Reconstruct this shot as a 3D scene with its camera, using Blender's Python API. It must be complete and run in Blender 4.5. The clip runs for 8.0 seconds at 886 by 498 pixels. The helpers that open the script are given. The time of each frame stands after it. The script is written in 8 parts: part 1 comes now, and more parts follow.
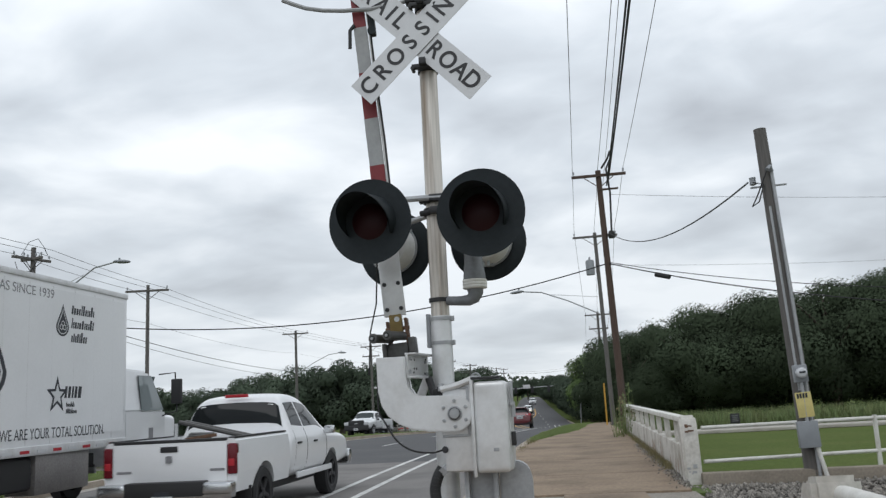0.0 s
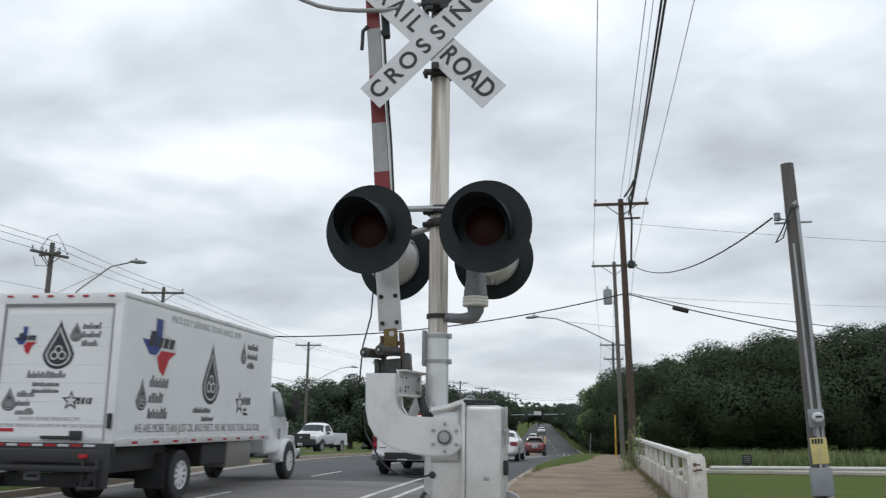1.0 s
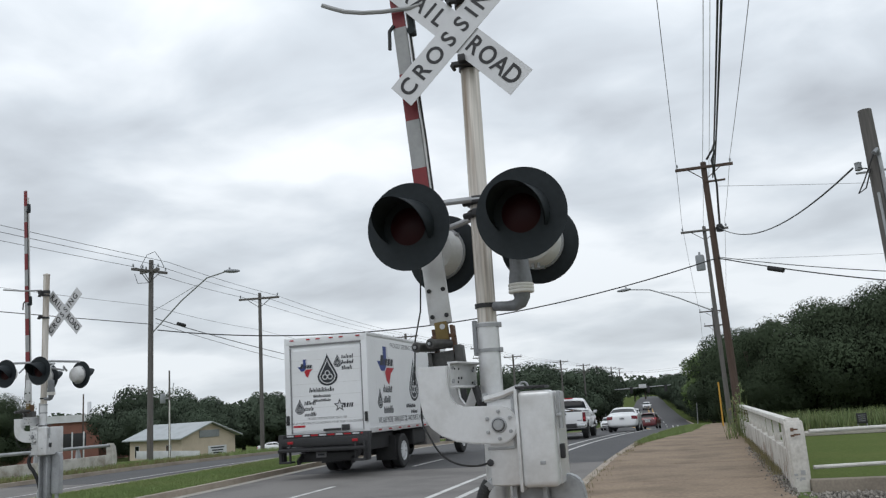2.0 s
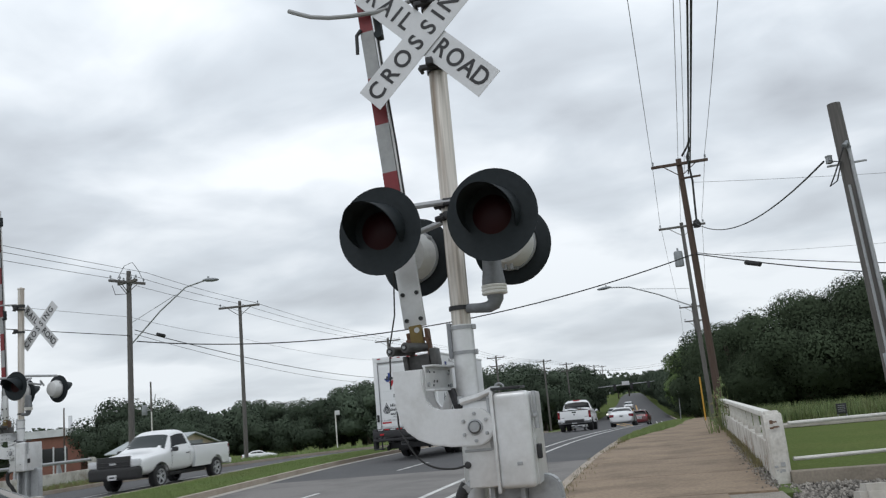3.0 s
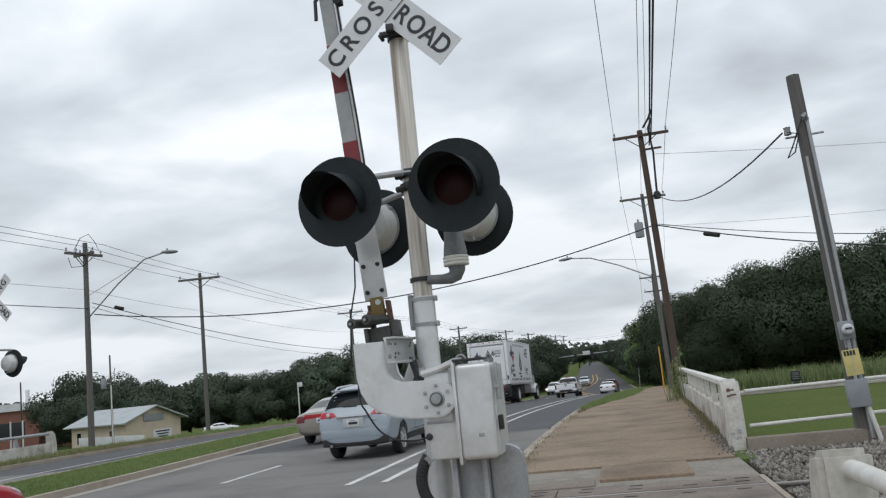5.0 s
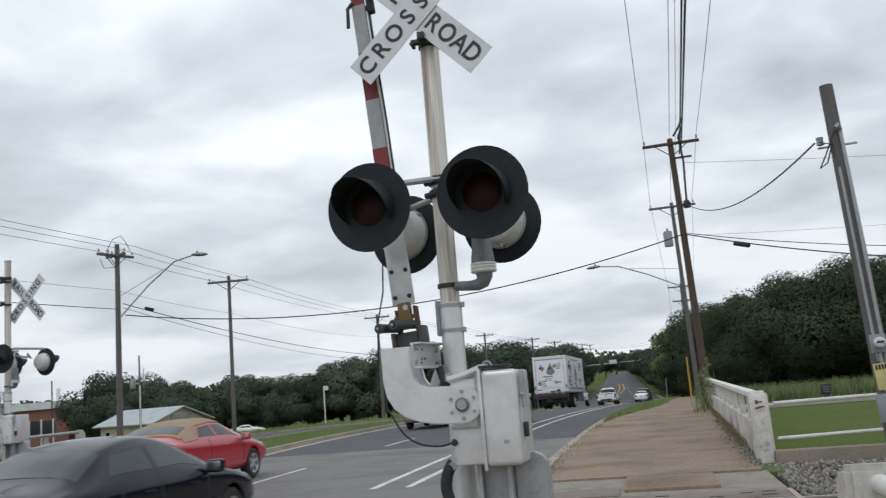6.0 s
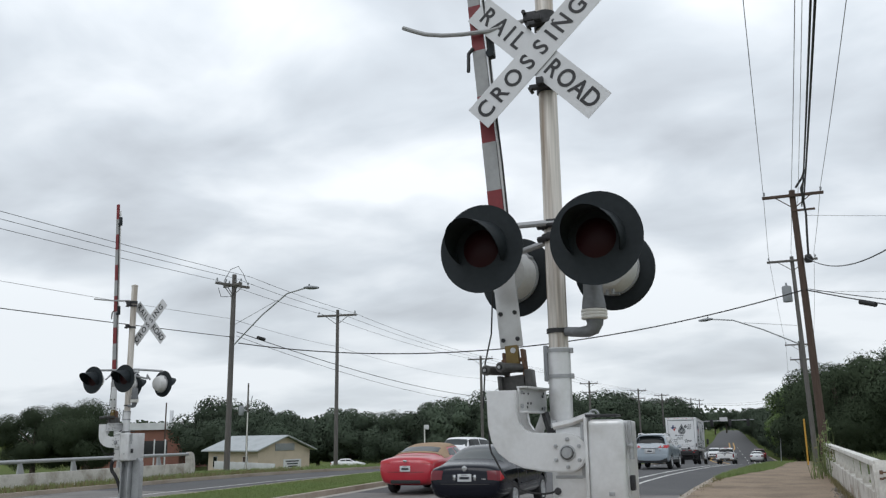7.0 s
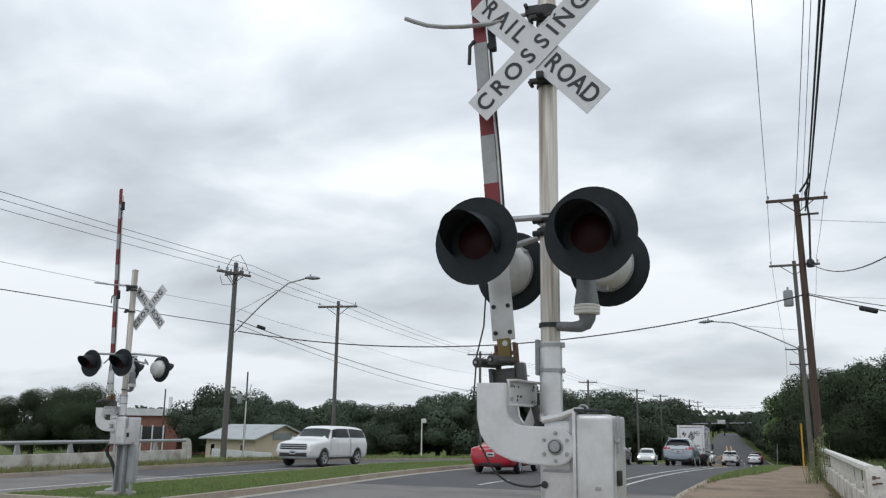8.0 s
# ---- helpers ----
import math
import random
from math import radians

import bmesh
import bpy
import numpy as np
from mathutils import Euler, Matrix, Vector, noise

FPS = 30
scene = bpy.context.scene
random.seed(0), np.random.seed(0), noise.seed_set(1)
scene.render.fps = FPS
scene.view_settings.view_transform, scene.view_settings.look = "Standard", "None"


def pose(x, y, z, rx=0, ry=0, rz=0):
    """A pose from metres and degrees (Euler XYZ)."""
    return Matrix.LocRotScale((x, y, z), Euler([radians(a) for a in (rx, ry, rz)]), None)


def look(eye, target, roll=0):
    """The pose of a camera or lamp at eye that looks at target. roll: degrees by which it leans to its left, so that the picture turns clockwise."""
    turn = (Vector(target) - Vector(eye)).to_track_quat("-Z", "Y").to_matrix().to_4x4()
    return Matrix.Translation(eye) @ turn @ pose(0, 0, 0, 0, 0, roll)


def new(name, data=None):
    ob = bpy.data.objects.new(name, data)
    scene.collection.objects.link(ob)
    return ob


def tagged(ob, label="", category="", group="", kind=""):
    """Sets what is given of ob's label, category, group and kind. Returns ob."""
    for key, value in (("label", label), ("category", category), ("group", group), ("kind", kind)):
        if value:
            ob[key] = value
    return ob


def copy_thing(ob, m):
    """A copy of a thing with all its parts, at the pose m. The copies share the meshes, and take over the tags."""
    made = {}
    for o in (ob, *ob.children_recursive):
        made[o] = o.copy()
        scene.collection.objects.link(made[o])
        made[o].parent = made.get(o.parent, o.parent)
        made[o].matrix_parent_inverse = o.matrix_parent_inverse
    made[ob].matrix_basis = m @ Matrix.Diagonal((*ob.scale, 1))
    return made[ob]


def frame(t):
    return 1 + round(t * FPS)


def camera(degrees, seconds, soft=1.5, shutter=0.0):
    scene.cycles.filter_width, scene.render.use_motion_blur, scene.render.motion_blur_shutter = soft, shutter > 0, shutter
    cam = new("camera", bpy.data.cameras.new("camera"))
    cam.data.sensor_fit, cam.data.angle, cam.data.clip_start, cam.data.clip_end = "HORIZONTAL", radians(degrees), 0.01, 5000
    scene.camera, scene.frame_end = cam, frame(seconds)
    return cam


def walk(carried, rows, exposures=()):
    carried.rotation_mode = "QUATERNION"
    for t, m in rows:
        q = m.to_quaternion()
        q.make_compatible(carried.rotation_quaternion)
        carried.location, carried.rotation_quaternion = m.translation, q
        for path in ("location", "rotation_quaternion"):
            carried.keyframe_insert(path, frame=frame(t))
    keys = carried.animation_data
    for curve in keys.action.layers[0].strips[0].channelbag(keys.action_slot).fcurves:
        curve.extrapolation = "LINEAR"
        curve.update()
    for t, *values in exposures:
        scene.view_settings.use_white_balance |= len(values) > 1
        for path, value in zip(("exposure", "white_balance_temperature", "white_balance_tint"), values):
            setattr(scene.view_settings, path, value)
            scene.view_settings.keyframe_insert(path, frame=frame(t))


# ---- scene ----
cam = camera(54.6, 8.0, soft=1.25, shutter=0.2)
PATH = [
    (0, (0.113, 0.028, 1.623), (-0.119, 1.984, 1.972), -3.0),
    (0.5, (0.091, 0.257, 1.623), (-0.088, 2.209, 2.021), -0.1),
    (1, (0.199, 0.339, 1.629), (-0.077, 2.279, 2.025), 0.7),
    (1.5, (0.421, 0.326, 1.653), (-0.04, 2.236, 2.029), -1.2),
    (1.7, (0.476, 0.337, 1.659), (-0.005, 2.242, 2.03), -2.3),
    (2.8, (0.595, 0.338, 1.661), (0.141, 2.252, 2.019), -5.3),
    (3, (0.587, 0.358, 1.66), (0.147, 2.274, 2.028), -5.3),
    (3.5, (0.586, 0.386, 1.664), (0.194, 2.314, 2.026), -4.9),
    (4, (0.574, 0.423, 1.662), (0.21, 2.362, 1.986), -4.7),
    (4.5, (0.575, 0.424, 1.662), (0.208, 2.369, 1.953), -5.7),
    (4.7, (0.581, 0.426, 1.664), (0.216, 2.371, 1.954), -5.9),
    (5.8, (0.584, 0.391, 1.67), (0.203, 2.329, 1.984), -4.6),
    (6, (0.586, 0.386, 1.665), (0.162, 2.315, 1.979), -4.7),
    (6.5, (0.562, 0.38, 1.666), (-0.05, 2.249, 2.027), -3.2),
    (7, (0.564, 0.366, 1.663), (-0.089, 2.208, 2.085), -0.9),
    (7.5, (0.588, 0.375, 1.658), (-0.089, 2.206, 2.093), 0.6),
    (8, (0.619, 0.382, 1.638), (-0.042, 2.224, 2.048), 0.8),
]
walk(cam, [(t, look(eye, target, roll)) for t, eye, target, roll in PATH])

# ---- light: an overcast sky with broken grey cloud, and a wide weak sun behind it ----
world = bpy.data.worlds.new("overcast")
scene.world = world
world.use_nodes = True
wn, wl = world.node_tree.nodes, world.node_tree.links
wn.clear()


def wnode(kind, **values):
    n = wn.new(kind)
    for k, v in values.items():
        n.inputs[k].default_value = v
    return n


sky = wn.new("ShaderNodeTexSky")
sky.sky_type, sky.sun_disc = "NISHITA", False
sky.sun_elevation, sky.sun_rotation = radians(55), radians(20)
tc = wn.new("ShaderNodeTexCoord")
sep = wn.new("ShaderNodeSeparateXYZ")
wl.new(tc.outputs["Generated"], sep.inputs[0])
up = wn.new("ShaderNodeMath")
up.operation, up.inputs[1].default_value = "MAXIMUM", 0.0
wl.new(sep.outputs["Z"], up.inputs[0])
lift = wn.new("ShaderNodeMath")
lift.operation, lift.inputs[1].default_value = "ADD", 0.22
wl.new(up.outputs[0], lift.inputs[0])
flat = wn.new("ShaderNodeVectorMath")
flat.operation = "DIVIDE"
comb = wn.new("ShaderNodeCombineXYZ")
for i in range(3):
    wl.new(lift.outputs[0], comb.inputs[i])
wl.new(tc.outputs["Generated"], flat.inputs[0])
wl.new(comb.outputs[0], flat.inputs[1])
shift = wn.new("ShaderNodeMapping")
shift.inputs["Location"].default_value = (4.55, 1.38, 0.0)
shift.inputs["Scale"].default_value = (1.0, 1.15, 0.6)
shift.inputs["Rotation"].default_value = (0, 0, radians(24))
wl.new(flat.outputs[0], shift.inputs[0])
banks = wnode("ShaderNodeTexNoise", Scale=1.1, Detail=5.0, Roughness=0.42, Distortion=0.15)
wl.new(shift.outputs[0], banks.inputs["Vector"])
wisps = wnode("ShaderNodeTexNoise", Scale=2.8, Detail=5.0, Roughness=0.48, Distortion=0.3)
wl.new(shift.outputs[0], wisps.inputs["Vector"])
both = wn.new("ShaderNodeMix")
both.data_type = "FLOAT"
both.inputs[0].default_value = 0.3
wl.new(banks.outputs[0], both.inputs[2])
wl.new(wisps.outputs[0], both.inputs[3])
cloud = wn.new("ShaderNodeValToRGB")
cr = cloud.color_ramp
cr.elements[0].position, cr.elements[0].color = 0.34, (0.50, 0.54, 0.595, 1)
cr.elements[1].position, cr.elements[1].color = 0.57, (1.08, 1.135, 1.19, 1)
e = cr.elements.new(0.46)
e.color = (0.745, 0.81, 0.88, 1)
wl.new(both.outputs[0], cloud.inputs[0])
pale = wn.new("ShaderNodeMapRange")
pale.inputs["From Min"].default_value, pale.inputs["From Max"].default_value = 0.0, 0.30
pale.inputs["To Min"].default_value, pale.inputs["To Max"].default_value = 0.45, 0.0
wl.new(up.outputs[0], pale.inputs[0])
low = wn.new("ShaderNodeMix")
low.data_type = "RGBA"
low.inputs[7].default_value = (0.87, 0.94, 1.0, 1)
wl.new(pale.outputs[0], low.inputs[0])
wl.new(cloud.outputs[0], low.inputs[6])
clear = wn.new("ShaderNodeBackground")
clear.inputs["Strength"].default_value = 0.05
wl.new(sky.outputs[0], clear.inputs[0])
cover = wn.new("ShaderNodeBackground")
cover.inputs["Strength"].default_value = 1.0
# an overcast sky is brighter overhead than low down
dome = wn.new("ShaderNodeMapRange")
dome.inputs["From Min"].default_value, dome.inputs["From Max"].default_value = 0.12, 0.55
dome.inputs["To Min"].default_value, dome.inputs["To Max"].default_value = 0.87, 1.12
wl.new(up.outputs[0], dome.inputs[0])
domed = wn.new("ShaderNodeVectorMath")
domed.operation = "SCALE"
wl.new(low.outputs[2], domed.inputs[0])
wl.new(dome.outputs[0], domed.inputs["Scale"])
wl.new(domed.outputs[0], cover.inputs[0])
mix = wn.new("ShaderNodeMixShader")
mix.inputs[0].default_value = 0.94
wl.new(clear.outputs[0], mix.inputs[1])
wl.new(cover.outputs[0], mix.inputs[2])
out = wn.new("ShaderNodeOutputWorld")
wl.new(mix.outputs[0], out.inputs[0])

sun = new("sun", bpy.data.lights.new("sun", "SUN"))
sun.data.energy, sun.data.angle, sun.data.color = 0.7, radians(35), (0.98, 0.98, 1.0)
sun.matrix_world = look((0, 0, 60), (12, 38, 0))
scene.view_settings.exposure = 0.0
# ---- materials ----
def mat(name, col, rough=0.6, metal=0.0, spread=0.12, grain=40.0, stain=3.0, bump=0.15, tint=None, stain_amt=0.35, coat=0.0, island=0.0, obj=0.0, wave=None, spec=0.5):
    """Base colour col varied at two scales (grain and stains, 1/m), with fine relief. tint: colour of the stains."""
    m = bpy.data.materials.new(name)
    m.use_nodes = True
    n, l = m.node_tree.nodes, m.node_tree.links
    b = n["Principled BSDF"]
    b.inputs["Roughness"].default_value, b.inputs["Metallic"].default_value = rough, metal
    b.inputs["Coat Weight"].default_value = coat
    b.inputs["Coat Roughness"].default_value = 0.06
    b.inputs["Specular IOR Level"].default_value = spec
    co = n.new("ShaderNodeTexCoord")
    fine, big = n.new("ShaderNodeTexNoise"), n.new("ShaderNodeTexNoise")
    fine.inputs["Scale"].default_value, fine.inputs["Detail"].default_value = grain, 5
    big.inputs["Scale"].default_value, big.inputs["Detail"].default_value, big.inputs["Roughness"].default_value = stain, 5, 0.6
    mp = n.new("ShaderNodeMapping")
    if wave:
        mp.inputs["Scale"].default_value = wave
    l.new(co.outputs["Object"], mp.inputs[0])
    l.new(mp.outputs[0], fine.inputs["Vector"])
    l.new(mp.outputs[0], big.inputs["Vector"])
    t = tint or tuple(c * 0.55 for c in col)
    ramp = n.new("ShaderNodeMapRange")
    ramp.inputs["From Min"].default_value, ramp.inputs["From Max"].default_value = 0.45, 0.72
    ramp.inputs["To Max"].default_value = stain_amt
    l.new(big.outputs[0], ramp.inputs[0])
    mx = n.new("ShaderNodeMix")
    mx.data_type = "RGBA"
    mx.inputs[6].default_value, mx.inputs[7].default_value = (*col, 1), (*t, 1)
    l.new(ramp.outputs[0], mx.inputs[0])
    br = n.new("ShaderNodeMapRange")
    br.inputs["From Min"].default_value, br.inputs["From Max"].default_value = 0.25, 0.75
    br.inputs["To Min"].default_value, br.inputs["To Max"].default_value = 1 - spread, 1 + spread
    l.new(fine.outputs[0], br.inputs[0])
    last = br.outputs[0]
    for amt, node, sock in ((island, "ShaderNodeNewGeometry", "Random Per Island"), (obj, "ShaderNodeObjectInfo", "Random")):
        if amt:
            g = n.new(node)
            r = n.new("ShaderNodeMapRange")
            r.inputs["To Min"].default_value, r.inputs["To Max"].default_value = 1 - amt, 1 + amt
            l.new(g.outputs[sock], r.inputs[0])
            mu = n.new("ShaderNodeMath")
            mu.operation = "MULTIPLY"
            l.new(last, mu.inputs[0])
            l.new(r.outputs[0], mu.inputs[1])
            last = mu.outputs[0]
    hv = n.new("ShaderNodeVectorMath")
    hv.operation = "SCALE"
    l.new(mx.outputs[2], hv.inputs[0])
    l.new(last, hv.inputs["Scale"])
    l.new(hv.outputs[0], b.inputs["Base Color"])
    if bump:
        bp = n.new("ShaderNodeBump")
        bp.inputs["Strength"].default_value, bp.inputs["Distance"].default_value = bump, 0.01
        l.new(fine.outputs[0], bp.inputs["Height"])
        l.new(bp.outputs[0], b.inputs["Normal"])
    return m


def plain(name, col, rough=0.5, metal=0.0, emit=0.0, trans=0.0, coat=0.0, spec=0.4):
    m = bpy.data.materials.new(name)
    m.use_nodes = True
    b = m.node_tree.nodes["Principled BSDF"]
    b.inputs["Specular IOR Level"].default_value = spec
    b.inputs["Base Color"].default_value = (*col, 1)
    b.inputs["Roughness"].default_value, b.inputs["Metallic"].default_value = rough, metal
    b.inputs["Transmission Weight"].default_value = trans
    b.inputs["Coat Weight"].default_value = coat
    if emit:
        b.inputs["Emission Color"].default_value = (*col, 1)
        b.inputs["Emission Strength"].default_value = emit
    return m


def paint(name, col, rough=0.35, coat=0.6):
    return mat(name, col, rough, coat=coat, spread=0.02, grain=60, stain=1.5, stain_amt=0.10, bump=0.0)


ASPHALT = mat("asphalt", (0.070, 0.070, 0.073), 0.85, spread=0.25, grain=45, stain=0.35, bump=0.5, stain_amt=0.5, tint=(0.105, 0.103, 0.10))
ASPHALT_OLD = mat("asphalt_old", (0.185, 0.175, 0.166), 0.9, spread=0.22, grain=40, stain=0.5, bump=0.5, stain_amt=0.75, tint=(0.095, 0.09, 0.087))
PANEL = mat("crossing_panel", (0.205, 0.17, 0.142), 0.85, spread=0.2, grain=22, stain=1.6, bump=0.3, stain_amt=0.8, tint=(0.11, 0.085, 0.068), obj=0.1)
CONCRETE = mat("concrete", (0.40, 0.375, 0.335), 0.9, spread=0.12, grain=35, stain=1.1, bump=0.3, stain_amt=0.6, tint=(0.22, 0.195, 0.165))
WALKWAY = mat("walkway", (0.25, 0.186, 0.128), 0.92, spread=0.24, grain=16, stain=0.6, bump=0.35, stain_amt=1.0, tint=(0.125, 0.090, 0.060), obj=0.09)
ROUGH_CONCRETE = mat("rough_concrete", (0.265, 0.240, 0.205), 0.95, spread=0.45, grain=55, stain=2.5, bump=0.8, stain_amt=0.8, tint=(0.17, 0.15, 0.12))
FIELD_GRASS = mat("mown_field_grass", (0.088, 0.118, 0.034), 0.95, spread=0.3, grain=18, stain=0.35, bump=0.8, stain_amt=0.7, tint=(0.120, 0.135, 0.046), spec=0.05)
WALL_CONCRETE = mat("stained_concrete", (0.25, 0.215, 0.172), 0.92, spread=0.18, grain=25, stain=0.9, bump=0.3, stain_amt=0.8, tint=(0.13, 0.11, 0.085))
KERB = mat("kerb_concrete", (0.36, 0.31, 0.255), 0.9, spread=0.15, grain=25, stain=1.0, bump=0.3, stain_amt=0.6, tint=(0.2, 0.16, 0.12))
LINE = mat("line_paint", (0.62, 0.62, 0.60), 0.8, spread=0.15, grain=25, stain=2.0, bump=0.1, stain_amt=0.7, tint=(0.25, 0.25, 0.245))
YELLOW_LINE = mat("yellow_line_paint", (0.55, 0.33, 0.10), 0.8, spread=0.15, grain=25, stain=2.0, bump=0.1, stain_amt=0.5)
GRASS_SOIL = mat("grass_soil", (0.100, 0.138, 0.047), 0.95, spread=0.25, grain=26, stain=0.22, bump=0.6, stain_amt=0.6, tint=(0.135, 0.155, 0.058), spec=0.1)
BLADES = mat("grass_blades", (0.175, 0.240, 0.078), 0.75, spread=0.1, grain=2, stain=0.3, bump=0, stain_amt=0.6, tint=(0.20, 0.215, 0.085), island=0.12)
WEEDS = mat("weed_leaves", (0.13, 0.18, 0.065), 0.7, spread=0.2, grain=3, stain=1, bump=0, stain_amt=0.7, tint=(0.24, 0.22, 0.10), island=0.4)
DRY = mat("dry_weeds", (0.20, 0.17, 0.085), 0.8, spread=0.2, grain=3, stain=1, bump=0, stain_amt=0.6, tint=(0.14, 0.15, 0.05), island=0.35)
# Paler than the near leaves: distance haze is put into this colour.
LEAF_HAZY = mat("hazy_oak_leaves", (0.068, 0.090, 0.062), 0.85, spread=0.12, grain=0.7, stain=0.25, bump=0, stain_amt=0.6, tint=(0.053, 0.072, 0.049), island=0.06, obj=0.25, spec=0.1)
# The same oaks without haze in the colour, for the nearer trees.
LEAF_NEAR = mat("near_oak_leaves", (0.052, 0.070, 0.042), 0.85, spread=0.12, grain=0.7, stain=0.25, bump=0, stain_amt=0.6, tint=(0.040, 0.055, 0.034), island=0.04, obj=0.18, spec=0.06)
LEAF_LIGHT = mat("young_leaves", (0.085, 0.13, 0.04), 0.6, spread=0.2, grain=0.7, stain=0.3, bump=0, stain_amt=0.6, island=0.4, obj=0.15, spec=0.25)
BARK = mat("bark", (0.12, 0.10, 0.08), 0.95, spread=0.3, grain=18, stain=3, bump=0.8)
POLE_WOOD = mat("weathered_pole_wood", (0.125, 0.118, 0.112), 0.9, spread=0.25, grain=30, stain=2, bump=0.6, stain_amt=0.6, tint=(0.10, 0.085, 0.07), wave=(1, 1, 0.06))
BROWN_WOOD = mat("treated_pole_wood", (0.082, 0.055, 0.043), 0.9, spread=0.25, grain=30, stain=2, bump=0.6, stain_amt=0.6, tint=(0.055, 0.04, 0.035), wave=(1, 1, 0.06))
SILVER = mat("aluminium_paint", (0.68, 0.685, 0.69), 0.36, metal=0.4, spread=0.04, grain=35, stain=3.2, bump=0.04, stain_amt=0.6, tint=(0.42, 0.41, 0.39))
MAST = mat("aluminium_mast", (0.64, 0.60, 0.55), 0.45, metal=0.4, spread=0.22, grain=40, stain=11, bump=0.10, stain_amt=1.0, tint=(0.21, 0.145, 0.09), wave=(1.5, 1.5, 0.045))
GALV = mat("galvanised_steel", (0.38, 0.39, 0.40), 0.5, metal=0.45, spread=0.1, grain=40, stain=6, bump=0.1, stain_amt=0.4)
CAN_GREY = mat("oily_grey_steel", (0.095, 0.093, 0.090), 0.5, metal=0.3, spread=0.2, grain=40, stain=8, bump=0.1)
DARK_METAL = mat("dark_metal", (0.034, 0.034, 0.036), 0.55, metal=0.25, spread=0.2, grain=40, stain=6, bump=0.1)
RUST = mat("rusty_steel", (0.15, 0.085, 0.055), 0.8, metal=0.2, spread=0.3, grain=40, stain=5, bump=0.4)
RUST_STAIN = mat("rust_stain", (0.27, 0.185, 0.135), 0.9, spread=0.3, grain=30, stain=9, bump=0.1, stain_amt=0.9, tint=(0.42, 0.37, 0.31))
RAIL_TOP = mat("rail_steel", (0.30, 0.27, 0.25), 0.35, metal=0.8, spread=0.1, grain=20, stain=3, bump=0.05)
BLACK = mat("black_enamel", (0.015, 0.020, 0.023), 0.6, spread=0.15, grain=30, stain=5, bump=0.03, stain_amt=0.4, tint=(0.022, 0.027, 0.031), spec=0.25)
RUBBER = mat("rubber", (0.026, 0.026, 0.027), 0.8, spread=0.15, grain=30, stain=5, bump=0.1)
CABLE = mat("cable_sheath", (0.02, 0.02, 0.022), 0.7, spread=0.1, grain=10, stain=1, bump=0)
WIRE = mat("bare_wire", (0.10, 0.10, 0.105), 0.6, metal=0.3, spread=0.1, grain=10, stain=1, bump=0)
SIGN_WHITE = mat("reflective_white_sheeting", (0.60, 0.605, 0.615), 0.45, spread=0.03, grain=80, stain=4, bump=0.02, stain_amt=0.2)
SIGN_BLACK = plain("sign_black", (0.02, 0.02, 0.022), 0.5)
ARM_RED = mat("gate_arm_red", (0.19, 0.018, 0.022), 0.5, spread=0.08, grain=40, stain=6, bump=0.03)
ARM_GREY = mat("gate_arm_grey", (0.33, 0.335, 0.335), 0.55, spread=0.06, grain=40, stain=6, bump=0.03)
ARM_WHITE = mat("gate_arm_white", (0.62, 0.62, 0.61), 0.5, spread=0.05, grain=40, stain=6, bump=0.03)
BRASS = mat("brass_bracket", (0.20, 0.14, 0.05), 0.5, metal=0.5, spread=0.15, grain=30, stain=8, bump=0.1)
RED_LENS = plain("unlit_red_lens", (0.024, 0.005, 0.006), 0.5, spec=0.18)
WHITE_PAINT = mat("old_white_paint", (0.53, 0.51, 0.47), 0.78, spread=0.14, grain=24, stain=1.9, bump=0.25, stain_amt=1.0, tint=(0.25, 0.215, 0.17))
PIPE_WHITE = mat("white_pipe_paint", (0.68, 0.67, 0.63), 0.6, spread=0.06, grain=40, stain=4, bump=0.05, stain_amt=0.5, tint=(0.4, 0.37, 0.32))
# Bed under the loose stones, its colour darkened for shade in their gaps.
GRAVEL_BED_SHADE = mat("ballast_bed", (0.085, 0.076, 0.066), 0.95, spread=0.3, grain=40, stain=6, bump=0.5)
GRAVEL = mat("ballast_stone", (0.205, 0.188, 0.165), 0.9, spread=0.25, grain=60, stain=8, bump=0.4, island=0.65, stain_amt=0.5)
STUCCO = mat("tan_stucco", (0.54, 0.455, 0.355), 0.9, spread=0.06, grain=30, stain=0.8, bump=0.2, stain_amt=0.3)
BRICK = mat("red_brick", (0.22, 0.10, 0.075), 0.9, spread=0.2, grain=14, stain=1, bump=0.2)
ROOF_METAL = mat("grey_metal_roof", (0.40, 0.43, 0.44), 0.5, metal=0.2, spread=0.06, grain=10, stain=0.8, bump=0.05, stain_amt=0.4)
PALE_WALL = mat("pale_cladding", (0.62, 0.63, 0.64), 0.7, spread=0.04, grain=10, stain=0.5, bump=0.05)
GLASS_DARK = plain("tinted_glass", (0.008, 0.010, 0.011), 0.05, spec=0.18)
GLASS_CAR = plain("car_glass", (0.045, 0.054, 0.055), 0.06, spec=0.25)
CHROME = plain("chrome", (0.62, 0.63, 0.64), 0.18, 1.0)
ALLOY = mat("alloy_wheel", (0.58, 0.59, 0.60), 0.35, metal=0.5, spread=0.05, grain=30, stain=8, bump=0)
TAIL_RED = plain("tail_lamp_red", (0.40, 0.014, 0.022), 0.3, coat=0.15)
TAIL_DEEP = plain("deep_red_tail_lamp", (0.13, 0.005, 0.012), 0.25, coat=0.2)
# Opaque pane; its pale colour imitates the sky seen through the cab.
CAB_GLASS_SKY = plain("cab_glass_sky", (0.22, 0.25, 0.255), 0.06, spec=0.5)
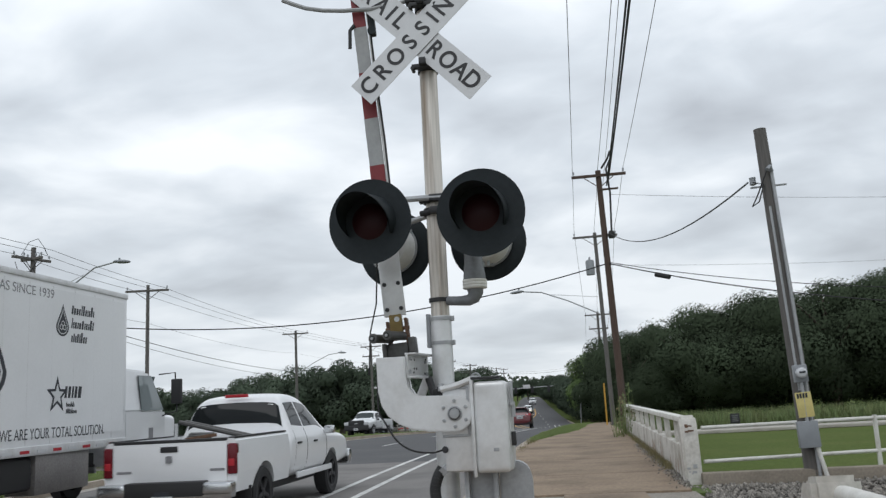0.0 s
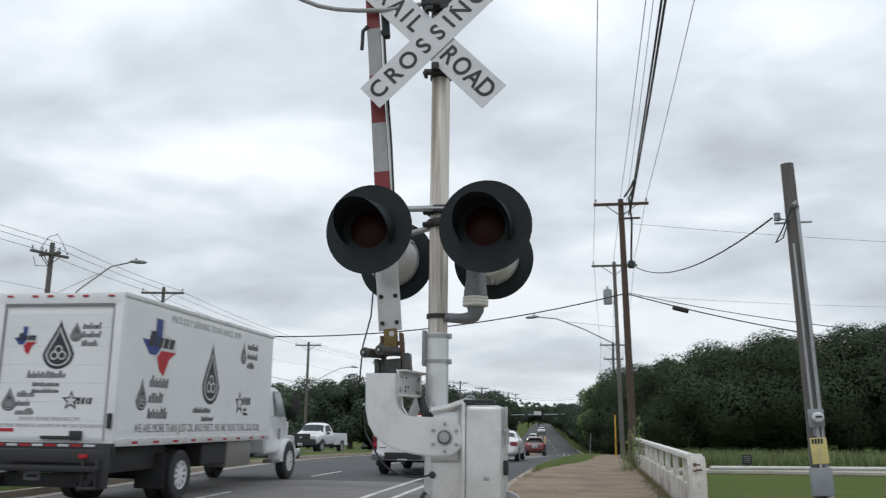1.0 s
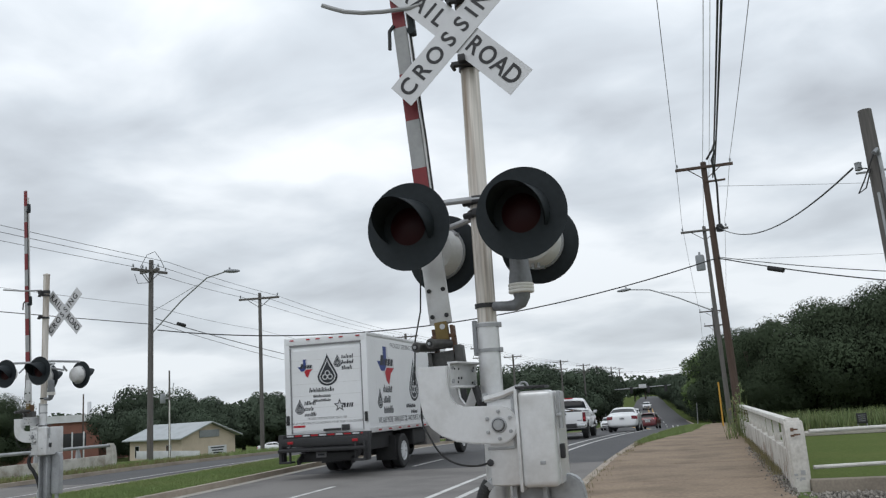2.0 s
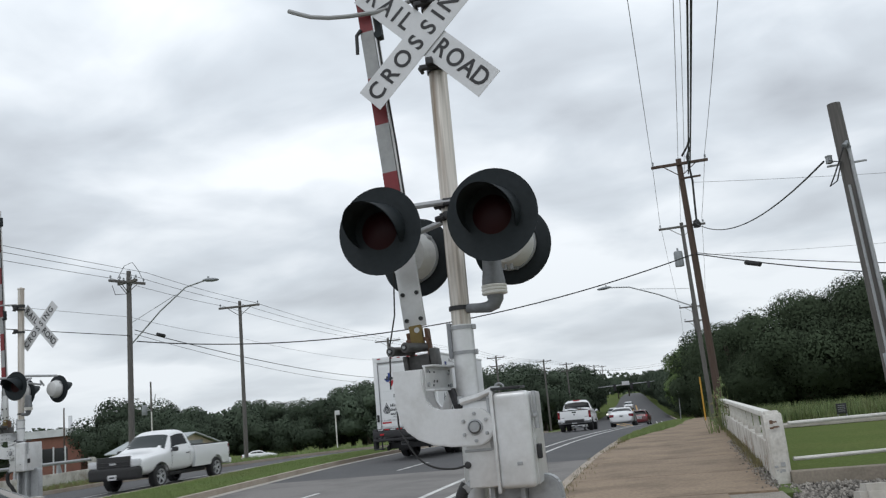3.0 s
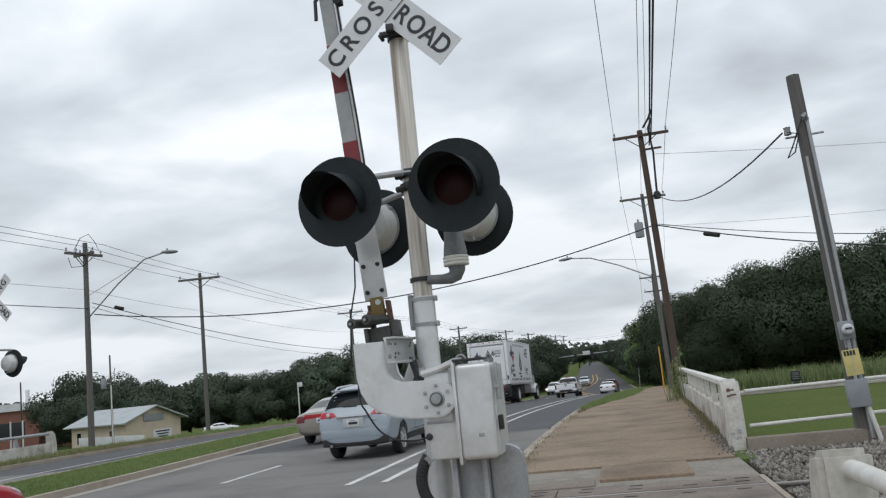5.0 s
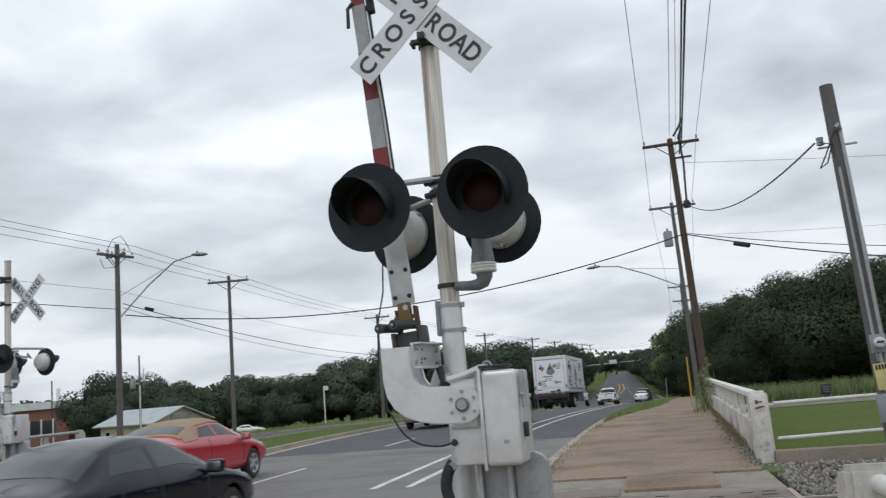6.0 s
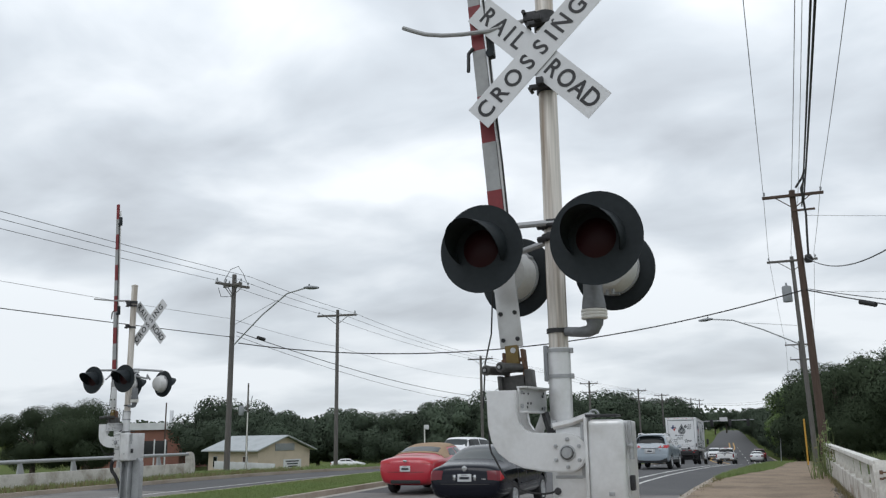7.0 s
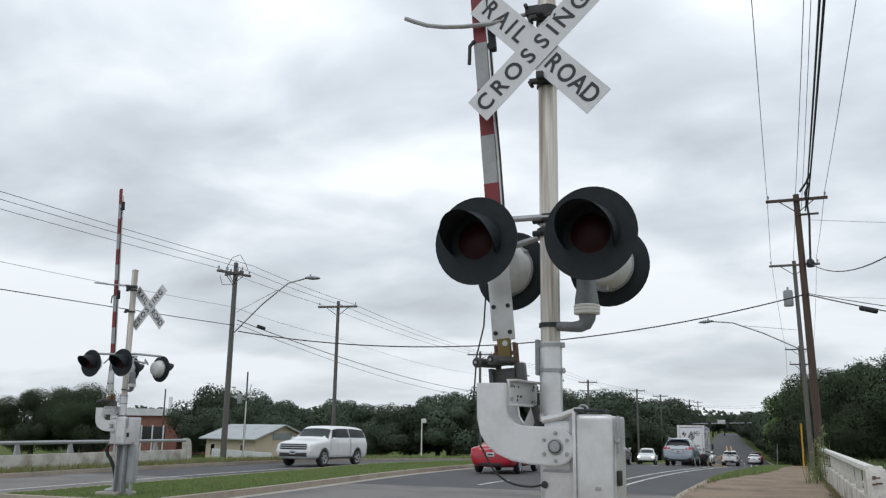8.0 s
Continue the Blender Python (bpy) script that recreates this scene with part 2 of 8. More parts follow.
HEAD_LAMP = plain("headlamp_glass", (0.55, 0.56, 0.58), 0.12, coat=0.6)
LAMP_ON = plain("lit_lamp", (1.0, 0.93, 0.8), 0.3, emit=2.0)
AMBER = plain("amber_lens", (0.5, 0.16, 0.01), 0.25, coat=0.5)
PLATE = plain("number_plate_white", (0.6, 0.61, 0.62), 0.5)
INK = plain("ink_dark", (0.03, 0.033, 0.04), 0.5)
BLUE = plain("decal_blue", (0.035, 0.06, 0.22), 0.5)
RED = plain("decal_red", (0.42, 0.02, 0.03), 0.5)
GREY_INK = plain("decal_grey", (0.22, 0.22, 0.23), 0.5)
YELLOW_SIGN = mat("faded_yellow_sign", (0.60, 0.51, 0.20), 0.6, spread=0.05, grain=30, stain=6, bump=0.02)
POST_YELLOW = mat("yellow_marker_post", (0.55, 0.30, 0.04), 0.5, spread=0.05, grain=30, stain=4, bump=0)
BELL_GREY = mat("dull_bell_grey", (0.19, 0.20, 0.21), 0.55, metal=0.25, spread=0.12, grain=40, stain=9, bump=0.06, stain_amt=0.5)
BOX_GREY = mat("grey_meter_box", (0.27, 0.285, 0.30), 0.5, metal=0.1, spread=0.05, grain=30, stain=4, bump=0.03)
GREEN_SIGN = plain("green_sign", (0.02, 0.16, 0.09), 0.5)
WHITE_CAR = paint("white_car_paint", (0.76, 0.77, 0.78))
TRUCK_WHITE = mat("white_box_panel", (0.75, 0.76, 0.77), 0.4, spread=0.02, grain=20, stain=0.7, bump=0.0, stain_amt=0.14)
GOLD_CAR = paint("gold_car_paint", (0.25, 0.225, 0.195), 0.3)
BLUE_CAR = paint("silver_blue_car_paint", (0.285, 0.335, 0.38), 0.3)
RED_CAR = paint("red_car_paint", (0.42, 0.012, 0.028), 0.3)
DARK_CAR = mat("black_blue_car_paint", (0.006, 0.007, 0.013), 0.16, coat=0.08, spread=0.02, grain=60, stain=1.5, stain_amt=0.1, bump=0.0, spec=0.25)
MAROON_CAR = paint("maroon_car_paint", (0.12, 0.012, 0.015), 0.3)
SILVER_CAR = paint("silver_car_paint", (0.45, 0.46, 0.47), 0.3)
TAN_CLOTH = mat("tan_soft_top", (0.34, 0.24, 0.155), 0.9, spread=0.06, grain=90, stain=3, bump=0.2)
TRIM = plain("black_trim", (0.026, 0.026, 0.027), 0.6)
TREADPLATE = mat("tread_plate", (0.36, 0.34, 0.33), 0.4, metal=0.7, spread=0.15, grain=30, stain=4, bump=0.2)
# ---- mesh tools ----
def mesh_of(bm, name, material=None, smooth=None):
    me = bpy.data.meshes.new(name)
    bmesh.ops.recalc_face_normals(bm, faces=bm.faces)
    bm.to_mesh(me)
    bm.free()
    if material:
        for m in material if isinstance(material, (list, tuple)) else (material,):
            me.materials.append(m)
    if smooth:
        me.polygons.foreach_set("use_smooth", [True] * len(me.polygons))
        me.set_sharp_from_angle(angle=radians(smooth))
    return me


def part(name, bm, material, parent=None, label="", m=None, smooth=35):
    ob = new(name, mesh_of(bm, name, material, smooth))
    if parent:
        ob.parent = parent
    if m is not None:
        ob.matrix_basis = m
    if label:
        ob["label"] = label
    return ob


def again(name, ob, parent, m):
    """Another part on the same mesh."""
    o = new(name, ob.data)
    o.parent = parent
    o.matrix_basis = m
    return o


def thing(name, label, category, m=None, group="", kind=""):
    ob = new(name)
    ob.empty_display_size = 0.1
    if m is not None:
        ob.matrix_basis = m
    return tagged(ob, label, category, group, kind)


def box(sx, sy, sz, at=(0, 0, 0), bevel=0.0, bm=None, rot=None, seg=2):
    """A box sx, sy, sz centred at at."""
    b = bmesh.new()
    bmesh.ops.create_cube(b, size=1)
    bmesh.ops.scale(b, vec=(sx, sy, sz), verts=b.verts)
    if bevel:
        bmesh.ops.bevel(b, geom=list(b.edges), offset=bevel, segments=seg, affect="EDGES", profile=0.6)
    if rot:
        bmesh.ops.rotate(b, matrix=Euler([radians(a) for a in rot]).to_matrix(), verts=b.verts)
    bmesh.ops.translate(b, vec=at, verts=b.verts)
    return join(bm, b)


def join(bm, b):
    if bm is None:
        return b
    me = bpy.data.meshes.new("tmp")
    b.to_mesh(me)
    b.free()
    bm.from_mesh(me)
    bpy.data.meshes.remove(me)
    return bm


def cyl(p, q, r, r2=None, seg=12, bm=None, caps=True):
    """A round bar from p to q."""
    p, q = Vector(p), Vector(q)
    b = bmesh.new()
    bmesh.ops.create_cone(b, cap_ends=caps, segments=seg, radius1=r, radius2=r if r2 is None else r2, depth=(q - p).length)
    bmesh.ops.transform(b, matrix=Matrix.Translation((p + q) / 2) @ (q - p).to_track_quat("Z", "Y").to_matrix().to_4x4(), verts=b.verts)
    return join(bm, b)


def tube(points, r, seg=8, bm=None, closed=False):
    """A bent round bar along points."""
    b = bmesh.new()
    pts = [Vector(p) for p in points]
    rings = []
    for i, p in enumerate(pts):
        d = (pts[min(i + 1, len(pts) - 1)] - pts[max(i - 1, 0)]).normalized()
        a = d.orthogonal().normalized() if i == 0 else (rings_n - d * rings_n.dot(d)).normalized()
        rings_n = a
        c = d.cross(a)
        rr = r[i] if isinstance(r, (list, tuple)) else r
        rings.append([b.verts.new(p + a * rr * math.cos(k * math.tau / seg) + c * rr * math.sin(k * math.tau / seg)) for k in range(seg)])
    for u, v in zip(rings, rings[1:]):
        for k in range(seg):
            b.faces.new((u[k], u[(k + 1) % seg], v[(k + 1) % seg], v[k]))
    b.faces.new(rings[0][::-1])
    b.faces.new(rings[-1])
    return join(bm, b)


def eased(points, n=6):
    """The points with rounded bends between them."""
    p = [Vector(q) for q in points]
    out = []
    for i in range(len(p) - 1):
        a, b, c, d = p[max(i - 1, 0)], p[i], p[i + 1], p[min(i + 2, len(p) - 1)]
        for k in range(n):
            u = k / n
            out.append(0.5 * (2 * b + (c - a) * u + (2 * a - 5 * b + 4 * c - d) * u * u + (3 * b - a - 3 * c + d) * u ** 3))
    return out + [p[-1]]


def slab(outline, z0, z1, bm=None, bevel=0.0):
    """A prism on the outline (x, y), from z0 to z1."""
    b = bmesh.new()
    lo = [b.verts.new((x, y, z0)) for x, y in outline]
    hi = [b.verts.new((x, y, z1)) for x, y in outline]
    b.faces.new(lo[::-1])
    b.faces.new(hi)
    k = len(outline)
    for i in range(k):
        b.faces.new((lo[i], lo[(i + 1) % k], hi[(i + 1) % k], hi[i]))
    if bevel:
        bmesh.ops.recalc_face_normals(b, faces=b.faces)
        bmesh.ops.bevel(b, geom=list(b.edges), offset=bevel, segments=2, affect="EDGES")
    return join(bm, b)


def turn(bm, rx=0, ry=0, rz=0, at=(0, 0, 0)):
    bmesh.ops.transform(bm, matrix=pose(*at, rx, ry, rz), verts=bm.verts)
    return bm


def lathe(profile, seg=24, bm=None):
    """Turns (radius, z) pairs about z."""
    b = bmesh.new()
    rings = []
    for r, z in profile:
        rings.append([b.verts.new((r * math.cos(k * math.tau / seg), r * math.sin(k * math.tau / seg), z)) for k in range(seg)] if r > 1e-6 else [b.verts.new((0, 0, z))])
    for u, v in zip(rings, rings[1:]):
        for k in range(seg):
            j = (k + 1) % seg
            f = [u[k % len(u)], u[j % len(u)], v[j % len(v)], v[k % len(v)]]
            f = list(dict.fromkeys(f))
            if len(f) > 2:
                b.faces.new(f)
    return join(bm, b)


def text_mesh(words, size, name="lettering", bold=0.0, squeeze=1.0):
    c = bpy.data.curves.new("words", "FONT")
    c.body, c.size, c.align_x, c.align_y, c.offset, c.extrude = words, size, "CENTER", "CENTER", bold, 0.0015
    o = new("words", c)
    o.scale = (squeeze, 1, 1)
    bpy.context.view_layer.update()
    me = bpy.data.meshes.new_from_object(o.evaluated_get(bpy.context.evaluated_depsgraph_get()))
    me.transform(Matrix.Diagonal((squeeze, 1, 1, 1)))
    bpy.data.objects.remove(o)
    bpy.data.curves.remove(c)
    me.name = name
    return me


def words_part(words, size, material, parent, m, bold=0.0, squeeze=1.0, name="lettering"):
    me = text_mesh(words, size, name, bold, squeeze)
    me.materials.clear()
    me.materials.append(material)
    o = new(name, me)
    o.parent = parent
    o.matrix_basis = m
    return o


def raw(name, verts, faces, material, parent=None, m=None):
    """A mesh from arrays of corners and of faces with one number of corners each."""
    me = bpy.data.meshes.new(name)
    v, f = np.asarray(verts, np.float32), np.asarray(faces, np.int32)
    me.vertices.add(len(v))
    me.vertices.foreach_set("co", v.ravel())
    me.loops.add(f.size)
    me.loops.foreach_set("vertex_index", f.ravel())
    me.polygons.add(len(f))
    me.polygons.foreach_set("loop_start", np.arange(0, f.size, f.shape[1], dtype=np.int32))
    me.update(calc_edges=True)
    me.materials.append(material)
    ob = new(name, me)
    if parent:
        ob.parent = parent
    if m is not None:
        ob.matrix_basis = m
    return ob


def lerp(table, y):
    return float(np.interp(y, [a for a, _ in table], [b for _, b in table]))


def smooth_table(table, step=2.0, width=5):
    """The table's curve, rounded at its corners."""
    ys = np.arange(table[0][0], table[-1][0] + step, step)
    v = np.interp(ys, [a for a, _ in table], [b for _, b in table])
    k = np.ones(2 * width + 1) / (2 * width + 1)
    v = np.convolve(np.pad(v, width, mode="edge"), k, mode="valid")
    return list(zip(ys.tolist(), v.tolist()))
# ---- the plan: y runs along the road, x to its right; metres ----
RE = smooth_table([(-40, -1.5), (17, -1.45), (28, -1.3), (40, -0.5), (50, 0.5), (62, 1.5), (80, 2.4), (100, 2.9), (130, 2.7), (150, 2.0), (190, 0.2), (230, -1.8), (300, -4), (520, -10)])
MR = smooth_table([(-40, -11), (20, -11), (30, -11.5), (42, -11.4), (52, -10.2), (60, -9.0), (68, -7.7)], 1.0, 3)
ML = smooth_table([(-40, -14.8), (18, -14.8), (28, -14.9), (36, -15.5), (42, -15.0), (52, -12.2), (60, -9.9), (68, -7.9)], 1.0, 3)
LE = smooth_table([(-40, -20.4), (18, -20.4), (24, -21.0), (28, -21.4), (33, -20.8), (40, -20.4), (48, -19.4), (60, -17), (80, -14), (100, -12), (150, -10.4), (190, -9.6), (230, -9.6), (300, -11.5), (520, -17)])
PROFILE = smooth_table([(-60, 0), (40, 0), (48, -0.1), (56, -0.35), (68, -0.75), (76, -1.05), (98, -2.0), (115, -2.5), (132, -2.75), (150, -2.8), (180, -2.35), (230, -0.9), (300, 0.4), (420, 1.1), (1600, 5)], 4.0, 4)


def gz(x, y):
    """Height of the land."""
    z = lerp(PROFILE, y)
    s = min(max((-24.5 - x) / 42, 0), 1)
    z -= 0.6 * s * s * (3 - 2 * s)
    s = min(max((x - 60) / 120, 0), 1)
    return z - 1.0 * s


def strip(name, left, right, y0, y1, dz, material, parent=None, step=2.0, label="", kind="", depth=0.0, wob=0.0):
    """A ribbon of ground between two edge curves, with side faces of that depth."""
    n = max(2, int((y1 - y0) / step) + 1)
    bm = bmesh.new()
    rows = []
    for i in range(n):
        y = y0 + (y1 - y0) * i / (n - 1)
        a, b = left(y), right(y)
        if wob:
            b += wob * noise.noise((y * 0.7, 3, 1))
        za, zb = gz(max(a, -24), y) + dz, gz(b, y) + dz
        rows.append([bm.verts.new(p) for p in ((a, y, za - depth), (a, y, za), (b, y, zb), (b, y, zb - depth))])
    for u, v in zip(rows, rows[1:]):
        for k in (0, 1, 2) if depth else (1,):
            bm.faces.new((u[k], u[k + 1], v[k + 1], v[k]))
    if depth:
        bm.faces.new(rows[0])
        bm.faces.new(rows[-1][::-1])
    ob = part(name, bm, material, parent, label, smooth=30)
    if kind:
        tagged(ob, label, "ground", kind=kind)
    return ob


def edge(table, off=0.0):
    return lambda y: lerp(table, y) + off


# one sheet of land out to the horizon
def land():
    xs = [-1500, -900, -500, -300, -200, -140, -110, -90, -76, -66, -58, -50, -44, -38, -33, -29, -26, -24.5, -23.2, -12, 0, 2.5, 6, 12, 25, 45, 60, 90, 130, 190, 300, 600, 1500]
    ys = [-300, -120, -60, -30, -10, 0, 8, 16, 24, 30, 36, 42, 48, 54, 60, 66, 74, 82, 92, 104, 120, 140, 165, 200, 240, 300, 370, 450, 600, 900, 1600]
    v = [(x, y, gz(x, y) - 0.14 - (0.5 if -23.4 < x < 1 else 0)) for y in ys for x in xs]
    w = len(xs)
    f = [(j * w + i, j * w + i + 1, (j + 1) * w + i + 1, (j + 1) * w + i) for j in range(len(ys) - 1) for i in range(w - 1)]
    ob = raw("ground", v, f, FIELD_GRASS)
    ob.data.polygons.foreach_set("use_smooth", [True] * len(ob.data.polygons))
    tagged(ob, "grassy land with patchy soil out to the horizon", "ground", kind="structure")


land()
strip("road", edge(LE, -0.3), edge(RE, 0.3), 24.5, 520, 0.0, ASPHALT, label="dark grey asphalt road with worn wheel tracks", kind="structure")
strip("road_crossing", edge(LE, -0.3), edge(RE, 0.3), 11.5, 24.5, 0.0, ASPHALT_OLD, label="bleached old asphalt beside the rail crossing", kind="structure")
strip("road_approach", edge(LE, -0.3), edge(RE, 0.3), -40, 9.2, 0.0, ASPHALT_OLD, label="bleached old asphalt before the rail crossing", kind="structure")

# median island: kerb ring and grass
median = tagged(strip("median", edge(ML, 0.16), edge(MR, -0.16), 15.2, 67.3, 0.13, GRASS_SOIL, label="grass median strip with a concrete kerb", kind="structure", step=1.0), category="median")
strip("kerb", edge(MR, -0.17), edge(MR, 0.0), 15.2, 67.4, 0.15, KERB, median, depth=0.25, step=1.0)
strip("kerb", edge(ML, 0.0), edge(ML, 0.17), 15.2, 67.4, 0.15, KERB, median, depth=0.25, step=1.0)
strip("gutter", edge(MR, 0.0), edge(MR, 0.35), 15.2, 67.0, 0.008, CONCRETE, median, step=1.0)
strip("gutter", edge(ML, -0.35), edge(ML, 0.0), 15.2, 67.0, 0.008, CONCRETE, median, step=1.0)
part("kerb", box(3.8, 0.17, 0.4, (-12.95, 15.2, -0.05), 0.03), KERB, median)

# outer kerbs
strip("kerb_east", edge(RE, 0.0), edge(RE, 0.2), 11.8, 150, 0.11, KERB, label="worn concrete kerb along the road", kind="structure", depth=0.3, wob=0.06, step=1.0)
strip("kerb_west", edge(LE, -0.18), edge(LE, 0.0), 12.2, 150, 0.13, KERB, label="worn concrete kerb along the road", kind="structure", depth=0.3, step=1.0)
strip("verge_west", edge(LE, -2.6), edge(LE, -0.17), 12.2, 150, 0.10, GRASS_SOIL, label="grass verge behind the kerb", kind="structure", depth=0.25, step=1.0)

# road markings, 4 mm proud
markings = tagged(new("road_marking"), "worn white and yellow lane lines on asphalt", "road marking", kind="structure")


def line(table, off, w, y0, y1, material=LINE, step=1.0):
    strip("line", edge(table, off - w / 2), edge(table, off + w / 2), y0, y1, 0.006, material, markings, step)


line(RE, -2.15, 0.14, 15, 130)
line(RE, -2.8, 0.14, 15, 130)
for k in range(5):
    line(RE, -6.1, 0.13, 17 + 9 * k, 20 + 9 * k)
for k in range(9):
    line(RE, -3.6, 0.13, 78 + 14 * k, 82 + 14 * k)
line(LE, 3.6, 0.12, 12, 60)
for k in range(5):
    line(LE, 2.2, 0.12, 60 + 14 * k, 64 + 14 * k)
for off in (-0.55, 0.35):
    strip("line", lambda y, o=off: (lerp(RE, y) + lerp(LE, y)) / 2 + o - 0.13 + 2.2 * math.sin((y - 70) / 17) * math.exp(-((y - 130) / 45) ** 2), lambda y, o=off: (lerp(RE, y) + lerp(LE, y)) / 2 + o + 0.13 + 2.2 * math.sin((y - 70) / 17) * math.exp(-((y - 130) / 45) ** 2), 80, 215, 0.006, YELLOW_LINE, markings)
part("line", box(8.0, 0.45, 0.004, (-7.0, 4.4, 0.005)), LINE, markings)

# sidewalk in slabs
WL = smooth_table([(-40, -1.25), (24, -1.2), (30, -0.85), (34, -0.2), (38, 0.85), (43, 1.4), (52, 1.9), (62, 3.0)], 1.0, 2)
WR = smooth_table([(-40, 1.75), (10, 1.9), (15, 2.15), (25, 2.4), (38, 2.9), (50, 3.0), (62, 4.6)], 1.0, 2)
sidewalk = strip("sidewalk", edge(WL, 0.02), edge(WR, 0.3), 13.85, 60, 0.06, GRASS_SOIL, label="stained tan concrete sidewalk with cracked joints", kind="structure", depth=0.2, step=1.0)
y = 13.82
k = 0
while y < 58:
    d = 3.3 + 0.7 * (k % 2)
    bm = bmesh.new()
    pts = []
    for yy in (y, y + d - 0.014):
        pts += [(lerp(WL, yy) + 0.05 * noise.noise((yy, 0, 0)), yy), (lerp(WR, yy) + 0.08 * noise.noise((yy, 9, 0)), yy)]
    a, b, c, e2 = pts[0], pts[1], pts[3], pts[2]
    lift = 0.012 * noise.noise((k * 3.1, 1, 4))
    slab([a, b, c, e2], gz(0, y) + 0.0, gz(0, y + d / 2) + 0.115 + lift, bm, 0.008)
    part("slab", bm, WALKWAY, sidewalk)
    y += d
    k += 1
near_walk = strip("sidewalk_near", edge(WL, 0.0), edge(WR, 0.0), -12, 7.9, 0.10, WALKWAY, label="stained tan concrete sidewalk before the rails", kind="structure", depth=0.2)
strip("kerb_near", edge(RE, 0.0), edge(RE, 0.25), -12, 7.9, 0.11, KERB, label="worn concrete kerb before the rails", kind="structure", depth=0.3, wob=0.05)

# the rail crossing
def crossing():
    c = tagged(part("rail_crossing", box(26, 2.3, 0.1, (-9.6, 10.33, -0.16)), GRAVEL), "rail crossing of tan panels between two steel rails", "rail crossing", kind="structure")
    for yy in (9.61, 11.05):
        bm = box(90, 0.07, 0.045, (0, yy, 0.085), 0.01)
        box(90, 0.02, 0.12, (0, yy, 0.0), 0, bm)
        box(90, 0.15, 0.02, (0, yy, -0.065), 0, bm)
        tagged(part("rail", bm, RAIL_TOP), "worn steel rail with a bright head", "rail", group="rails", kind="structure")
    W3 = 2.44
    panel = part("panel", box(W3 - 0.012, 1.24, 0.16, (0, 0, 0), 0.012), PANEL, c)
    panel.matrix_basis = pose(2.08 - W3 / 2, 10.33, 0.03)
    outer = part("panel", box(W3 - 0.012, 0.62, 0.16, (0, 0, 0), 0.012), PANEL, c)
    outer.matrix_basis = pose(2.08 - W3 / 2, 11.44, 0.03)
    near = part("panel", box(W3 - 0.012, 0.42, 0.16, (0, 0, 0), 0.012), PANEL, c)
    near.matrix_basis = pose(2.08 - W3 / 2, 9.33, 0.03)
    frame_bar = part("panel_edge", box(0.07, 1.9, 0.17, (0, 0, 0), 0.01), KERB, c)
    frame_bar.matrix_basis = pose(2.12, 10.8, 0.03)
    slot = part("lifting_slot", box(0.16, 0.035, 0.006, (0, 0, 0)), TRIM, c)
    slot.matrix_basis = pose(1.6, 11.52, 0.1125)
    filler = part("flange_filler", box(24, 0.055, 0.10, (-9.9, 10.985, 0.05)), RUBBER, c)
    again("flange_filler", filler, c, pose(0, -1.33, 0))
    for k in range(10):
        x = 2.08 - W3 / 2 - W3 * k
        if k:
            again("panel", panel, c, pose(x, 10.33, 0.03))
            again("panel", outer, c, pose(x, 11.44, 0.03))
            again("panel", near, c, pose(x, 9.33, 0.03))
        for dx in (-0.9, -0.3, 0.35, 0.95):
            for dy in (11.32, 11.58, 10.75, 10.0):
                if k or (dx, dy) != (0.35, 11.58):
                    again("lifting_slot", slot, c, pose(x + dx + 0.1 * (dy - 11), dy, 0.1125))


crossing()
# rough pale pieces and one smooth slab between the panels and the sidewalk
ap = part("walk_apron", box(3.36, 2.1, 0.10, (0.46, 12.85, 0.035), 0.01), ROUGH_CONCRETE)
tagged(ap, "patch of rough pale broken concrete beside the rails", "pavement", kind="structure")
part("slab", box(1.22, 1.42, 0.06, (0.76, 12.98, 0.098), 0.012), WALKWAY, ap, "smooth tan concrete slab")
part("slab", box(1.28, 0.62, 0.045, (-0.55, 12.17, 0.088), 0.012, rot=(0, 0, 1)), PANEL, ap)
ap2 = part("walk_apron_near", box(3.3, 1.25, 0.12, (0.25, 8.5, 0.035), 0.01), PANEL)
tagged(ap2, "rough pale concrete apron before the rails", "pavement", kind="structure")


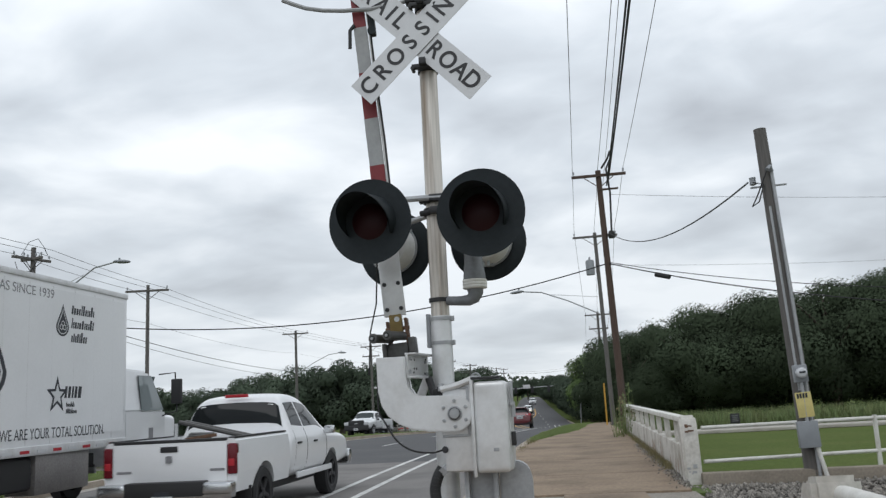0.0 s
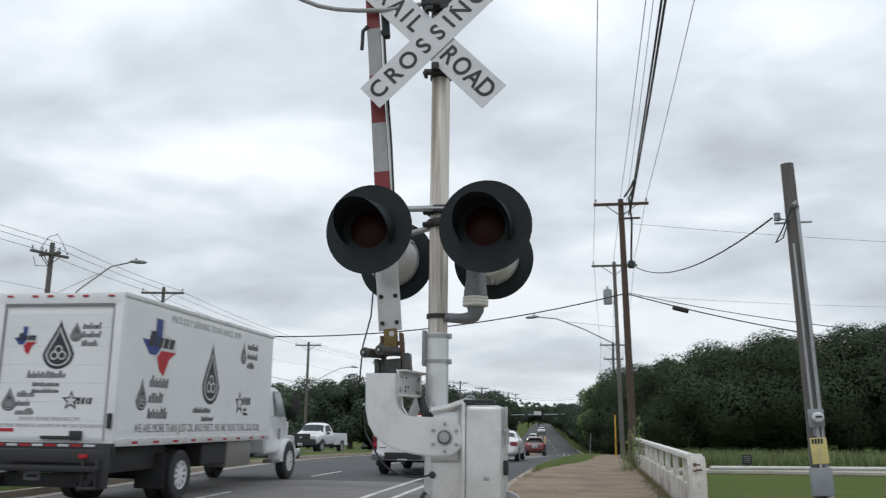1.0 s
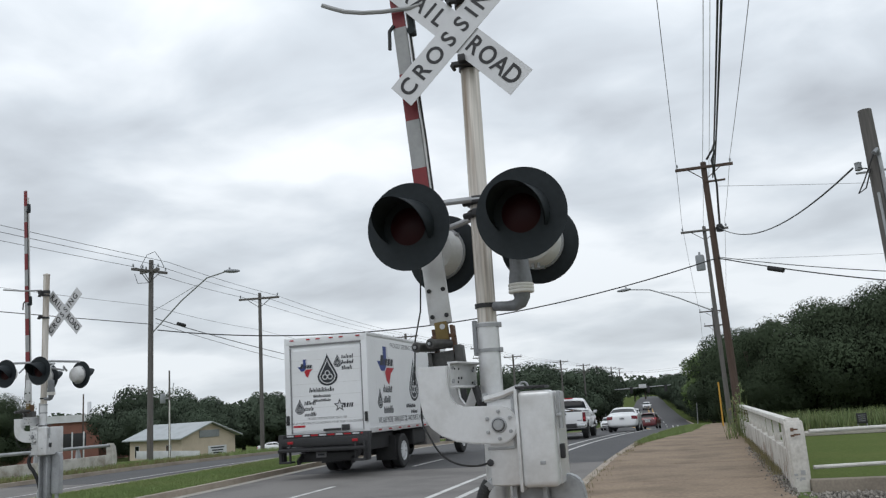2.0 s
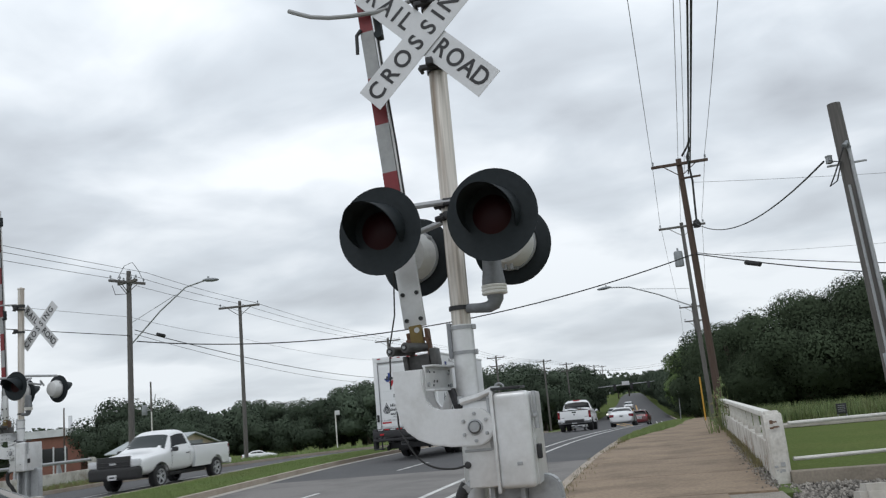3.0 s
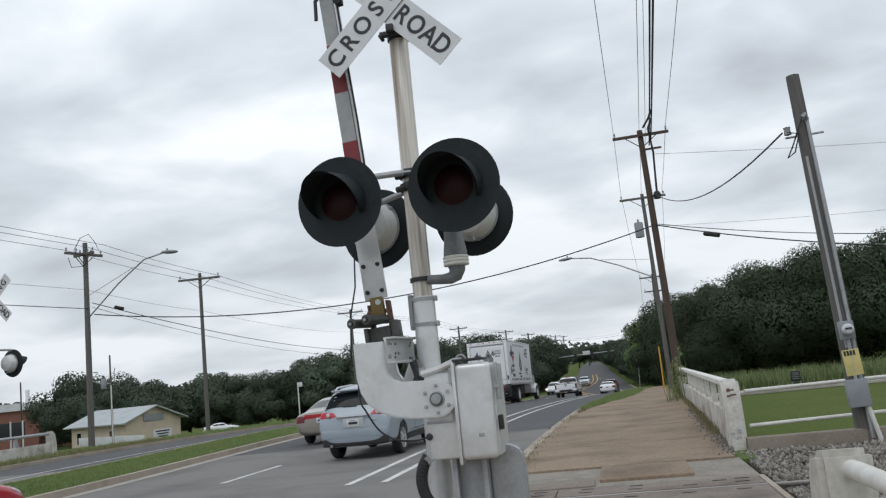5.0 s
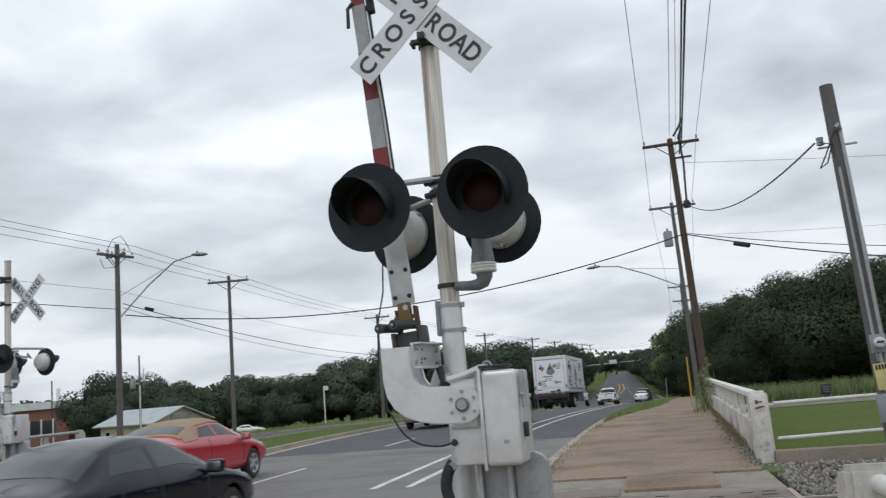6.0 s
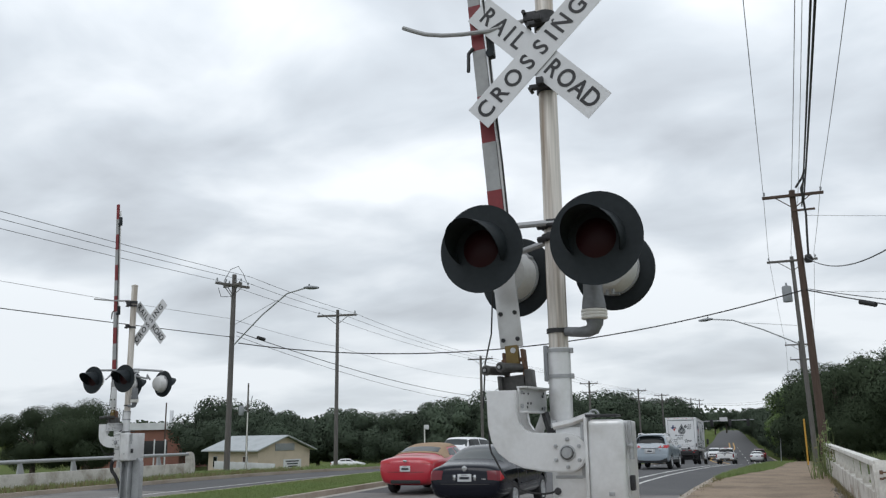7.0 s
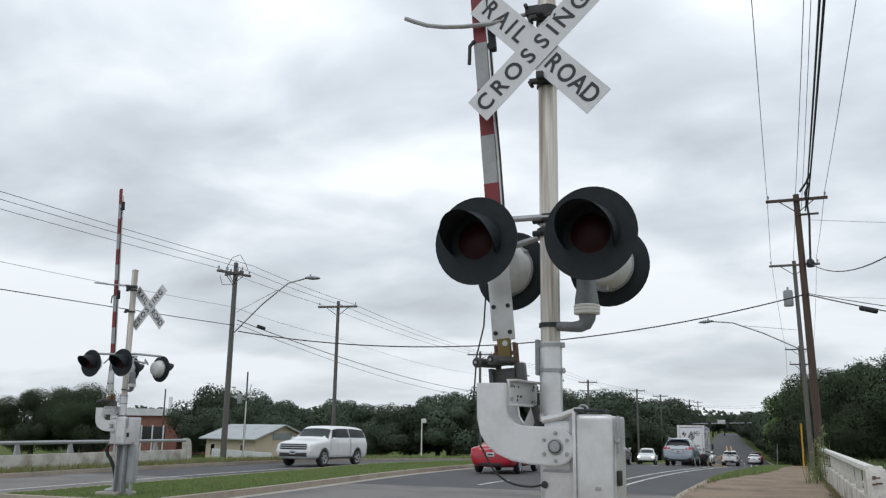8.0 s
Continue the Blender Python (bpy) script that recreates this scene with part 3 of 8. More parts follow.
# ballast: crushed stones beside the sidewalk
def ballast():
    rs = np.random.RandomState(3)
    V, F = [], []
    base = np.array([(1, 0, 0), (-1, 0, 0), (0, 1, 0), (0, -1, 0), (0, 0, 1), (0, 0, -1)], float)
    tri = [(0, 2, 4), (2, 1, 4), (1, 3, 4), (3, 0, 4), (2, 0, 5), (1, 2, 5), (3, 1, 5), (0, 3, 5)]
    n = 15000
    for k in range(n):
        if k < 14100:
            x = 2.28 + 5.5 * rs.uniform() ** 1.4
            y = rs.uniform(9.0, 14.75)
            if abs(y - 9.61) < 0.09 or abs(y - 11.05) < 0.09:
                continue
            z = 0.03 + 0.05 * noise.noise((x, y, 0)) + rs.uniform(-0.02, 0.03)
            s = rs.uniform(0.016, 0.044)
        else:
            y = rs.uniform(14, 26)
            x = lerp(WR, y) - abs(rs.normal(0, 0.11)) + 0.06
            z, s = 0.12, rs.uniform(0.009, 0.026)
        p = base * s * rs.uniform(0.6, 1.35, (6, 1)) * rs.uniform(0.7, 1.3, (1, 3))
        a = rs.uniform(0, 6.28)
        p = p @ np.array([[math.cos(a), math.sin(a), 0.3 * rs.uniform(-1, 1)], [-math.sin(a), math.cos(a), 0.3 * rs.uniform(-1, 1)], [-0.2, 0.1, 1]])
        V.append(p + (x, y, z))
        F += [[6 * (len(V) - 1) + i for i in t] for t in tri]
    ob = raw("ballast", np.concatenate(V), F, GRAVEL)
    tagged(ob, "loose grey crushed stone beside the rails", "gravel", kind="stuff")
    bed = part("ballast_bed", box(30, 6.4, 0.2, (17.25, 11.7, -0.10)), GRAVEL_BED_SHADE)
    tagged(bed, "grey crushed stone bed under the rails, gap shade in its colour", "gravel", kind="structure")


ballast()
# ---- parapets, fences ----
def parapet(name, x0, y0, x1, y1, label, dz=0.02, rail="beam", tall=1.08):
    """White concrete parapet with end blocks, a solid foot and a top rail on short posts."""
    L = math.hypot(x1 - x0, y1 - y0)
    t = thing(name, label, "parapet", pose(x0, y0, gz(0, (y0 + y1) / 2) + dz, 0, 0, math.degrees(math.atan2(y1 - y0, x1 - x0))), "bridge parapets")
    t.scale = (1, 1, tall)
    part("foot_wall", box(L - 0.5, 0.17, 0.54, (L / 2, 0, 0.27), 0.02), WHITE_PAINT, t)
    if rail == "beam":
        part("top_rail", box(L - 0.5, 0.17, 0.085, (L / 2, 0, 0.925), 0.02), PIPE_WHITE, t)
    if rail == "pipe":
        part("top_rail", cyl((0.2, 0, 0.90), (L - 0.2, 0, 0.90), 0.06, seg=12), GALV, t, "dull steel pipe rail")
    # stanchions with a sloping side between the wall and the rail
    n = int(L / (1.9 if rail == "beam" else 2.3))
    for k in range(1, n) if rail else ():
        b = turn(slab([(-0.16, 0.53), (0.12, 0.53), (0.08, 0.90), (-0.0, 0.90)], -0.05, 0.05, None, 0.008), 90)
        part("stanchion", b, WHITE_PAINT if rail == "beam" else GALV, t, m=pose(L * k / n, 0, 0))
    for x, s in ((0.0, 1), (L, -1)):
        b = bmesh.new()
        prof = [(-0.02 * s, 0), (0.02 * s, 0.55), (0.10 * s, 0.86), (0.2 * s, 0.97), (0.42 * s, 0.99), (0.42 * s, 0)]
        lo = [b.verts.new((u, -0.14, w)) for u, w in prof]
        hi = [b.verts.new((u, 0.14, w)) for u, w in prof]
        b.faces.new(lo)
        b.faces.new(hi[::-1])
        for i in range(len(prof)):
            j = (i + 1) % len(prof)
            b.faces.new((lo[i], lo[j], hi[j], hi[i]))
        bmesh.ops.recalc_face_normals(b, faces=b.faces)
        bmesh.ops.bevel(b, geom=list(b.edges), offset=0.035, segments=2, affect="EDGES")
        e = part("end_block", b, WHITE_PAINT, t, m=pose(x, 0, 0))
        if s == 1 and rail == "beam":
            rr = random.Random(9)
            for k in range(11):
                xx, h0 = rr.uniform(0.6, 9.0), rr.uniform(0.2, 0.42)
                part("rust_run", slab([(-0.03, 0), (0.03, 0), (0.05, h0 * 0.6), (0.02, h0), (-0.03, h0 * 0.8), (-0.05, h0 * 0.3)], -0.002, 0.002), RUST_STAIN, e, m=pose(xx, 0.0865 if x1 > x0 else -0.0865, rr.uniform(0.03, 0.10), 90))
        if s == 1:
            rs = random.Random(5)
            for zz, col in ((0.80, RUST), (0.24, ARM_GREY)):
                for q in range(5):
                    part("rust_scar" if zz > 0.5 else "paint_scar", box(0.006, rs.uniform(0.02, 0.07), rs.uniform(0.02, 0.06), (-0.02 + 0.055 * zz, rs.uniform(-0.08, 0.08), zz + rs.uniform(-0.05, 0.05)), rot=(0, 6, rs.uniform(-9, 9))), col, e)
    return t


parapet("parapet", 2.30, 15.0, 2.85, 34.0, "white painted concrete parapet beside the sidewalk, rust stained", tall=1.17)
parapet("parapet", 1.68, 5.75, 1.62, -8.0, "white painted concrete parapet before the rails", rail="")
parapet("parapet", -22.95, 33.3, -22.0, 15.5, "white painted concrete parapet beside the far lanes", rail="pipe")


def pipe_fence(points, label, dz=0.0, heights=(0.95, 0.39), name="pipe_fence"):
    t = thing(name, label, "fence")
    for h in heights:
        part("rail_pipe", tube([(x, y, gz(x, y) + h + dz) for x, y in points], 0.032), PIPE_WHITE, t)
    for (x, y), (u, v) in zip(points, points[1:]):
        n = max(1, round(math.hypot(u - x, v - y) / 3.1))
        for k in range(1, n + 1):
            px, py = x + (u - x) * k / n, y + (v - y) * k / n
            part("post", cyl((px, py, -0.3), (px, py, gz(px, py) + heights[0] + 0.05), 0.04), PIPE_WHITE, t)
    return t


pipe_fence([(2.55, 15.4), (5.65, 16.2), (9, 17.0), (30, 22)], "white painted two-rail pipe fence along the grass")
t = thing("handrail", "white painted pipe handrail fixed to the parapet", "handrail")
part("rail_pipe", tube([(1.70, 5.45, 0.98), (1.70, 5.2, 0.99), (1.69, 3.0, 1.02), (1.64, -5, 1.05)], 0.05, 14), PIPE_WHITE, t)
for yy in (4.4, 1.5, -1.5, -4.5):
    part("bracket", cyl((1.66, yy, 0.5), (1.68, yy, 1.0), 0.03), PIPE_WHITE, t)
wall = part("retaining_wall", box(30, 0.24, 0.55, (17.4, 0, -0.025), 0.03), WALL_CONCRETE, m=pose(0.02, 14.98, 0, 0, 0, 0))
tagged(wall, "low stained concrete retaining wall beside the ballast", "wall", kind="structure")
# ---- crossing signal with gate ----
def flasher(t, at, yaw, back=False, pitch=0, size=1.0):
    """A round background with a hooded lamp, facing -y before it is turned."""
    b = pose(*at, pitch, 0, yaw) @ Matrix.Diagonal((size, size, size, 1))
    bg = part("background", turn(lathe([(0.0, 0.0), (0.272, 0.0), (0.294, 0.012), (0.296, 0.022), (0.272, 0.02), (0.0, 0.018)], 40), 90), BLACK, t, "round matt black background disc", m=b)
    bm = bmesh.new()
    n, r0, r1, ln = 30, 0.185, 0.175, 0.33
    rows = []
    for k in range(n + 1):
        a = radians(-32 + 244 * k / n)
        d = ln * (0.10 + 0.90 * max(0.0, (math.sin(a) + 0.53) / 1.53) ** 0.75)
        rows.append([(r0 * math.cos(a), 0.0, r0 * math.sin(a)), (r1 * math.cos(a), -d, r1 * math.sin(a) - 0.035 * d / ln)])
    for s, th in ((1, 0.0), (-1, 0.006)):
        vs = [[bm.verts.new((x * (1 - th / 0.18), y, z * (1 - th / 0.18))) for x, y, z in r] for r in rows]
        for u, v in zip(vs, vs[1:]):
            bm.faces.new((u[0], u[1], v[1], v[0]))
    part("hood", bm, BLACK, bg, "matt black lamp hood")
    part("lens", turn(lathe([(0.128, 0), (0.126, 0.02), (0.085, 0.042), (0.0, 0.052)], 32), 90), RED_LENS, bg, "unlit dark red lens")
    hs = turn(lathe([(0.185, 0.0), (0.183, 0.05), (0.15, 0.14), (0.09, 0.175), (0.0, 0.18)], 32), -90)
    hg = part("housing", hs, ARM_WHITE, bg, "pale painted lamp housing", m=pose(0, 0.02, 0))
    part("housing_rim", turn(lathe([(0.183, 0.0), (0.197, 0.0), (0.197, 0.016), (0.183, 0.018)], 32), -90), GALV, hg)
    for a in (20, 140, 260):
        part("clasp", box(0.03, 0.045, 0.022, (0.19 * math.cos(radians(a)), 0.028, 0.19 * math.sin(radians(a))), 0.004), GALV, hg)
    for a in (30, 150, 270):
        part("screw", lathe([(0.0, 0.012), (0.01, 0.01), (0.012, 0.0)], 8), CHROME, bg, m=pose(0.235 * math.cos(radians(a)), -0.002, 0.235 * math.sin(radians(a)), 90))
    for s in (-1, 1):
        part("bolt", cyl((0.02 * s, 0.11, -0.15), (0.02 * s, 0.11, -0.20), 0.012, seg=8), GALV, bg)
    return bg


def blade(parent, ang, y, words, length=1.22):
    """A sign blade 1.22 m by 0.23 m with lettering; ang: its turn in the sign's plane."""
    m = pose(0, y, 0, 0, -ang, 0)
    b = part("blade", box(length, 0.004, 0.229, (0, 0, 0)), SIGN_WHITE, parent, m=m)
    for ch, x in words:
        o = words_part(ch, 0.185, SIGN_BLACK, b, pose(x * length / 1.22, -0.0035, 0, 90, 0, 0), bold=0.003, squeeze=0.92, name="letter")
    return b


def crossing_signal(label, paired=True):
    t = thing("crossing_signal", label, "railroad signal", group="crossing signals")
    # mast, foundation
    bm = cyl((0, 0, 0.85), (0, 0, 5.0), 0.066, seg=28)
    lathe([(0.066, 5.0), (0.074, 5.005), (0.074, 5.03), (0.0, 5.06)], 28, bm)
    part("mast", bm, MAST, t, "streaked aluminium mast")
    bm = cyl((0, 0, 0.0), (0, 0, 2.22), 0.076, seg=28)
    part("mast_sleeve", bm, SILVER, t, "grey painted lower mast sleeve")
    for z in (2.03, 2.20):
        part("band", lathe([(0.076, z - 0.012), (0.082, z - 0.012), (0.082, z + 0.012), (0.076, z + 0.012)], 28), GALV, t)
        part("band_buckle", box(0.03, 0.03, 0.035, (0.083, -0.01, z), 0.005), GALV, t)
    part("cable_box", box(0.03, 0.06, 0.24, (-0.088, 0.0, 2.12), 0.008), BOX_GREY, t)
    part("base_flange", lathe([(0.0, 0.16), (0.24, 0.16), (0.24, 0.20), (0.10, 0.24), (0.09, 0.42), (0.0, 0.42)], 28), GALV, t)
    part("foundation", box(0.6, 0.6, 0.22, (0, 0, 0.05), 0.02), CONCRETE, t)
    # crossbuck
    cb = part("crossbuck_bracket", box(0.16, 0.05, 0.05, (0, 0.03, 0.13), 0.01), GALV, t, m=pose(-0.05, -0.114, 4.306, -4.4, 0, -7.3) if paired else pose(0.40, 0.12, 4.17, 0, 0, -4))
    for z in (4.07, 4.56):
        b2 = lathe([(0.068, z - 0.02), (0.078, z - 0.02), (0.078, z + 0.02), (0.068, z + 0.02)], 20)
        box(0.19, 0.05, 0.03, (-0.01, -0.10, z), 0.004, b2)
        cyl((-0.10, -0.13, z - 0.015), (-0.10, -0.05, z - 0.015), 0.014, seg=8, bm=b2)
        cyl((0.09, -0.13, z - 0.015), (0.09, -0.05, z - 0.015), 0.014, seg=8, bm=b2)
        box(0.05, 0.09, 0.05, (-0.02, -0.13, z + 0.02), 0.004, b2)
        part("clamp", b2, DARK_METAL, t)
    b2 = lathe([(0.068, 4.60), (0.082, 4.60), (0.082, 4.67), (0.068, 4.67)], 20)
    box(0.10, 0.10, 0.07, (-0.09, -0.05, 4.63), 0.01, b2)
    cyl((-0.13, -0.12, 4.66), (-0.13, 0.02, 4.66), 0.016, seg=8, bm=b2)
    cyl((-0.05, -0.12, 4.60), (-0.05, 0.02, 4.60), 0.016, seg=8, bm=b2)
    part("stay_clamp", b2, DARK_METAL, t)
    # letters: RAIL / ROAD falls to the right, CROSSING rises to the right and lies on top
    blade(cb, -46.8 if paired else -45, -0.004, [("R", -0.50), ("A", -0.37), ("I", -0.27), ("L", -0.18), ("R", 0.17), ("O", 0.295), ("A", 0.415), ("D", 0.525)], 1.34 if paired else 1.22)
    blade(cb, 43.3 if paired else 45, -0.014, [("C", -0.52), ("R", -0.375), ("O", -0.225), ("S", -0.075), ("S", 0.065), ("I", 0.175), ("N", 0.29), ("G", 0.445)])
    # lamps and their arms
    bm = tube([(-0.40, -0.10, 3.07), (0.02, -0.10, 3.07), (0.36, -0.10, 3.05)], 0.022, 10)
    part("cross_tube", bm, GALV, t)
    bm = tube([(-0.45, 0.18, 2.90), (0.0, 0.10, 3.0), (0.36, 0.18, 2.92)], 0.022, 10)
    part("cross_tube", bm, GALV, t)
    for z in (2.98, 3.07):
        bm = lathe([(0.067, z - 0.025), (0.085, z - 0.025), (0.085, z + 0.025), (0.067, z + 0.025)], 20)
        box(0.12, 0.06, 0.05, (0.03, -0.09, z), 0.01, bm)
        cyl((-0.1, -0.04, z - 0.01), (-0.03, -0.07, z - 0.01), 0.022, seg=8, bm=bm)
        part("clamp", bm, DARK_METAL, t)
    if paired:
        flasher(t, (0.365, -0.44, 2.855), -5, size=1.02)
        flasher(t, (-0.395, -0.42, 2.855), -7)
        flasher(t, (0.345, 0.36, 2.80), 172, True)
        flasher(t, (-0.375, 0.36, 2.795), 168, True)
    else:
        part("cross_tube", tube([(-0.5, -0.5, 3.1), (-0.2, 0, 3.12), (0.2, 0, 3.12), (0.5, 0.5, 3.1)], 0.025, 8), GALV, t)
        flasher(t, (-0.45, -0.59, 2.88), -2)
        flasher(t, (0.44, -0.59, 2.88), -2)
        flasher(t, (0.45, 0.56, 2.82), 172, True)
        flasher(t, (-0.42, 0.56, 2.82), 172, True)
    for x, y in ((0.355, -0.3), (-0.385, -0.3), (0.37, 0.25), (-0.43, 0.25)):
        part("lamp_stem", tube([(x, y, 2.9), (x, y * 0.6, 3.0), (x, -0.10 if y < 0 else 0.16, 3.05 if y < 0 else 2.91)], 0.02, 8), GALV, t)
    # bell on an elbow
    bm = lathe([(0.0, 2.72), (0.05, 2.72), (0.062, 2.70), (0.066, 2.58), (0.078, 2.50), (0.080, 2.47), (0.0, 2.47)], 28)
    bell = part("bell", turn(bm, at=(0.265, -0.08, -0.01)), BELL_GREY, t, "grey conical bell with a pale ribbed collar")
    prof = [(0.0, 2.468)]
    for k in range(3):
        z = 2.466 - 0.022 * k
        prof += [(0.083, z), (0.087, z - 0.005), (0.087, z - 0.014), (0.083, z - 0.019)]
    part("collar", lathe(prof + [(0.0, 2.39)], 28), PIPE_WHITE, bell, m=pose(0.265, -0.08, -0.01))
    part("elbow", tube([(0.265, -0.08, 2.40), (0.265, -0.08, 2.365), (0.25, -0.076, 2.33), (0.215, -0.068, 2.315), (0.16, -0.055, 2.315), (0.06, -0.03, 2.325)], [0.060, 0.056, 0.048, 0.040, 0.034, 0.032], 16), BELL_GREY, t)
    part("clamp", lathe([(0.067, 2.32), (0.078, 2.32), (0.078, 2.35), (0.067, 2.35)], 24), DARK_METAL, t)
    # stay bar over the gate arm
    part("stay_bar", tube([(-1.10, -0.05, 4.74), (-1.02, -0.05, 4.70), (-0.92, -0.05, 4.655), (-0.78, -0.05, 4.62), (-0.62, -0.05, 4.60), (-0.40, -0.05, 4.59), (-0.08, -0.05, 4.63)] if paired else [(-1.15, -0.05, 4.80), (-0.6, -0.05, 4.72), (-0.08, -0.05, 4.68)], 0.017, 8), ARM_GREY, t)
    # gate arm
    arm = new("gate_arm")
    arm.parent = t
    arm.matrix_basis = (pose(-0.318, 0.0, 2.13, 0, -4.6, 0) if paired else pose(-0.45, 0.05, 2.13, 0, -3.0, 0)) @ Matrix.Diagonal((1.02, 1.0, 1.02, 1))
    arm["label"] = "raised red and grey striped gate arm"
    part("arm_plate", box(0.155, 0.03, 0.62, (0, 0, 0.42), 0.006), SILVER, arm, "bolted aluminium arm plate")
    for x in (-0.05, 0.05):
        for z in (0.16, 0.34):
            part("bolt", turn(lathe([(0.0, 0.02), (0.013, 0.018), (0.016, 0.0)], 8), 90, 0, 0, (x, -0.014, z)), DARK_METAL, arm)
    z, k = 0.62, 0
    while z < 4.66:
        h = 0.24 if k == 0 else 0.36
        w = 0.115 - 0.010 * z
        part("stripe", box(w, 0.032, h, (0, 0, z + h / 2)), ARM_GREY if k % 2 == 0 else ARM_RED, arm)
        z += h
        k += 1
    part("arm_edge", box(0.02, 0.034, 3.9, (0.068, 0.004, 2.7)), ARM_WHITE, arm)
    part("arm_cable", tube([(0.075, -0.02, 0.7), (0.085, -0.03, 1.4), (0.075, -0.02, 2.0), (0.08, -0.03, 2.6), (0.07, -0.02, 4.4)], 0.008, 6), RUBBER, arm)
    for z in (2.32, 4.4):
        b = box(0.05, 0.06, 0.20, (0.09, 0, z), 0.012)
        lathe_b = cyl((0.09, -0.03, z - 0.08), (0.09, -0.06, z - 0.08), 0.03, seg=10, bm=b)
        part("arm_lamp", b, BLACK, arm)
    part("arm_hook", tube([(-0.04, -0.02, 2.32), (-0.075, -0.03, 2.28), (-0.085, -0.03, 2.18), (-0.09, -0.03, 2.14)], 0.014, 8), DARK_METAL, arm)
    # arm foot: brass bracket in a forked strap, and the two spring cans lying before it
    part("arm_bracket", box(0.088, 0.05, 0.17, (0, 0, 0.035), 0.006), BRASS, arm, "worn brass arm bracket")
    # No hole is cut: a white disc imitates the sky behind it.
    part("bracket_hole", turn(lathe([(0.0, 0.003), (0.019, 0.003), (0.019, 0.0)], 12), 90, 0, 0, (0.012, -0.026, 0.085)), PLATE, arm)
    bm = box(0.020, 0.09, 0.30, (0.068, 0.03, -0.06), 0.004)
    box(0.020, 0.09, 0.20, (-0.066, 0.05, -0.02), 0.004, bm)
    cyl((-0.08, 0.0, 0.02), (0.09, 0.0, 0.02), 0.014, seg=8, bm=bm)
    cyl((-0.07, 0.0, -0.05), (0.085, 0.0, -0.05), 0.012, seg=8, bm=bm)
    part("arm_fork", bm, RUST, arm, "dull brown steel fork")
    bm = box(0.17, 0.13, 0.10, (-0.005, 0.05, -0.13), 0.01)
    box(0.05, 0.12, 0.14, (0.095, 0.03, -0.12), 0.008, bm)
    box(0.03, 0.14, 0.11, (-0.10, 0.03, -0.13), 0.006, bm)
    part("arm_foot", bm, CAN_GREY, arm)
    for x, y, z in ((-0.135, -0.24, -0.045), (-0.035, -0.24, -0.036)):
        bm = turn(lathe([(0.0, 0.0), (0.030, 0.0), (0.034, 0.006), (0.034, 0.024), (0.030, 0.03), (0.030, 0.26), (0.0, 0.26)], 18), -90, 0, -18, (x, y, z))
        rl = part("spring_can", bm, CAN_GREY, arm, "grey cylindrical spring can")
        part("can_socket", turn(lathe([(0.0, 0.0), (0.020, 0.0), (0.020, 0.004)], 14), -90, 0, -18, (x - 0.001, y - 0.005, z)), TRIM, rl)
        part("can_nut", turn(lathe([(0.0, 0.0), (0.011, 0.0), (0.011, 0.012)], 6), -90, 0, -18, (x - 0.003, y - 0.012, z)), GALV, rl)
    part("arm_wire", tube([(-0.11, -0.03, 0.85), (-0.105, -0.05, 0.5), (-0.12, -0.06, 0.2), (-0.17, -0.06, 0.0), (-0.19, -0.06, -0.3)], 0.006, 6), RUBBER, t, m=pose(-0.325, -0.03, 2.13))
    # counterweight casting: a bent arm ending in a round boss
    bm = bmesh.new()
    out = [(-0.40, 1.93), (-0.205, 1.93)]
    out += [(-0.205, 1.80), (-0.195, 1.73), (-0.165, 1.685), (-0.115, 1.665)]
    cx, cz, r = 0.11, 1.54, 0.118
    out += [(cx + r * math.cos(radians(a)), cz + r * math.sin(radians(a))) for a in range(90, -100, -15)]
    out += [(-0.05, 1.43), (-0.17, 1.45), (-0.265, 1.49), (-0.335, 1.545), (-0.375, 1.615), (-0.395, 1.71)]
    v = [bm.verts.new((x, -0.40, z)) for x, z in out]
    w = [bm.verts.new((x, -0.33, z)) for x, z in out]
    bm.faces.new(v)
    bm.faces.new(w[::-1])
    for i in range(len(out)):
        j = (i + 1) % len(out)
        bm.faces.new((v[i], v[j], w[j], w[i]))
    bmesh.ops.recalc_face_normals(bm, faces=bm.faces)
    bmesh.ops.bevel(bm, geom=[e for e in bm.edges if abs(e.verts[0].co.y - e.verts[1].co.y) < 1e-4], offset=0.008, segments=2, affect="EDGES")
    cw = part("counterweight_arm", bm, SILVER, t, "curved silver painted counterweight arm")
    part("boss", turn(lathe([(0.0, 0.03), (0.03, 0.03), (0.034, 0.022), (0.034, 0.012), (0.048, 0.01), (0.05, 0.0)], 24), 90, 0, 0, (cx, -0.40, cz)), GALV, cw)
    part("boss_ring", turn(lathe([(0.036, 0.013), (0.040, 0.013), (0.040, 0.0)], 24), 90, 0, 0, (cx, -0.402, cz)), DARK_METAL, cw)
    for a in range(30, 390, 60):
        part("bolt", turn(lathe([(0.0, 0.016), (0.011, 0.014), (0.013, 0.0)], 6), 90, 0, 0, (cx + 0.083 * math.cos(radians(a)), -0.40, cz + 0.083 * math.sin(radians(a)))), GALV, cw)
    # the beam between the tops of the two arms, its drilled web facing the mast
    again("rear_arm", cw, t, pose(-0.06, 0.50, 0))
    bm = box(0.014, 0.46, 0.15, (0, 0, 0), 0.002)
    box(0.075, 0.46, 0.012, (0.025, 0, 0.078), 0.002, bm)
    box(0.075, 0.46, 0.012, (0.025, 0, -0.078), 0.002, bm)
    ch = part("weight_beam", bm, SILVER, t, "drilled steel weight beam", m=pose(-0.165, -0.12, 1.872, 0, 0, -9))
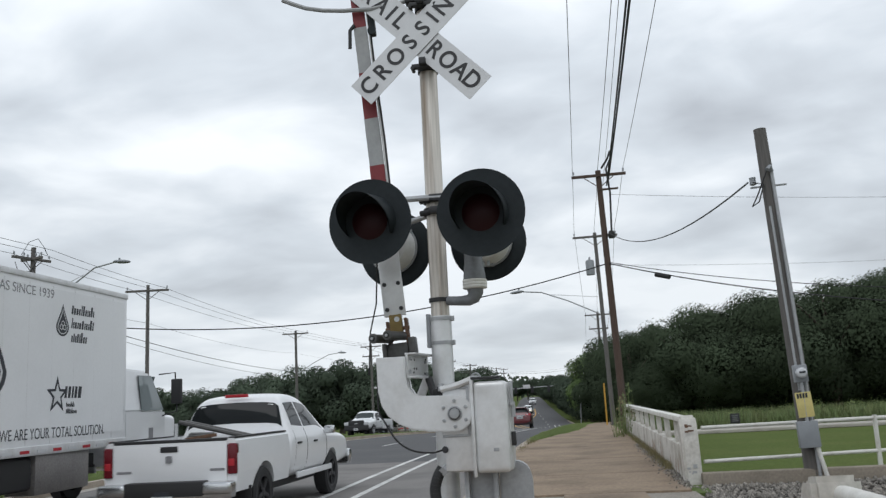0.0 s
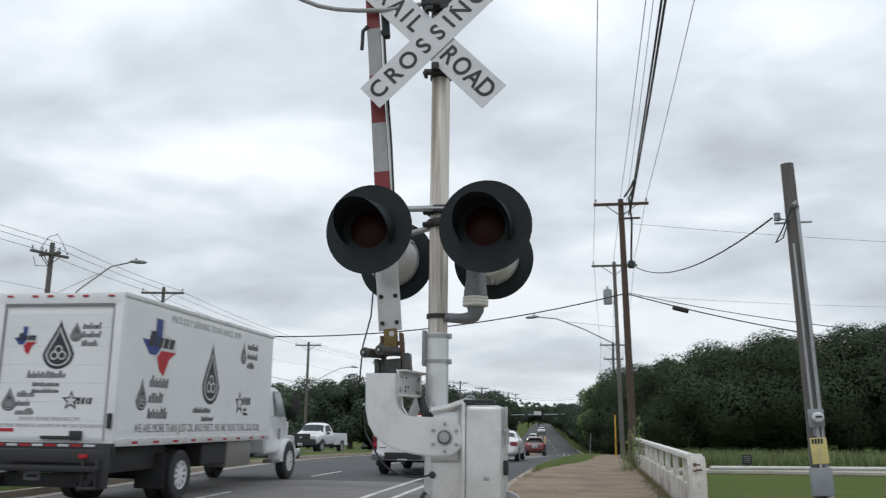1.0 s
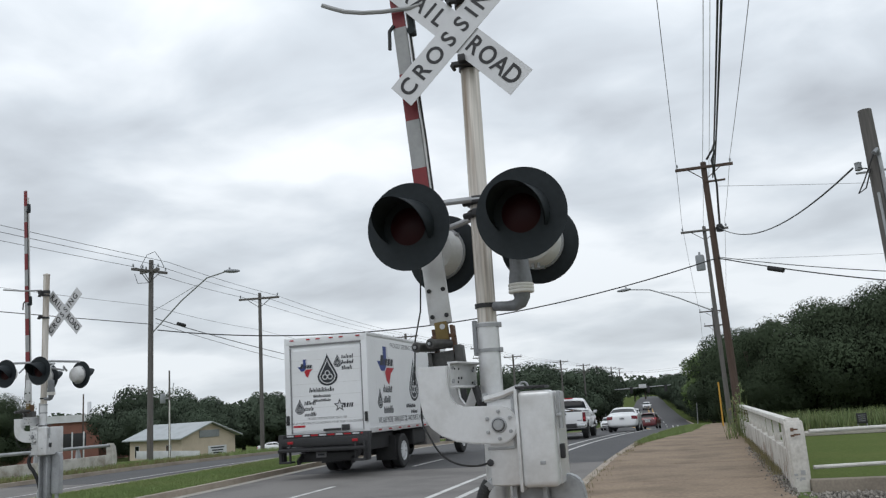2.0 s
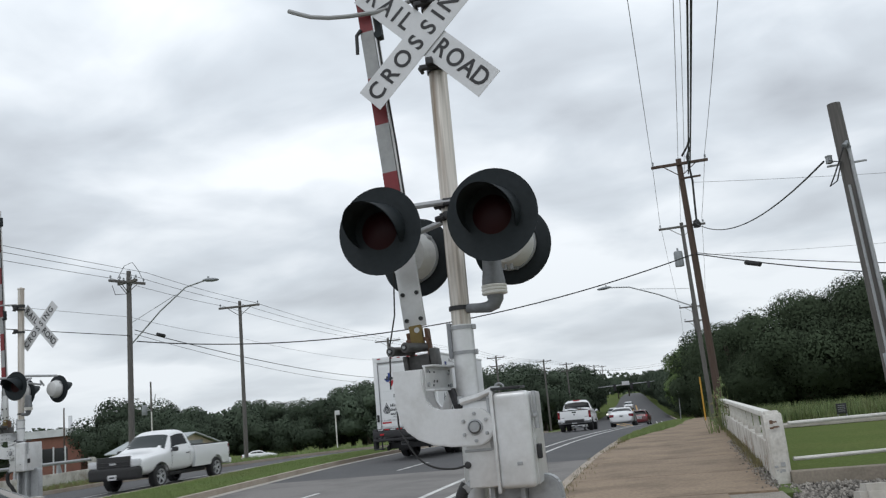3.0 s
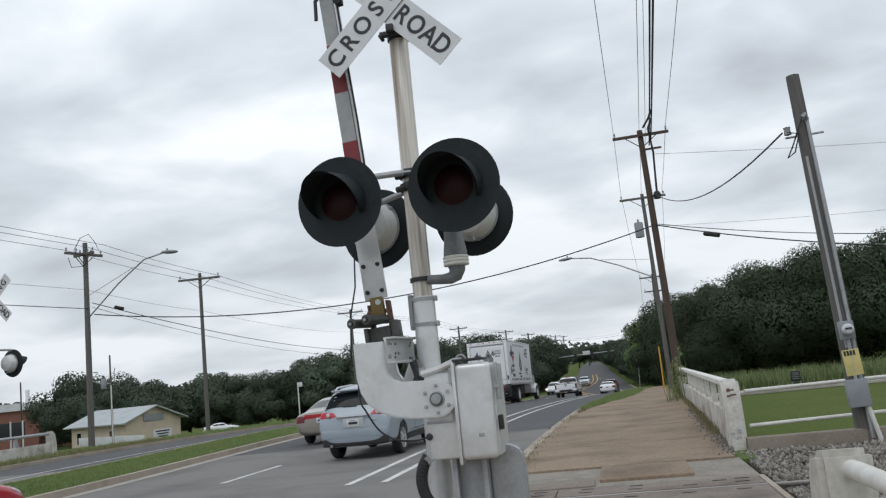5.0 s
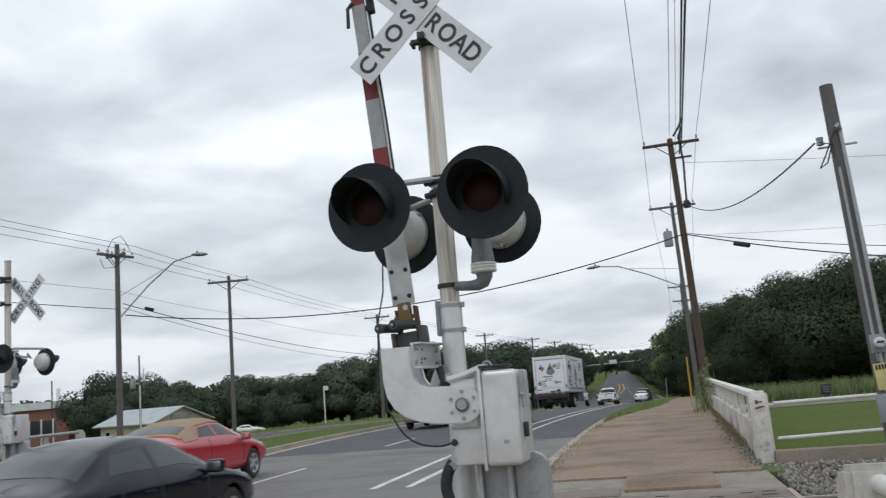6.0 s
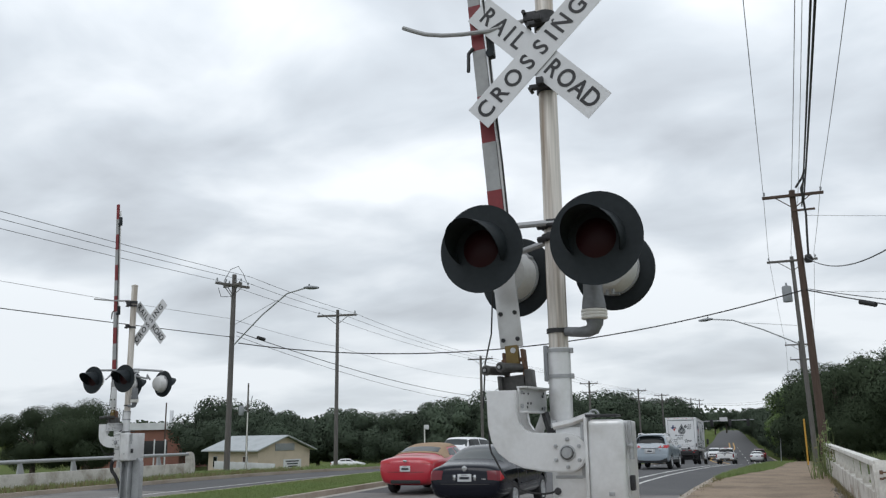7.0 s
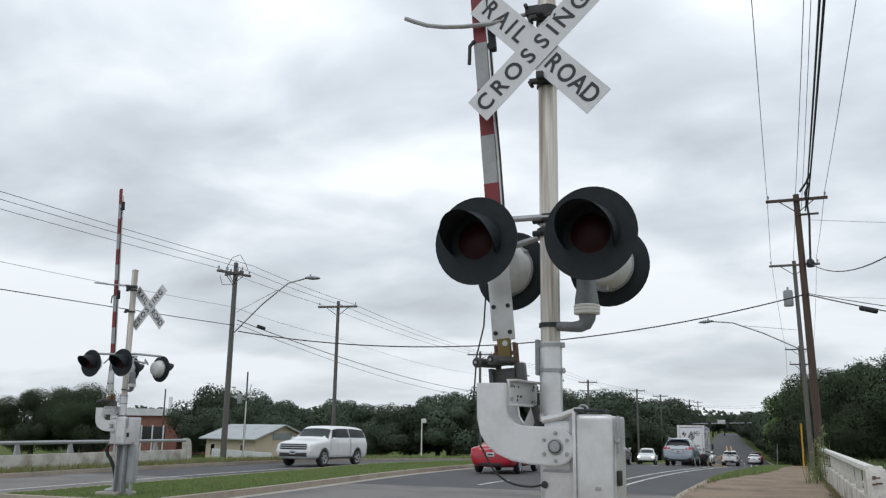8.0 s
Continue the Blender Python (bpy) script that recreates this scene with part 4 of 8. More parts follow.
    for y, z, r in ((-0.20, 0.045, 0.011), (-0.20, -0.04, 0.015), (-0.16, 0.04, 0.006), (-0.09, 0.04, 0.007), (-0.10, -0.02, 0.008), (-0.11, -0.045, 0.008), (-0.05, -0.02, 0.008), (0.15, 0.03, 0.010), (0.17, 0.05, 0.008), (0.18, -0.05, 0.014), (0.14, -0.05, 0.009)):
        part("beam_bolt", cyl((0.006, y, z), (0.011 if r < 0.0095 else 0.018, y, z), r, seg=8), DARK_METAL if r < 0.0095 else GALV, ch)
    bm = box(0.06, 0.03, 0.16, (-0.165, 0.10, 1.71), 0.004, rot=(0, 24, 0))
    box(0.05, 0.03, 0.16, (-0.07, 0.10, 1.72), 0.004, bm, rot=(0, -8, 0))
    part("arm_web", bm, SILVER, t)
    bm = cyl((-0.05, -0.10, 1.64), (-0.10, -0.06, 1.79), 0.026, seg=10)
    box(0.13, 0.06, 0.05, (0.0, -0.12, 1.685), 0.01, bm)
    cyl((-0.02, -0.24, 1.70), (0.08, -0.24, 1.70), 0.022, seg=10, bm=bm)
    part("linkage", bm, DARK_METAL, t)
    # stop brackets at the outer edge
    for z in (1.91, 1.74):
        part("stop_bracket", box(0.07, 0.05, 0.012, (-0.44, -0.10, z), 0.002), SILVER, t)
    part("stop_bracket", box(0.014, 0.05, 0.17, (-0.415, -0.10, 1.825), 0.002), SILVER, t)
    # mechanism box
    bx = new("mechanism_box")
    bx.parent = t
    bx["label"] = "silver painted gate mechanism box"
    part("body", box(0.41, 0.40, 0.57, (0.265, -0.12, 1.445), 0.018), SILVER, bx)
    part("side_plate", box(0.20, 0.03, 0.55, (0.13, -0.335, 1.445), 0.008), SILVER, bx)
    fr = box(0.17, 0.02, 0.018, (0.105, -0.345, 1.705), 0.003)
    box(0.17, 0.02, 0.018, (0.105, -0.345, 1.395), 0.003, fr)
    box(0.018, 0.02, 0.32, (0.195, -0.345, 1.55), 0.003, fr)
    part("access_frame", fr, GALV, bx)
    part("door", box(0.225, 0.12, 0.585, (0.348, -0.35, 1.445), 0.038, seg=4), SILVER, bx, "silver painted box door")
    part("rim", box(0.022, 0.13, 0.62, (0.228, -0.345, 1.44), 0.008), SILVER, bx)
    part("lid_lip", box(0.19, 0.22, 0.016, (0.315, -0.26, 1.762), 0.006), DARK_METAL, bx)
    part("lid_hinge", box(0.06, 0.05, 0.03, (0.245, -0.33, 1.765), 0.008), GALV, bx)
    part("lid_arm", tube([(0.02, -0.36, 1.70), (0.07, -0.36, 1.71), (0.14, -0.36, 1.725), (0.225, -0.36, 1.755)], 0.022, 10), SILVER, bx)
    part("lid_ring", tube([(0.24 + 0.03 * math.cos(a), -0.15, 1.77 + 0.03 * math.sin(a)) for a in [i * 0.3 for i in range(11)]], 0.007, 6), GALV, bx)
    bm = box(0.02, 0.03, 0.14, (0.485, -0.33, 1.66), 0.004)
    box(0.03, 0.06, 0.02, (0.485, -0.33, 1.58), 0.004, bm)
    cyl((0.49, -0.34, 1.50), (0.49, -0.34, 1.60), 0.014, seg=8, bm=bm)
    part("latch", bm, GALV, bx)
    part("padlock", box(0.03, 0.05, 0.09, (0.482, -0.30, 1.36), 0.008), DARK_METAL, bx)
    part("emblem", box(0.035, 0.004, 0.022, (0.37, -0.412, 1.30), 0.001), GALV, bx)
    part("hinge", cyl((0.02, -0.34, 1.69), (0.02, -0.34, 1.74), 0.02, seg=10), GALV, bx)
    # what hangs below the box
    part("cable_conduit", tube(eased([(0.0, -0.30, 1.19), (-0.035, -0.31, 1.13), (-0.055, -0.31, 1.04), (-0.03, -0.30, 0.93), (0.04, -0.28, 0.84), (0.1, -0.2, 0.6), (0.1, -0.1, 0.2)]), 0.036, 14), RUBBER, t, "black ribbed cable conduit")
    for k in range(9):
        q = eased([(0.0, -0.30, 1.19), (-0.035, -0.31, 1.13), (-0.055, -0.31, 1.04), (-0.03, -0.30, 0.93), (0.04, -0.28, 0.84)], 4)
        part("conduit_rib", tube([q[k], q[k] + (q[k + 1] - q[k]) * 0.3], 0.0385, 14), TRIM, t)
    part("conduit_nut", cyl((0.03, -0.30, 1.16), (0.0, -0.305, 1.20), 0.045, seg=8), GALV, t)
    part("sling_cable", tube(eased([(0.02, -0.33, 1.31), (-0.06, -0.36, 1.295), (-0.18, -0.38, 1.315), (-0.28, -0.38, 1.38), (-0.36, -0.36, 1.50), (-0.415, -0.30, 1.60), (-0.42, -0.24, 1.9)]), 0.0065, 6), RUBBER, t)
    part("cable_eye", turn(lathe([(0.0, 0.03), (0.020, 0.025), (0.024, 0.0)], 12), 90, 0, 0, (0.03, -0.34, 1.31)), DARK_METAL, t)
    bm = box(0.03, 0.16, 1.0, (0.15, -0.16, 0.66), 0.004)
    box(0.03, 0.16, 1.0, (0.34, -0.16, 0.66), 0.004, bm)
    box(0.2, 0.02, 1.0, (0.245, -0.14, 0.66), 0.003, bm)
    part("pedestal", bm, GALV, t, "galvanised pedestal channel")
    bm = slab([(-0.11, 0), (0.11, 0), (0.11, 0.72), (0.09, 0.80), (0.04, 0.84), (-0.11, 0.86)], -0.06, 0.06, None, 0.012)
    part("relay_case", turn(bm, 90), GALV, t, "dull galvanised relay case", m=pose(0.47, -0.08, 0.36))
    part("relay_post", cyl((0.47, -0.08, 0.0), (0.47, -0.08, 0.4), 0.04), GALV, t)
    return t


signal_near = crossing_signal("railroad crossing signal with unlit red lamps and raised gate arm")
signal_near.matrix_basis = pose(-0.65, 6.1, 0.0)
signal_far = crossing_signal("railroad crossing signal with raised gate arm on the grass median", False)
signal_far.matrix_basis = pose(-12.52, 16.2, 0.06, 0, 0, -4)
# ---- utility poles, wires, street lamps ----
def utility_pole(x, y, h, label, lean=(0, 0), wood=None, r=0.15, arms=(), gear=False, z0=None):
    z = gz(x, y) if z0 is None else z0
    t = thing("utility_pole", label, "utility pole", pose(x, y, z, lean[1], lean[0], 0), "utility poles")
    wood = wood or POLE_WOOD
    part("pole", cyl((0, 0, -0.3), (0, 0, h), r, r * 0.72, 14), wood, t)
    for za, w, yaw in arms:
        c = part("crossarm", box(w, 0.10, 0.12, (0, 0, 0), 0.008), wood, t, m=pose(0, -r * 0.8, za, 0, 0, yaw))
        for s in (-1, 1):
            part("arm_brace", tube([(s * w * 0.28, 0, -0.05), (0, 0.06, -0.55)], 0.02, 6), wood, c)
            for u in (0.46, 0.2) if gear else (0.46,):
                part("insulator", lathe([(0.012, 0.06), (0.012, 0.12), (0.05, 0.13), (0.035, 0.18), (0.05, 0.2), (0.02, 0.26), (0.0, 0.27)], 10), BOX_GREY, c, m=pose(s * w * u, 0, 0))
    return t


def wire(p, q, sag, r=0.012, material=None, name="overhead_wire", label="thin overhead power wire", n=18):
    pts = [Vector(p).lerp(Vector(q), i / n) - Vector((0, 0, 4 * sag * (i / n) * (1 - i / n))) for i in range(n + 1)]
    ob = part(name, tube(pts, r, 5), material or WIRE)
    return tagged(ob, label, "overhead wire", "overhead wires")


def street_lamp(parent, x0, z0, x1, z1, y1=0.0, brace=True):
    a = part("lamp_arm", tube([(x0, 0, z0), (x0 + (x1 - x0) * 0.4, y1 * 0.4, z0 + (z1 - z0) * 0.55), (x0 + (x1 - x0) * 0.75, y1 * 0.75, z0 + (z1 - z0) * 0.93), (x1, y1, z1)], 0.035, 8), GALV, parent, "galvanised lamp arm")
    if brace:
        part("arm_rod", tube([(x0, 0, z0 + 1.0), (x0 + (x1 - x0) * 0.62, y1 * 0.62, z0 + (z1 - z0) * 0.82)], 0.012, 6), GALV, a)
    s = 1 if x1 > x0 else -1
    bm = bmesh.new()
    bmesh.ops.create_uvsphere(bm, u_segments=14, v_segments=8, radius=1)
    bmesh.ops.scale(bm, vec=(0.42, 0.16, 0.09), verts=bm.verts)
    part("lamp_head", bm, BOX_GREY, a, "grey cobra head street light", m=pose(x1 + 0.32 * s, y1, z1, 0, 4 * s, 0))
    part("photocell", cyl((x1 + 0.2 * s, y1, z1 + 0.07), (x1 + 0.2 * s, y1, z1 + 0.17), 0.045, seg=8), BOX_GREY, a)


PA = utility_pole(3.02, 38, 11.5, "tall brown leaning utility pole with a crossarm", (-1.2, 0), BROWN_WOOD, 0.17, [(11.25, 2.4, 2)])
PB = utility_pole(3.35, 50.5, 11.2, "grey utility pole with transformer and street light", (-1.0, 0), POLE_WOOD, 0.14, [(10.95, 2.6, 2)])
street_lamp(PB, -0.15, 6.4, -4.5, 8.0, -0.5)
part("transformer", lathe([(0.0, 0.0), (0.24, 0.0), (0.25, 0.05), (0.25, 0.78), (0.22, 0.86), (0.06, 0.9), (0.05, 1.05), (0.0, 1.06)], 18), BOX_GREY, PB, "grey transformer can", m=pose(-0.45, -0.1, 8.7))
part("splice_can", lathe([(0.0, 0.0), (0.14, 0.02), (0.17, 0.2), (0.1, 0.34), (0.0, 0.36)], 14), RUBBER, PA, m=pose(0.3, -0.15, 8.35))
bm = box(0.9, 0.08, 0.08, (0.35, -0.1, 10.6), 0.01)
part("side_arm", bm, BROWN_WOOD, PA)
part("riser_cable", tube([(0.55, -0.2, 11.9), (0.35, -0.2, 11.5), (0.42, -0.2, 10.4), (0.35, -0.2, 9.4), (0.3, -0.2, 8.6)], 0.045, 6), CABLE, PA, "black drooping cable bundle")
part("riser_cable", tube([(0.6, -0.2, 12.3), (0.45, -0.25, 11.95), (0.15, -0.2, 11.55)], 0.05, 6), CABLE, PA)
for y, h, x in ((82, 10.5, 4.7), (120, 10.5, 6.0), (160, 10.5, 6.5)):
    utility_pole(x, y, h, "distant wooden utility pole with a crossarm", (0, 0), POLE_WOOD, 0.15, [(h - 0.3, 2.4, 0), (h - 1.6, 1.8, 0)])
# the service pole with meter and boxes
PC = utility_pole(4.20, 15.0, 6.0, "short grey service pole with meter boxes and conduit", (-2.0, 0), POLE_WOOD, 0.145)
part("conduit", cyl((0.05, -0.165, 0.1), (0.05, -0.14, 5.2), 0.03, seg=8), GALV, PC)
part("conduit", cyl((-0.06, -0.155, 1.5), (-0.06, -0.125, 4.6), 0.022, seg=8), GALV, PC)
part("weatherhead", tube([(0.05, -0.14, 5.2), (0.02, -0.18, 5.28), (-0.04, -0.22, 5.22)], 0.04, 8), BOX_GREY, PC)
part("drip_loop", tube([(-0.05, -0.22, 5.2), (-0.25, -0.2, 4.8), (-0.35, -0.15, 4.62), (-0.22, -0.12, 4.7), (-0.1, -0.1, 5.0), (-0.28, -0.1, 5.05)], 0.012, 6), CABLE, PC)
part("insulator", lathe([(0, 0), (0.06, 0.02), (0.05, 0.1), (0.06, 0.14), (0, 0.16)], 10), BOX_GREY, PC, m=pose(-0.26, -0.05, 5.0))
part("bolt", cyl((-0.3, 0, 4.98), (0.3, 0, 4.98), 0.018, seg=6), GALV, PC)
mb = part("meter_box", box(0.22, 0.10, 0.28, (0, 0, 0), 0.015), BOX_GREY, PC, m=pose(-0.03, -0.22, 1.77))
part("meter_glass", turn(lathe([(0.0, 0.09), (0.06, 0.085), (0.085, 0.06), (0.09, 0.0)], 20), 90, 0, 0, (0, -0.06, 0.01)), HEAD_LAMP, mb)
part("meter_dial", box(0.10, 0.005, 0.03, (0, -0.152, 0.02)), INK, mb)
ys = part("notice_plate", box(0.25, 0.012, 0.40, (0, 0, 0), 0.004), YELLOW_SIGN, PC, "faded yellow notice plate", m=pose(-0.04, -0.24, 1.27, 0, -2, 0))
for k in range(4):
    part("notice_bar", box(0.032, 0.004, 0.075, (-0.085 + 0.045 * k, -0.008, 0.145)), INK, ys)
part("switch_box", box(0.32, 0.12, 0.42, (0, 0, 0), 0.012), BOX_GREY, PC, "grey steel switch box", m=pose(-0.05, -0.22, 0.80))
part("conduit", cyl((0.19, -0.22, -0.2), (0.06, -0.22, 0.60), 0.035, seg=8), PIPE_WHITE, PC)
part("conduit", cyl((-0.04, -0.22, 1.0), (-0.03, -0.22, 1.66), 0.028, seg=8), GALV, PC)
# poles along the far side
LP = [(-23.2, 36.3, 9.6), (-22.75, 46.8, 9.3)]
P1 = utility_pole(*LP[0], "grey utility pole with switch gear and street light", (0.3, 0), POLE_WOOD, 0.15, [(9.05, 2.0, 70), (9.05, 1.4, -20)], True)
part("jumper", tube([(-0.9, 0, 9.0), (-0.6, -0.2, 8.5), (0.1, -0.3, 8.45), (0.3, -0.2, 8.9)], 0.015, 6), CABLE, P1)
part("jumper", tube([(-0.6, 0, 9.3), (-0.3, 0.1, 9.9), (0.2, 0, 10.0), (0.5, 0, 9.6), (0.7, 0, 9.2)], 0.015, 6), CABLE, P1)
street_lamp(P1, 0.1, 6.1, 4.3, 8.55, -0.6)
P2 = utility_pole(*LP[1], "grey utility pole with a crossarm", (0.2, 0), POLE_WOOD, 0.13, [(8.95, 2.5, 6)])
far_left = [(-24.6, 82, 10.5), (-20.5, 98, 10.5), (-19.5, 113, 10.5), (-15.5, 131, 10.5), (-14, 150, 10.5), (-13.5, 172, 10.5), (-13, 205, 10.5), (-13.5, 245, 10.5)]
third = utility_pole(*far_left[0], "distant wooden utility pole with street light", (0, 0), POLE_WOOD, 0.16, [(10.2, 2.6, 0)])
for x, y, h in far_left[1:]:
    utility_pole(x, y, h, "distant wooden utility pole with a crossarm", (0, 0), POLE_WOOD, 0.16, [(h - 0.3, 2.4, 0), (h - 1.4, 2.0, 0)])
street_lamp(third, 0.1, 6.3, 4.3, 8.1, brace=False)
sv = utility_pole(-52.3, 84, 9.4, "thin service pole with a small transformer", (0, 0), POLE_WOOD, 0.12)
part("transformer", lathe([(0.0, 0.0), (0.26, 0.0), (0.28, 0.05), (0.28, 0.95), (0.22, 1.05), (0.0, 1.08)], 14), BOX_GREY, sv, "grey transformer can", m=pose(-0.75, -0.1, 5.9))
part("can_bracket", box(0.6, 0.08, 0.10, (-0.35, -0.05, 6.4)), GALV, sv)
part("cutout", cyl((0.45, -0.1, 7.3), (0.62, -0.1, 8.0), 0.05, seg=6), BOX_GREY, sv)
part("conduit", cyl((0.1, -0.16, 0), (0.1, -0.14, 6.2), 0.06, seg=6), PIPE_WHITE, sv)
utility_pole(-69.2, 92, 8.4, "thin dark service pole", (0, 0), BROWN_WOOD, 0.11)
# wires to the right: three on the arms, two thick bundles between
for dx in (-1.12, 0.0, 1.12):
    wire((1.05 + dx * 0.86, -14, 11.7), (2.77 + dx, 37.9, 11.5), 0.7, 0.010)
    wire((2.77 + dx, 37.9, 11.5), (3.15 + dx * 1.05, 50.4, 11.2), 0.15, 0.010)
    wire((3.15 + dx * 1.05, 50.4, 11.2), (4.7 + dx, 82, 9.0), 0.5, 0.010)
    wire((4.7 + dx, 82, 9.0), (6.0 + dx, 120, 7.8), 0.6, 0.012)
wire((1.15, -14, 11.2), (3.1, 37.9, 10.7), 0.6, 0.028, CABLE, label="thick black cable bundle overhead")
wire((1.3, -14, 11.4), (3.2, 37.9, 10.95), 0.6, 0.032, CABLE, label="thick black cable bundle overhead")
wire((1.0, -14, 11.4), (2.95, 37.9, 10.8), 0.6, 0.008)
wire((-22.8, 36.3, 6.15), (2.85, 37.9, 7.2), 1.36, 0.026, CABLE, label="black cable strung across the road", n=26)
wire((2.9, 37.9, 7.2), (42, 8.3, 6.5), 4.0, 0.024, CABLE, label="black cable strung to a far pole", n=60)
wire((2.9, 37.9, 7.25), (42, 8.4, 6.9), 3.5, 0.016, CABLE, label="black cable strung to a far pole", n=60)
ob = part("splice_case", cyl((-0.33, 0, 0), (0.33, 0, 0), 0.10, seg=12), RUBBER, m=pose(4.95, 36.35, 6.30, 0, 17, -37))
tagged(ob, "black splice case hung on a cable", "splice case")
wire((3.0, 37.9, 8.6), (3.68, 14.95, 5.05), 0.7, 0.016, CABLE, label="twisted service cable drooping to the service pole")
wire((3.2, 37.9, 10.3), (40, 52, 11.5), 0.5, 0.008)
wire((3.2, 50.4, 9.0), (40, 60, 9.5), 0.5, 0.008)
# wires on the far side
prev = (-23.6, -16, 9.8)
chain = [prev] + LP + far_left
for (x, y, h), (u, v, k) in zip(chain, chain[1:]):
    ha, hb = (h - 0.2 + (gz(x, y) if y > 0 else 0)), k - 0.2 + gz(u, v)
    for d in (-1.0, 0.15, 1.0):
        wire((x + d, y, ha), (u + d, v, hb), (v - y) * 0.008, 0.011)
    wire((x, y, ha - 2.0), (u, v, hb - 2.0), (v - y) * 0.01, 0.008)
wire((-22.9, 36.3, 6.7), (-24.6, 82, 5.2), 0.5, 0.02, CABLE, label="black cable along the far side")
wire((-22.9, 36.3, 6.5), (-24.6, 82, 4.7), 0.6, 0.012, CABLE, label="black cable along the far side")
wire((-23.5, -16, 5.6), (-23.1, 36.3, 6.45), 0.2, 0.018, CABLE, label="black cable along the far side")
bm = cyl((-0.25, 0, 0), (0.25, 0, 0), 0.09, seg=10)
tagged(part("splice_case", bm, RUBBER, m=pose(-22.7, 38.2, 6.55, 0, 6, 80)), "black splice case hung on a cable", "splice case")
for y in (150, 172, 205):
    wire((-15, y, 9.5 + gz(-15, y)), (6, y + 8, 9.5 + gz(0, y)), 0.8, 0.012)


# yellow marker post, thin sign posts, traffic signals far down the road
t = thing("marker_post", "yellow utility marker post in the grass", "marker post", pose(2.75, 46.5, gz(2, 46)))
part("post", cyl((0, 0, -0.1), (0, 0, 2.3), 0.04, seg=10), POST_YELLOW, t)
t = thing("marker_post", "thin grey post with a white cap", "marker post", pose(1.95, 66, gz(2, 66)))
part("post", cyl((0, 0, -0.1), (0.1, 0, 2.0), 0.035, seg=8), GALV, t)
part("cap", cyl((0.1, 0, 2.0), (0.1, 0, 2.25), 0.11, seg=10), PIPE_WHITE, t)
t = thing("sign_post", "white sign on a thin post in the far grass", "sign", pose(-22.45, 60.6, gz(-22.45, 60.6)))
part("post", cyl((0, 0, -0.1), (0, 0, 2.85), 0.05, seg=8), PIPE_WHITE, t)
part("sign_plate", box(0.36, 0.02, 0.32, (0.18, -0.045, 2.72), 0.004), SIGN_WHITE, t)
t = thing("traffic_signal", "traffic signal mast arm far down the road", "traffic signal", pose(-11.8, 160, gz(0, 160)))
part("post", cyl((0, 0, 0), (0, 0, 6.4), 0.15, seg=10), GALV, t)
part("mast_arm", cyl((0, 0, 5.7), (12, 0, 6.0), 0.1, 0.06, seg=8), GALV, t)
for x in (5, 8, 11):
    part("signal_head", box(0.5, 0.35, 1.2, (x, -0.1, 5.5), 0.04), DARK_METAL, t)
part("street_sign", box(1.3, 0.05, 0.7, (7, -0.1, 6.1), 0.01), SIGN_WHITE, t)
# ---- trees, shrubs, buildings ----
def crown_mesh(name, seed, w, h, blobs, leaves, size, base, material, lean=0.0):
    """Leaves in clumps: small bent quads on the shells of many uneven blobs."""
    rs = np.random.RandomState(seed)
    V, F, N = [], [], []
    c = []
    while len(c) < blobs:
        p = rs.uniform(-1, 1, 3)
        if np.linalg.norm(p) < 1 and p[2] > -0.75:
            c.append(p)
    c = np.array(c) * (w * 0.40, w * 0.40, h * 0.40) + (0, 0, base + h * 0.46)
    rad = rs.uniform(0.14, 0.29, blobs) * min(w, h)
    for p, r in zip(c, rad):
        d = rs.normal(size=(leaves, 3))
        d /= np.linalg.norm(d, axis=1)[:, None]
        d[:, 2] *= 0.8
        q = p + d * r * rs.uniform(0.62, 1.03, (leaves, 1)) ** 0.8
        s = size * rs.uniform(0.5, 1.3, (leaves, 1))
        u = np.cross(d, rs.normal(size=(leaves, 3)))
        u /= np.linalg.norm(u, axis=1)[:, None] + 1e-6
        v = np.cross(d, u) + 0.5 * d * rs.uniform(-1, 1, (leaves, 1))
        k = len(V) * 3 * leaves
        quad = np.stack([q - u * s - v * s * 0.6, q + u * s * 0.9 - v * s * 0.5, q + u * s * 0.2 + v * s * 1.1], 1)
        nn = d * (1, 1, 1.3) + (q - (0, 0, base + h * 0.35)) / (0.5 * w) * 0.35 + rs.normal(0, 0.10, (leaves, 3))
        nn /= np.linalg.norm(nn, axis=1)[:, None]
        # every leaf shows its face outwards
        g = np.cross(quad[:, 1] - quad[:, 0], quad[:, 2] - quad[:, 0])
        flip = (g * nn).sum(1) < 0
        quad[flip] = quad[flip][:, ::-1]
        V.append(quad.reshape(-1, 3))
        N.append(np.repeat(nn, 3, 0))
        F.append(np.arange(leaves * 3).reshape(-1, 3) + k)
    ob = raw(name, np.concatenate(V), np.concatenate(F), material)
    me = ob.data
    me.polygons.foreach_set("use_smooth", [True] * len(me.polygons))
    me.normals_split_custom_set_from_vertices(np.concatenate(N).tolist())
    bpy.data.objects.remove(ob)
    return me


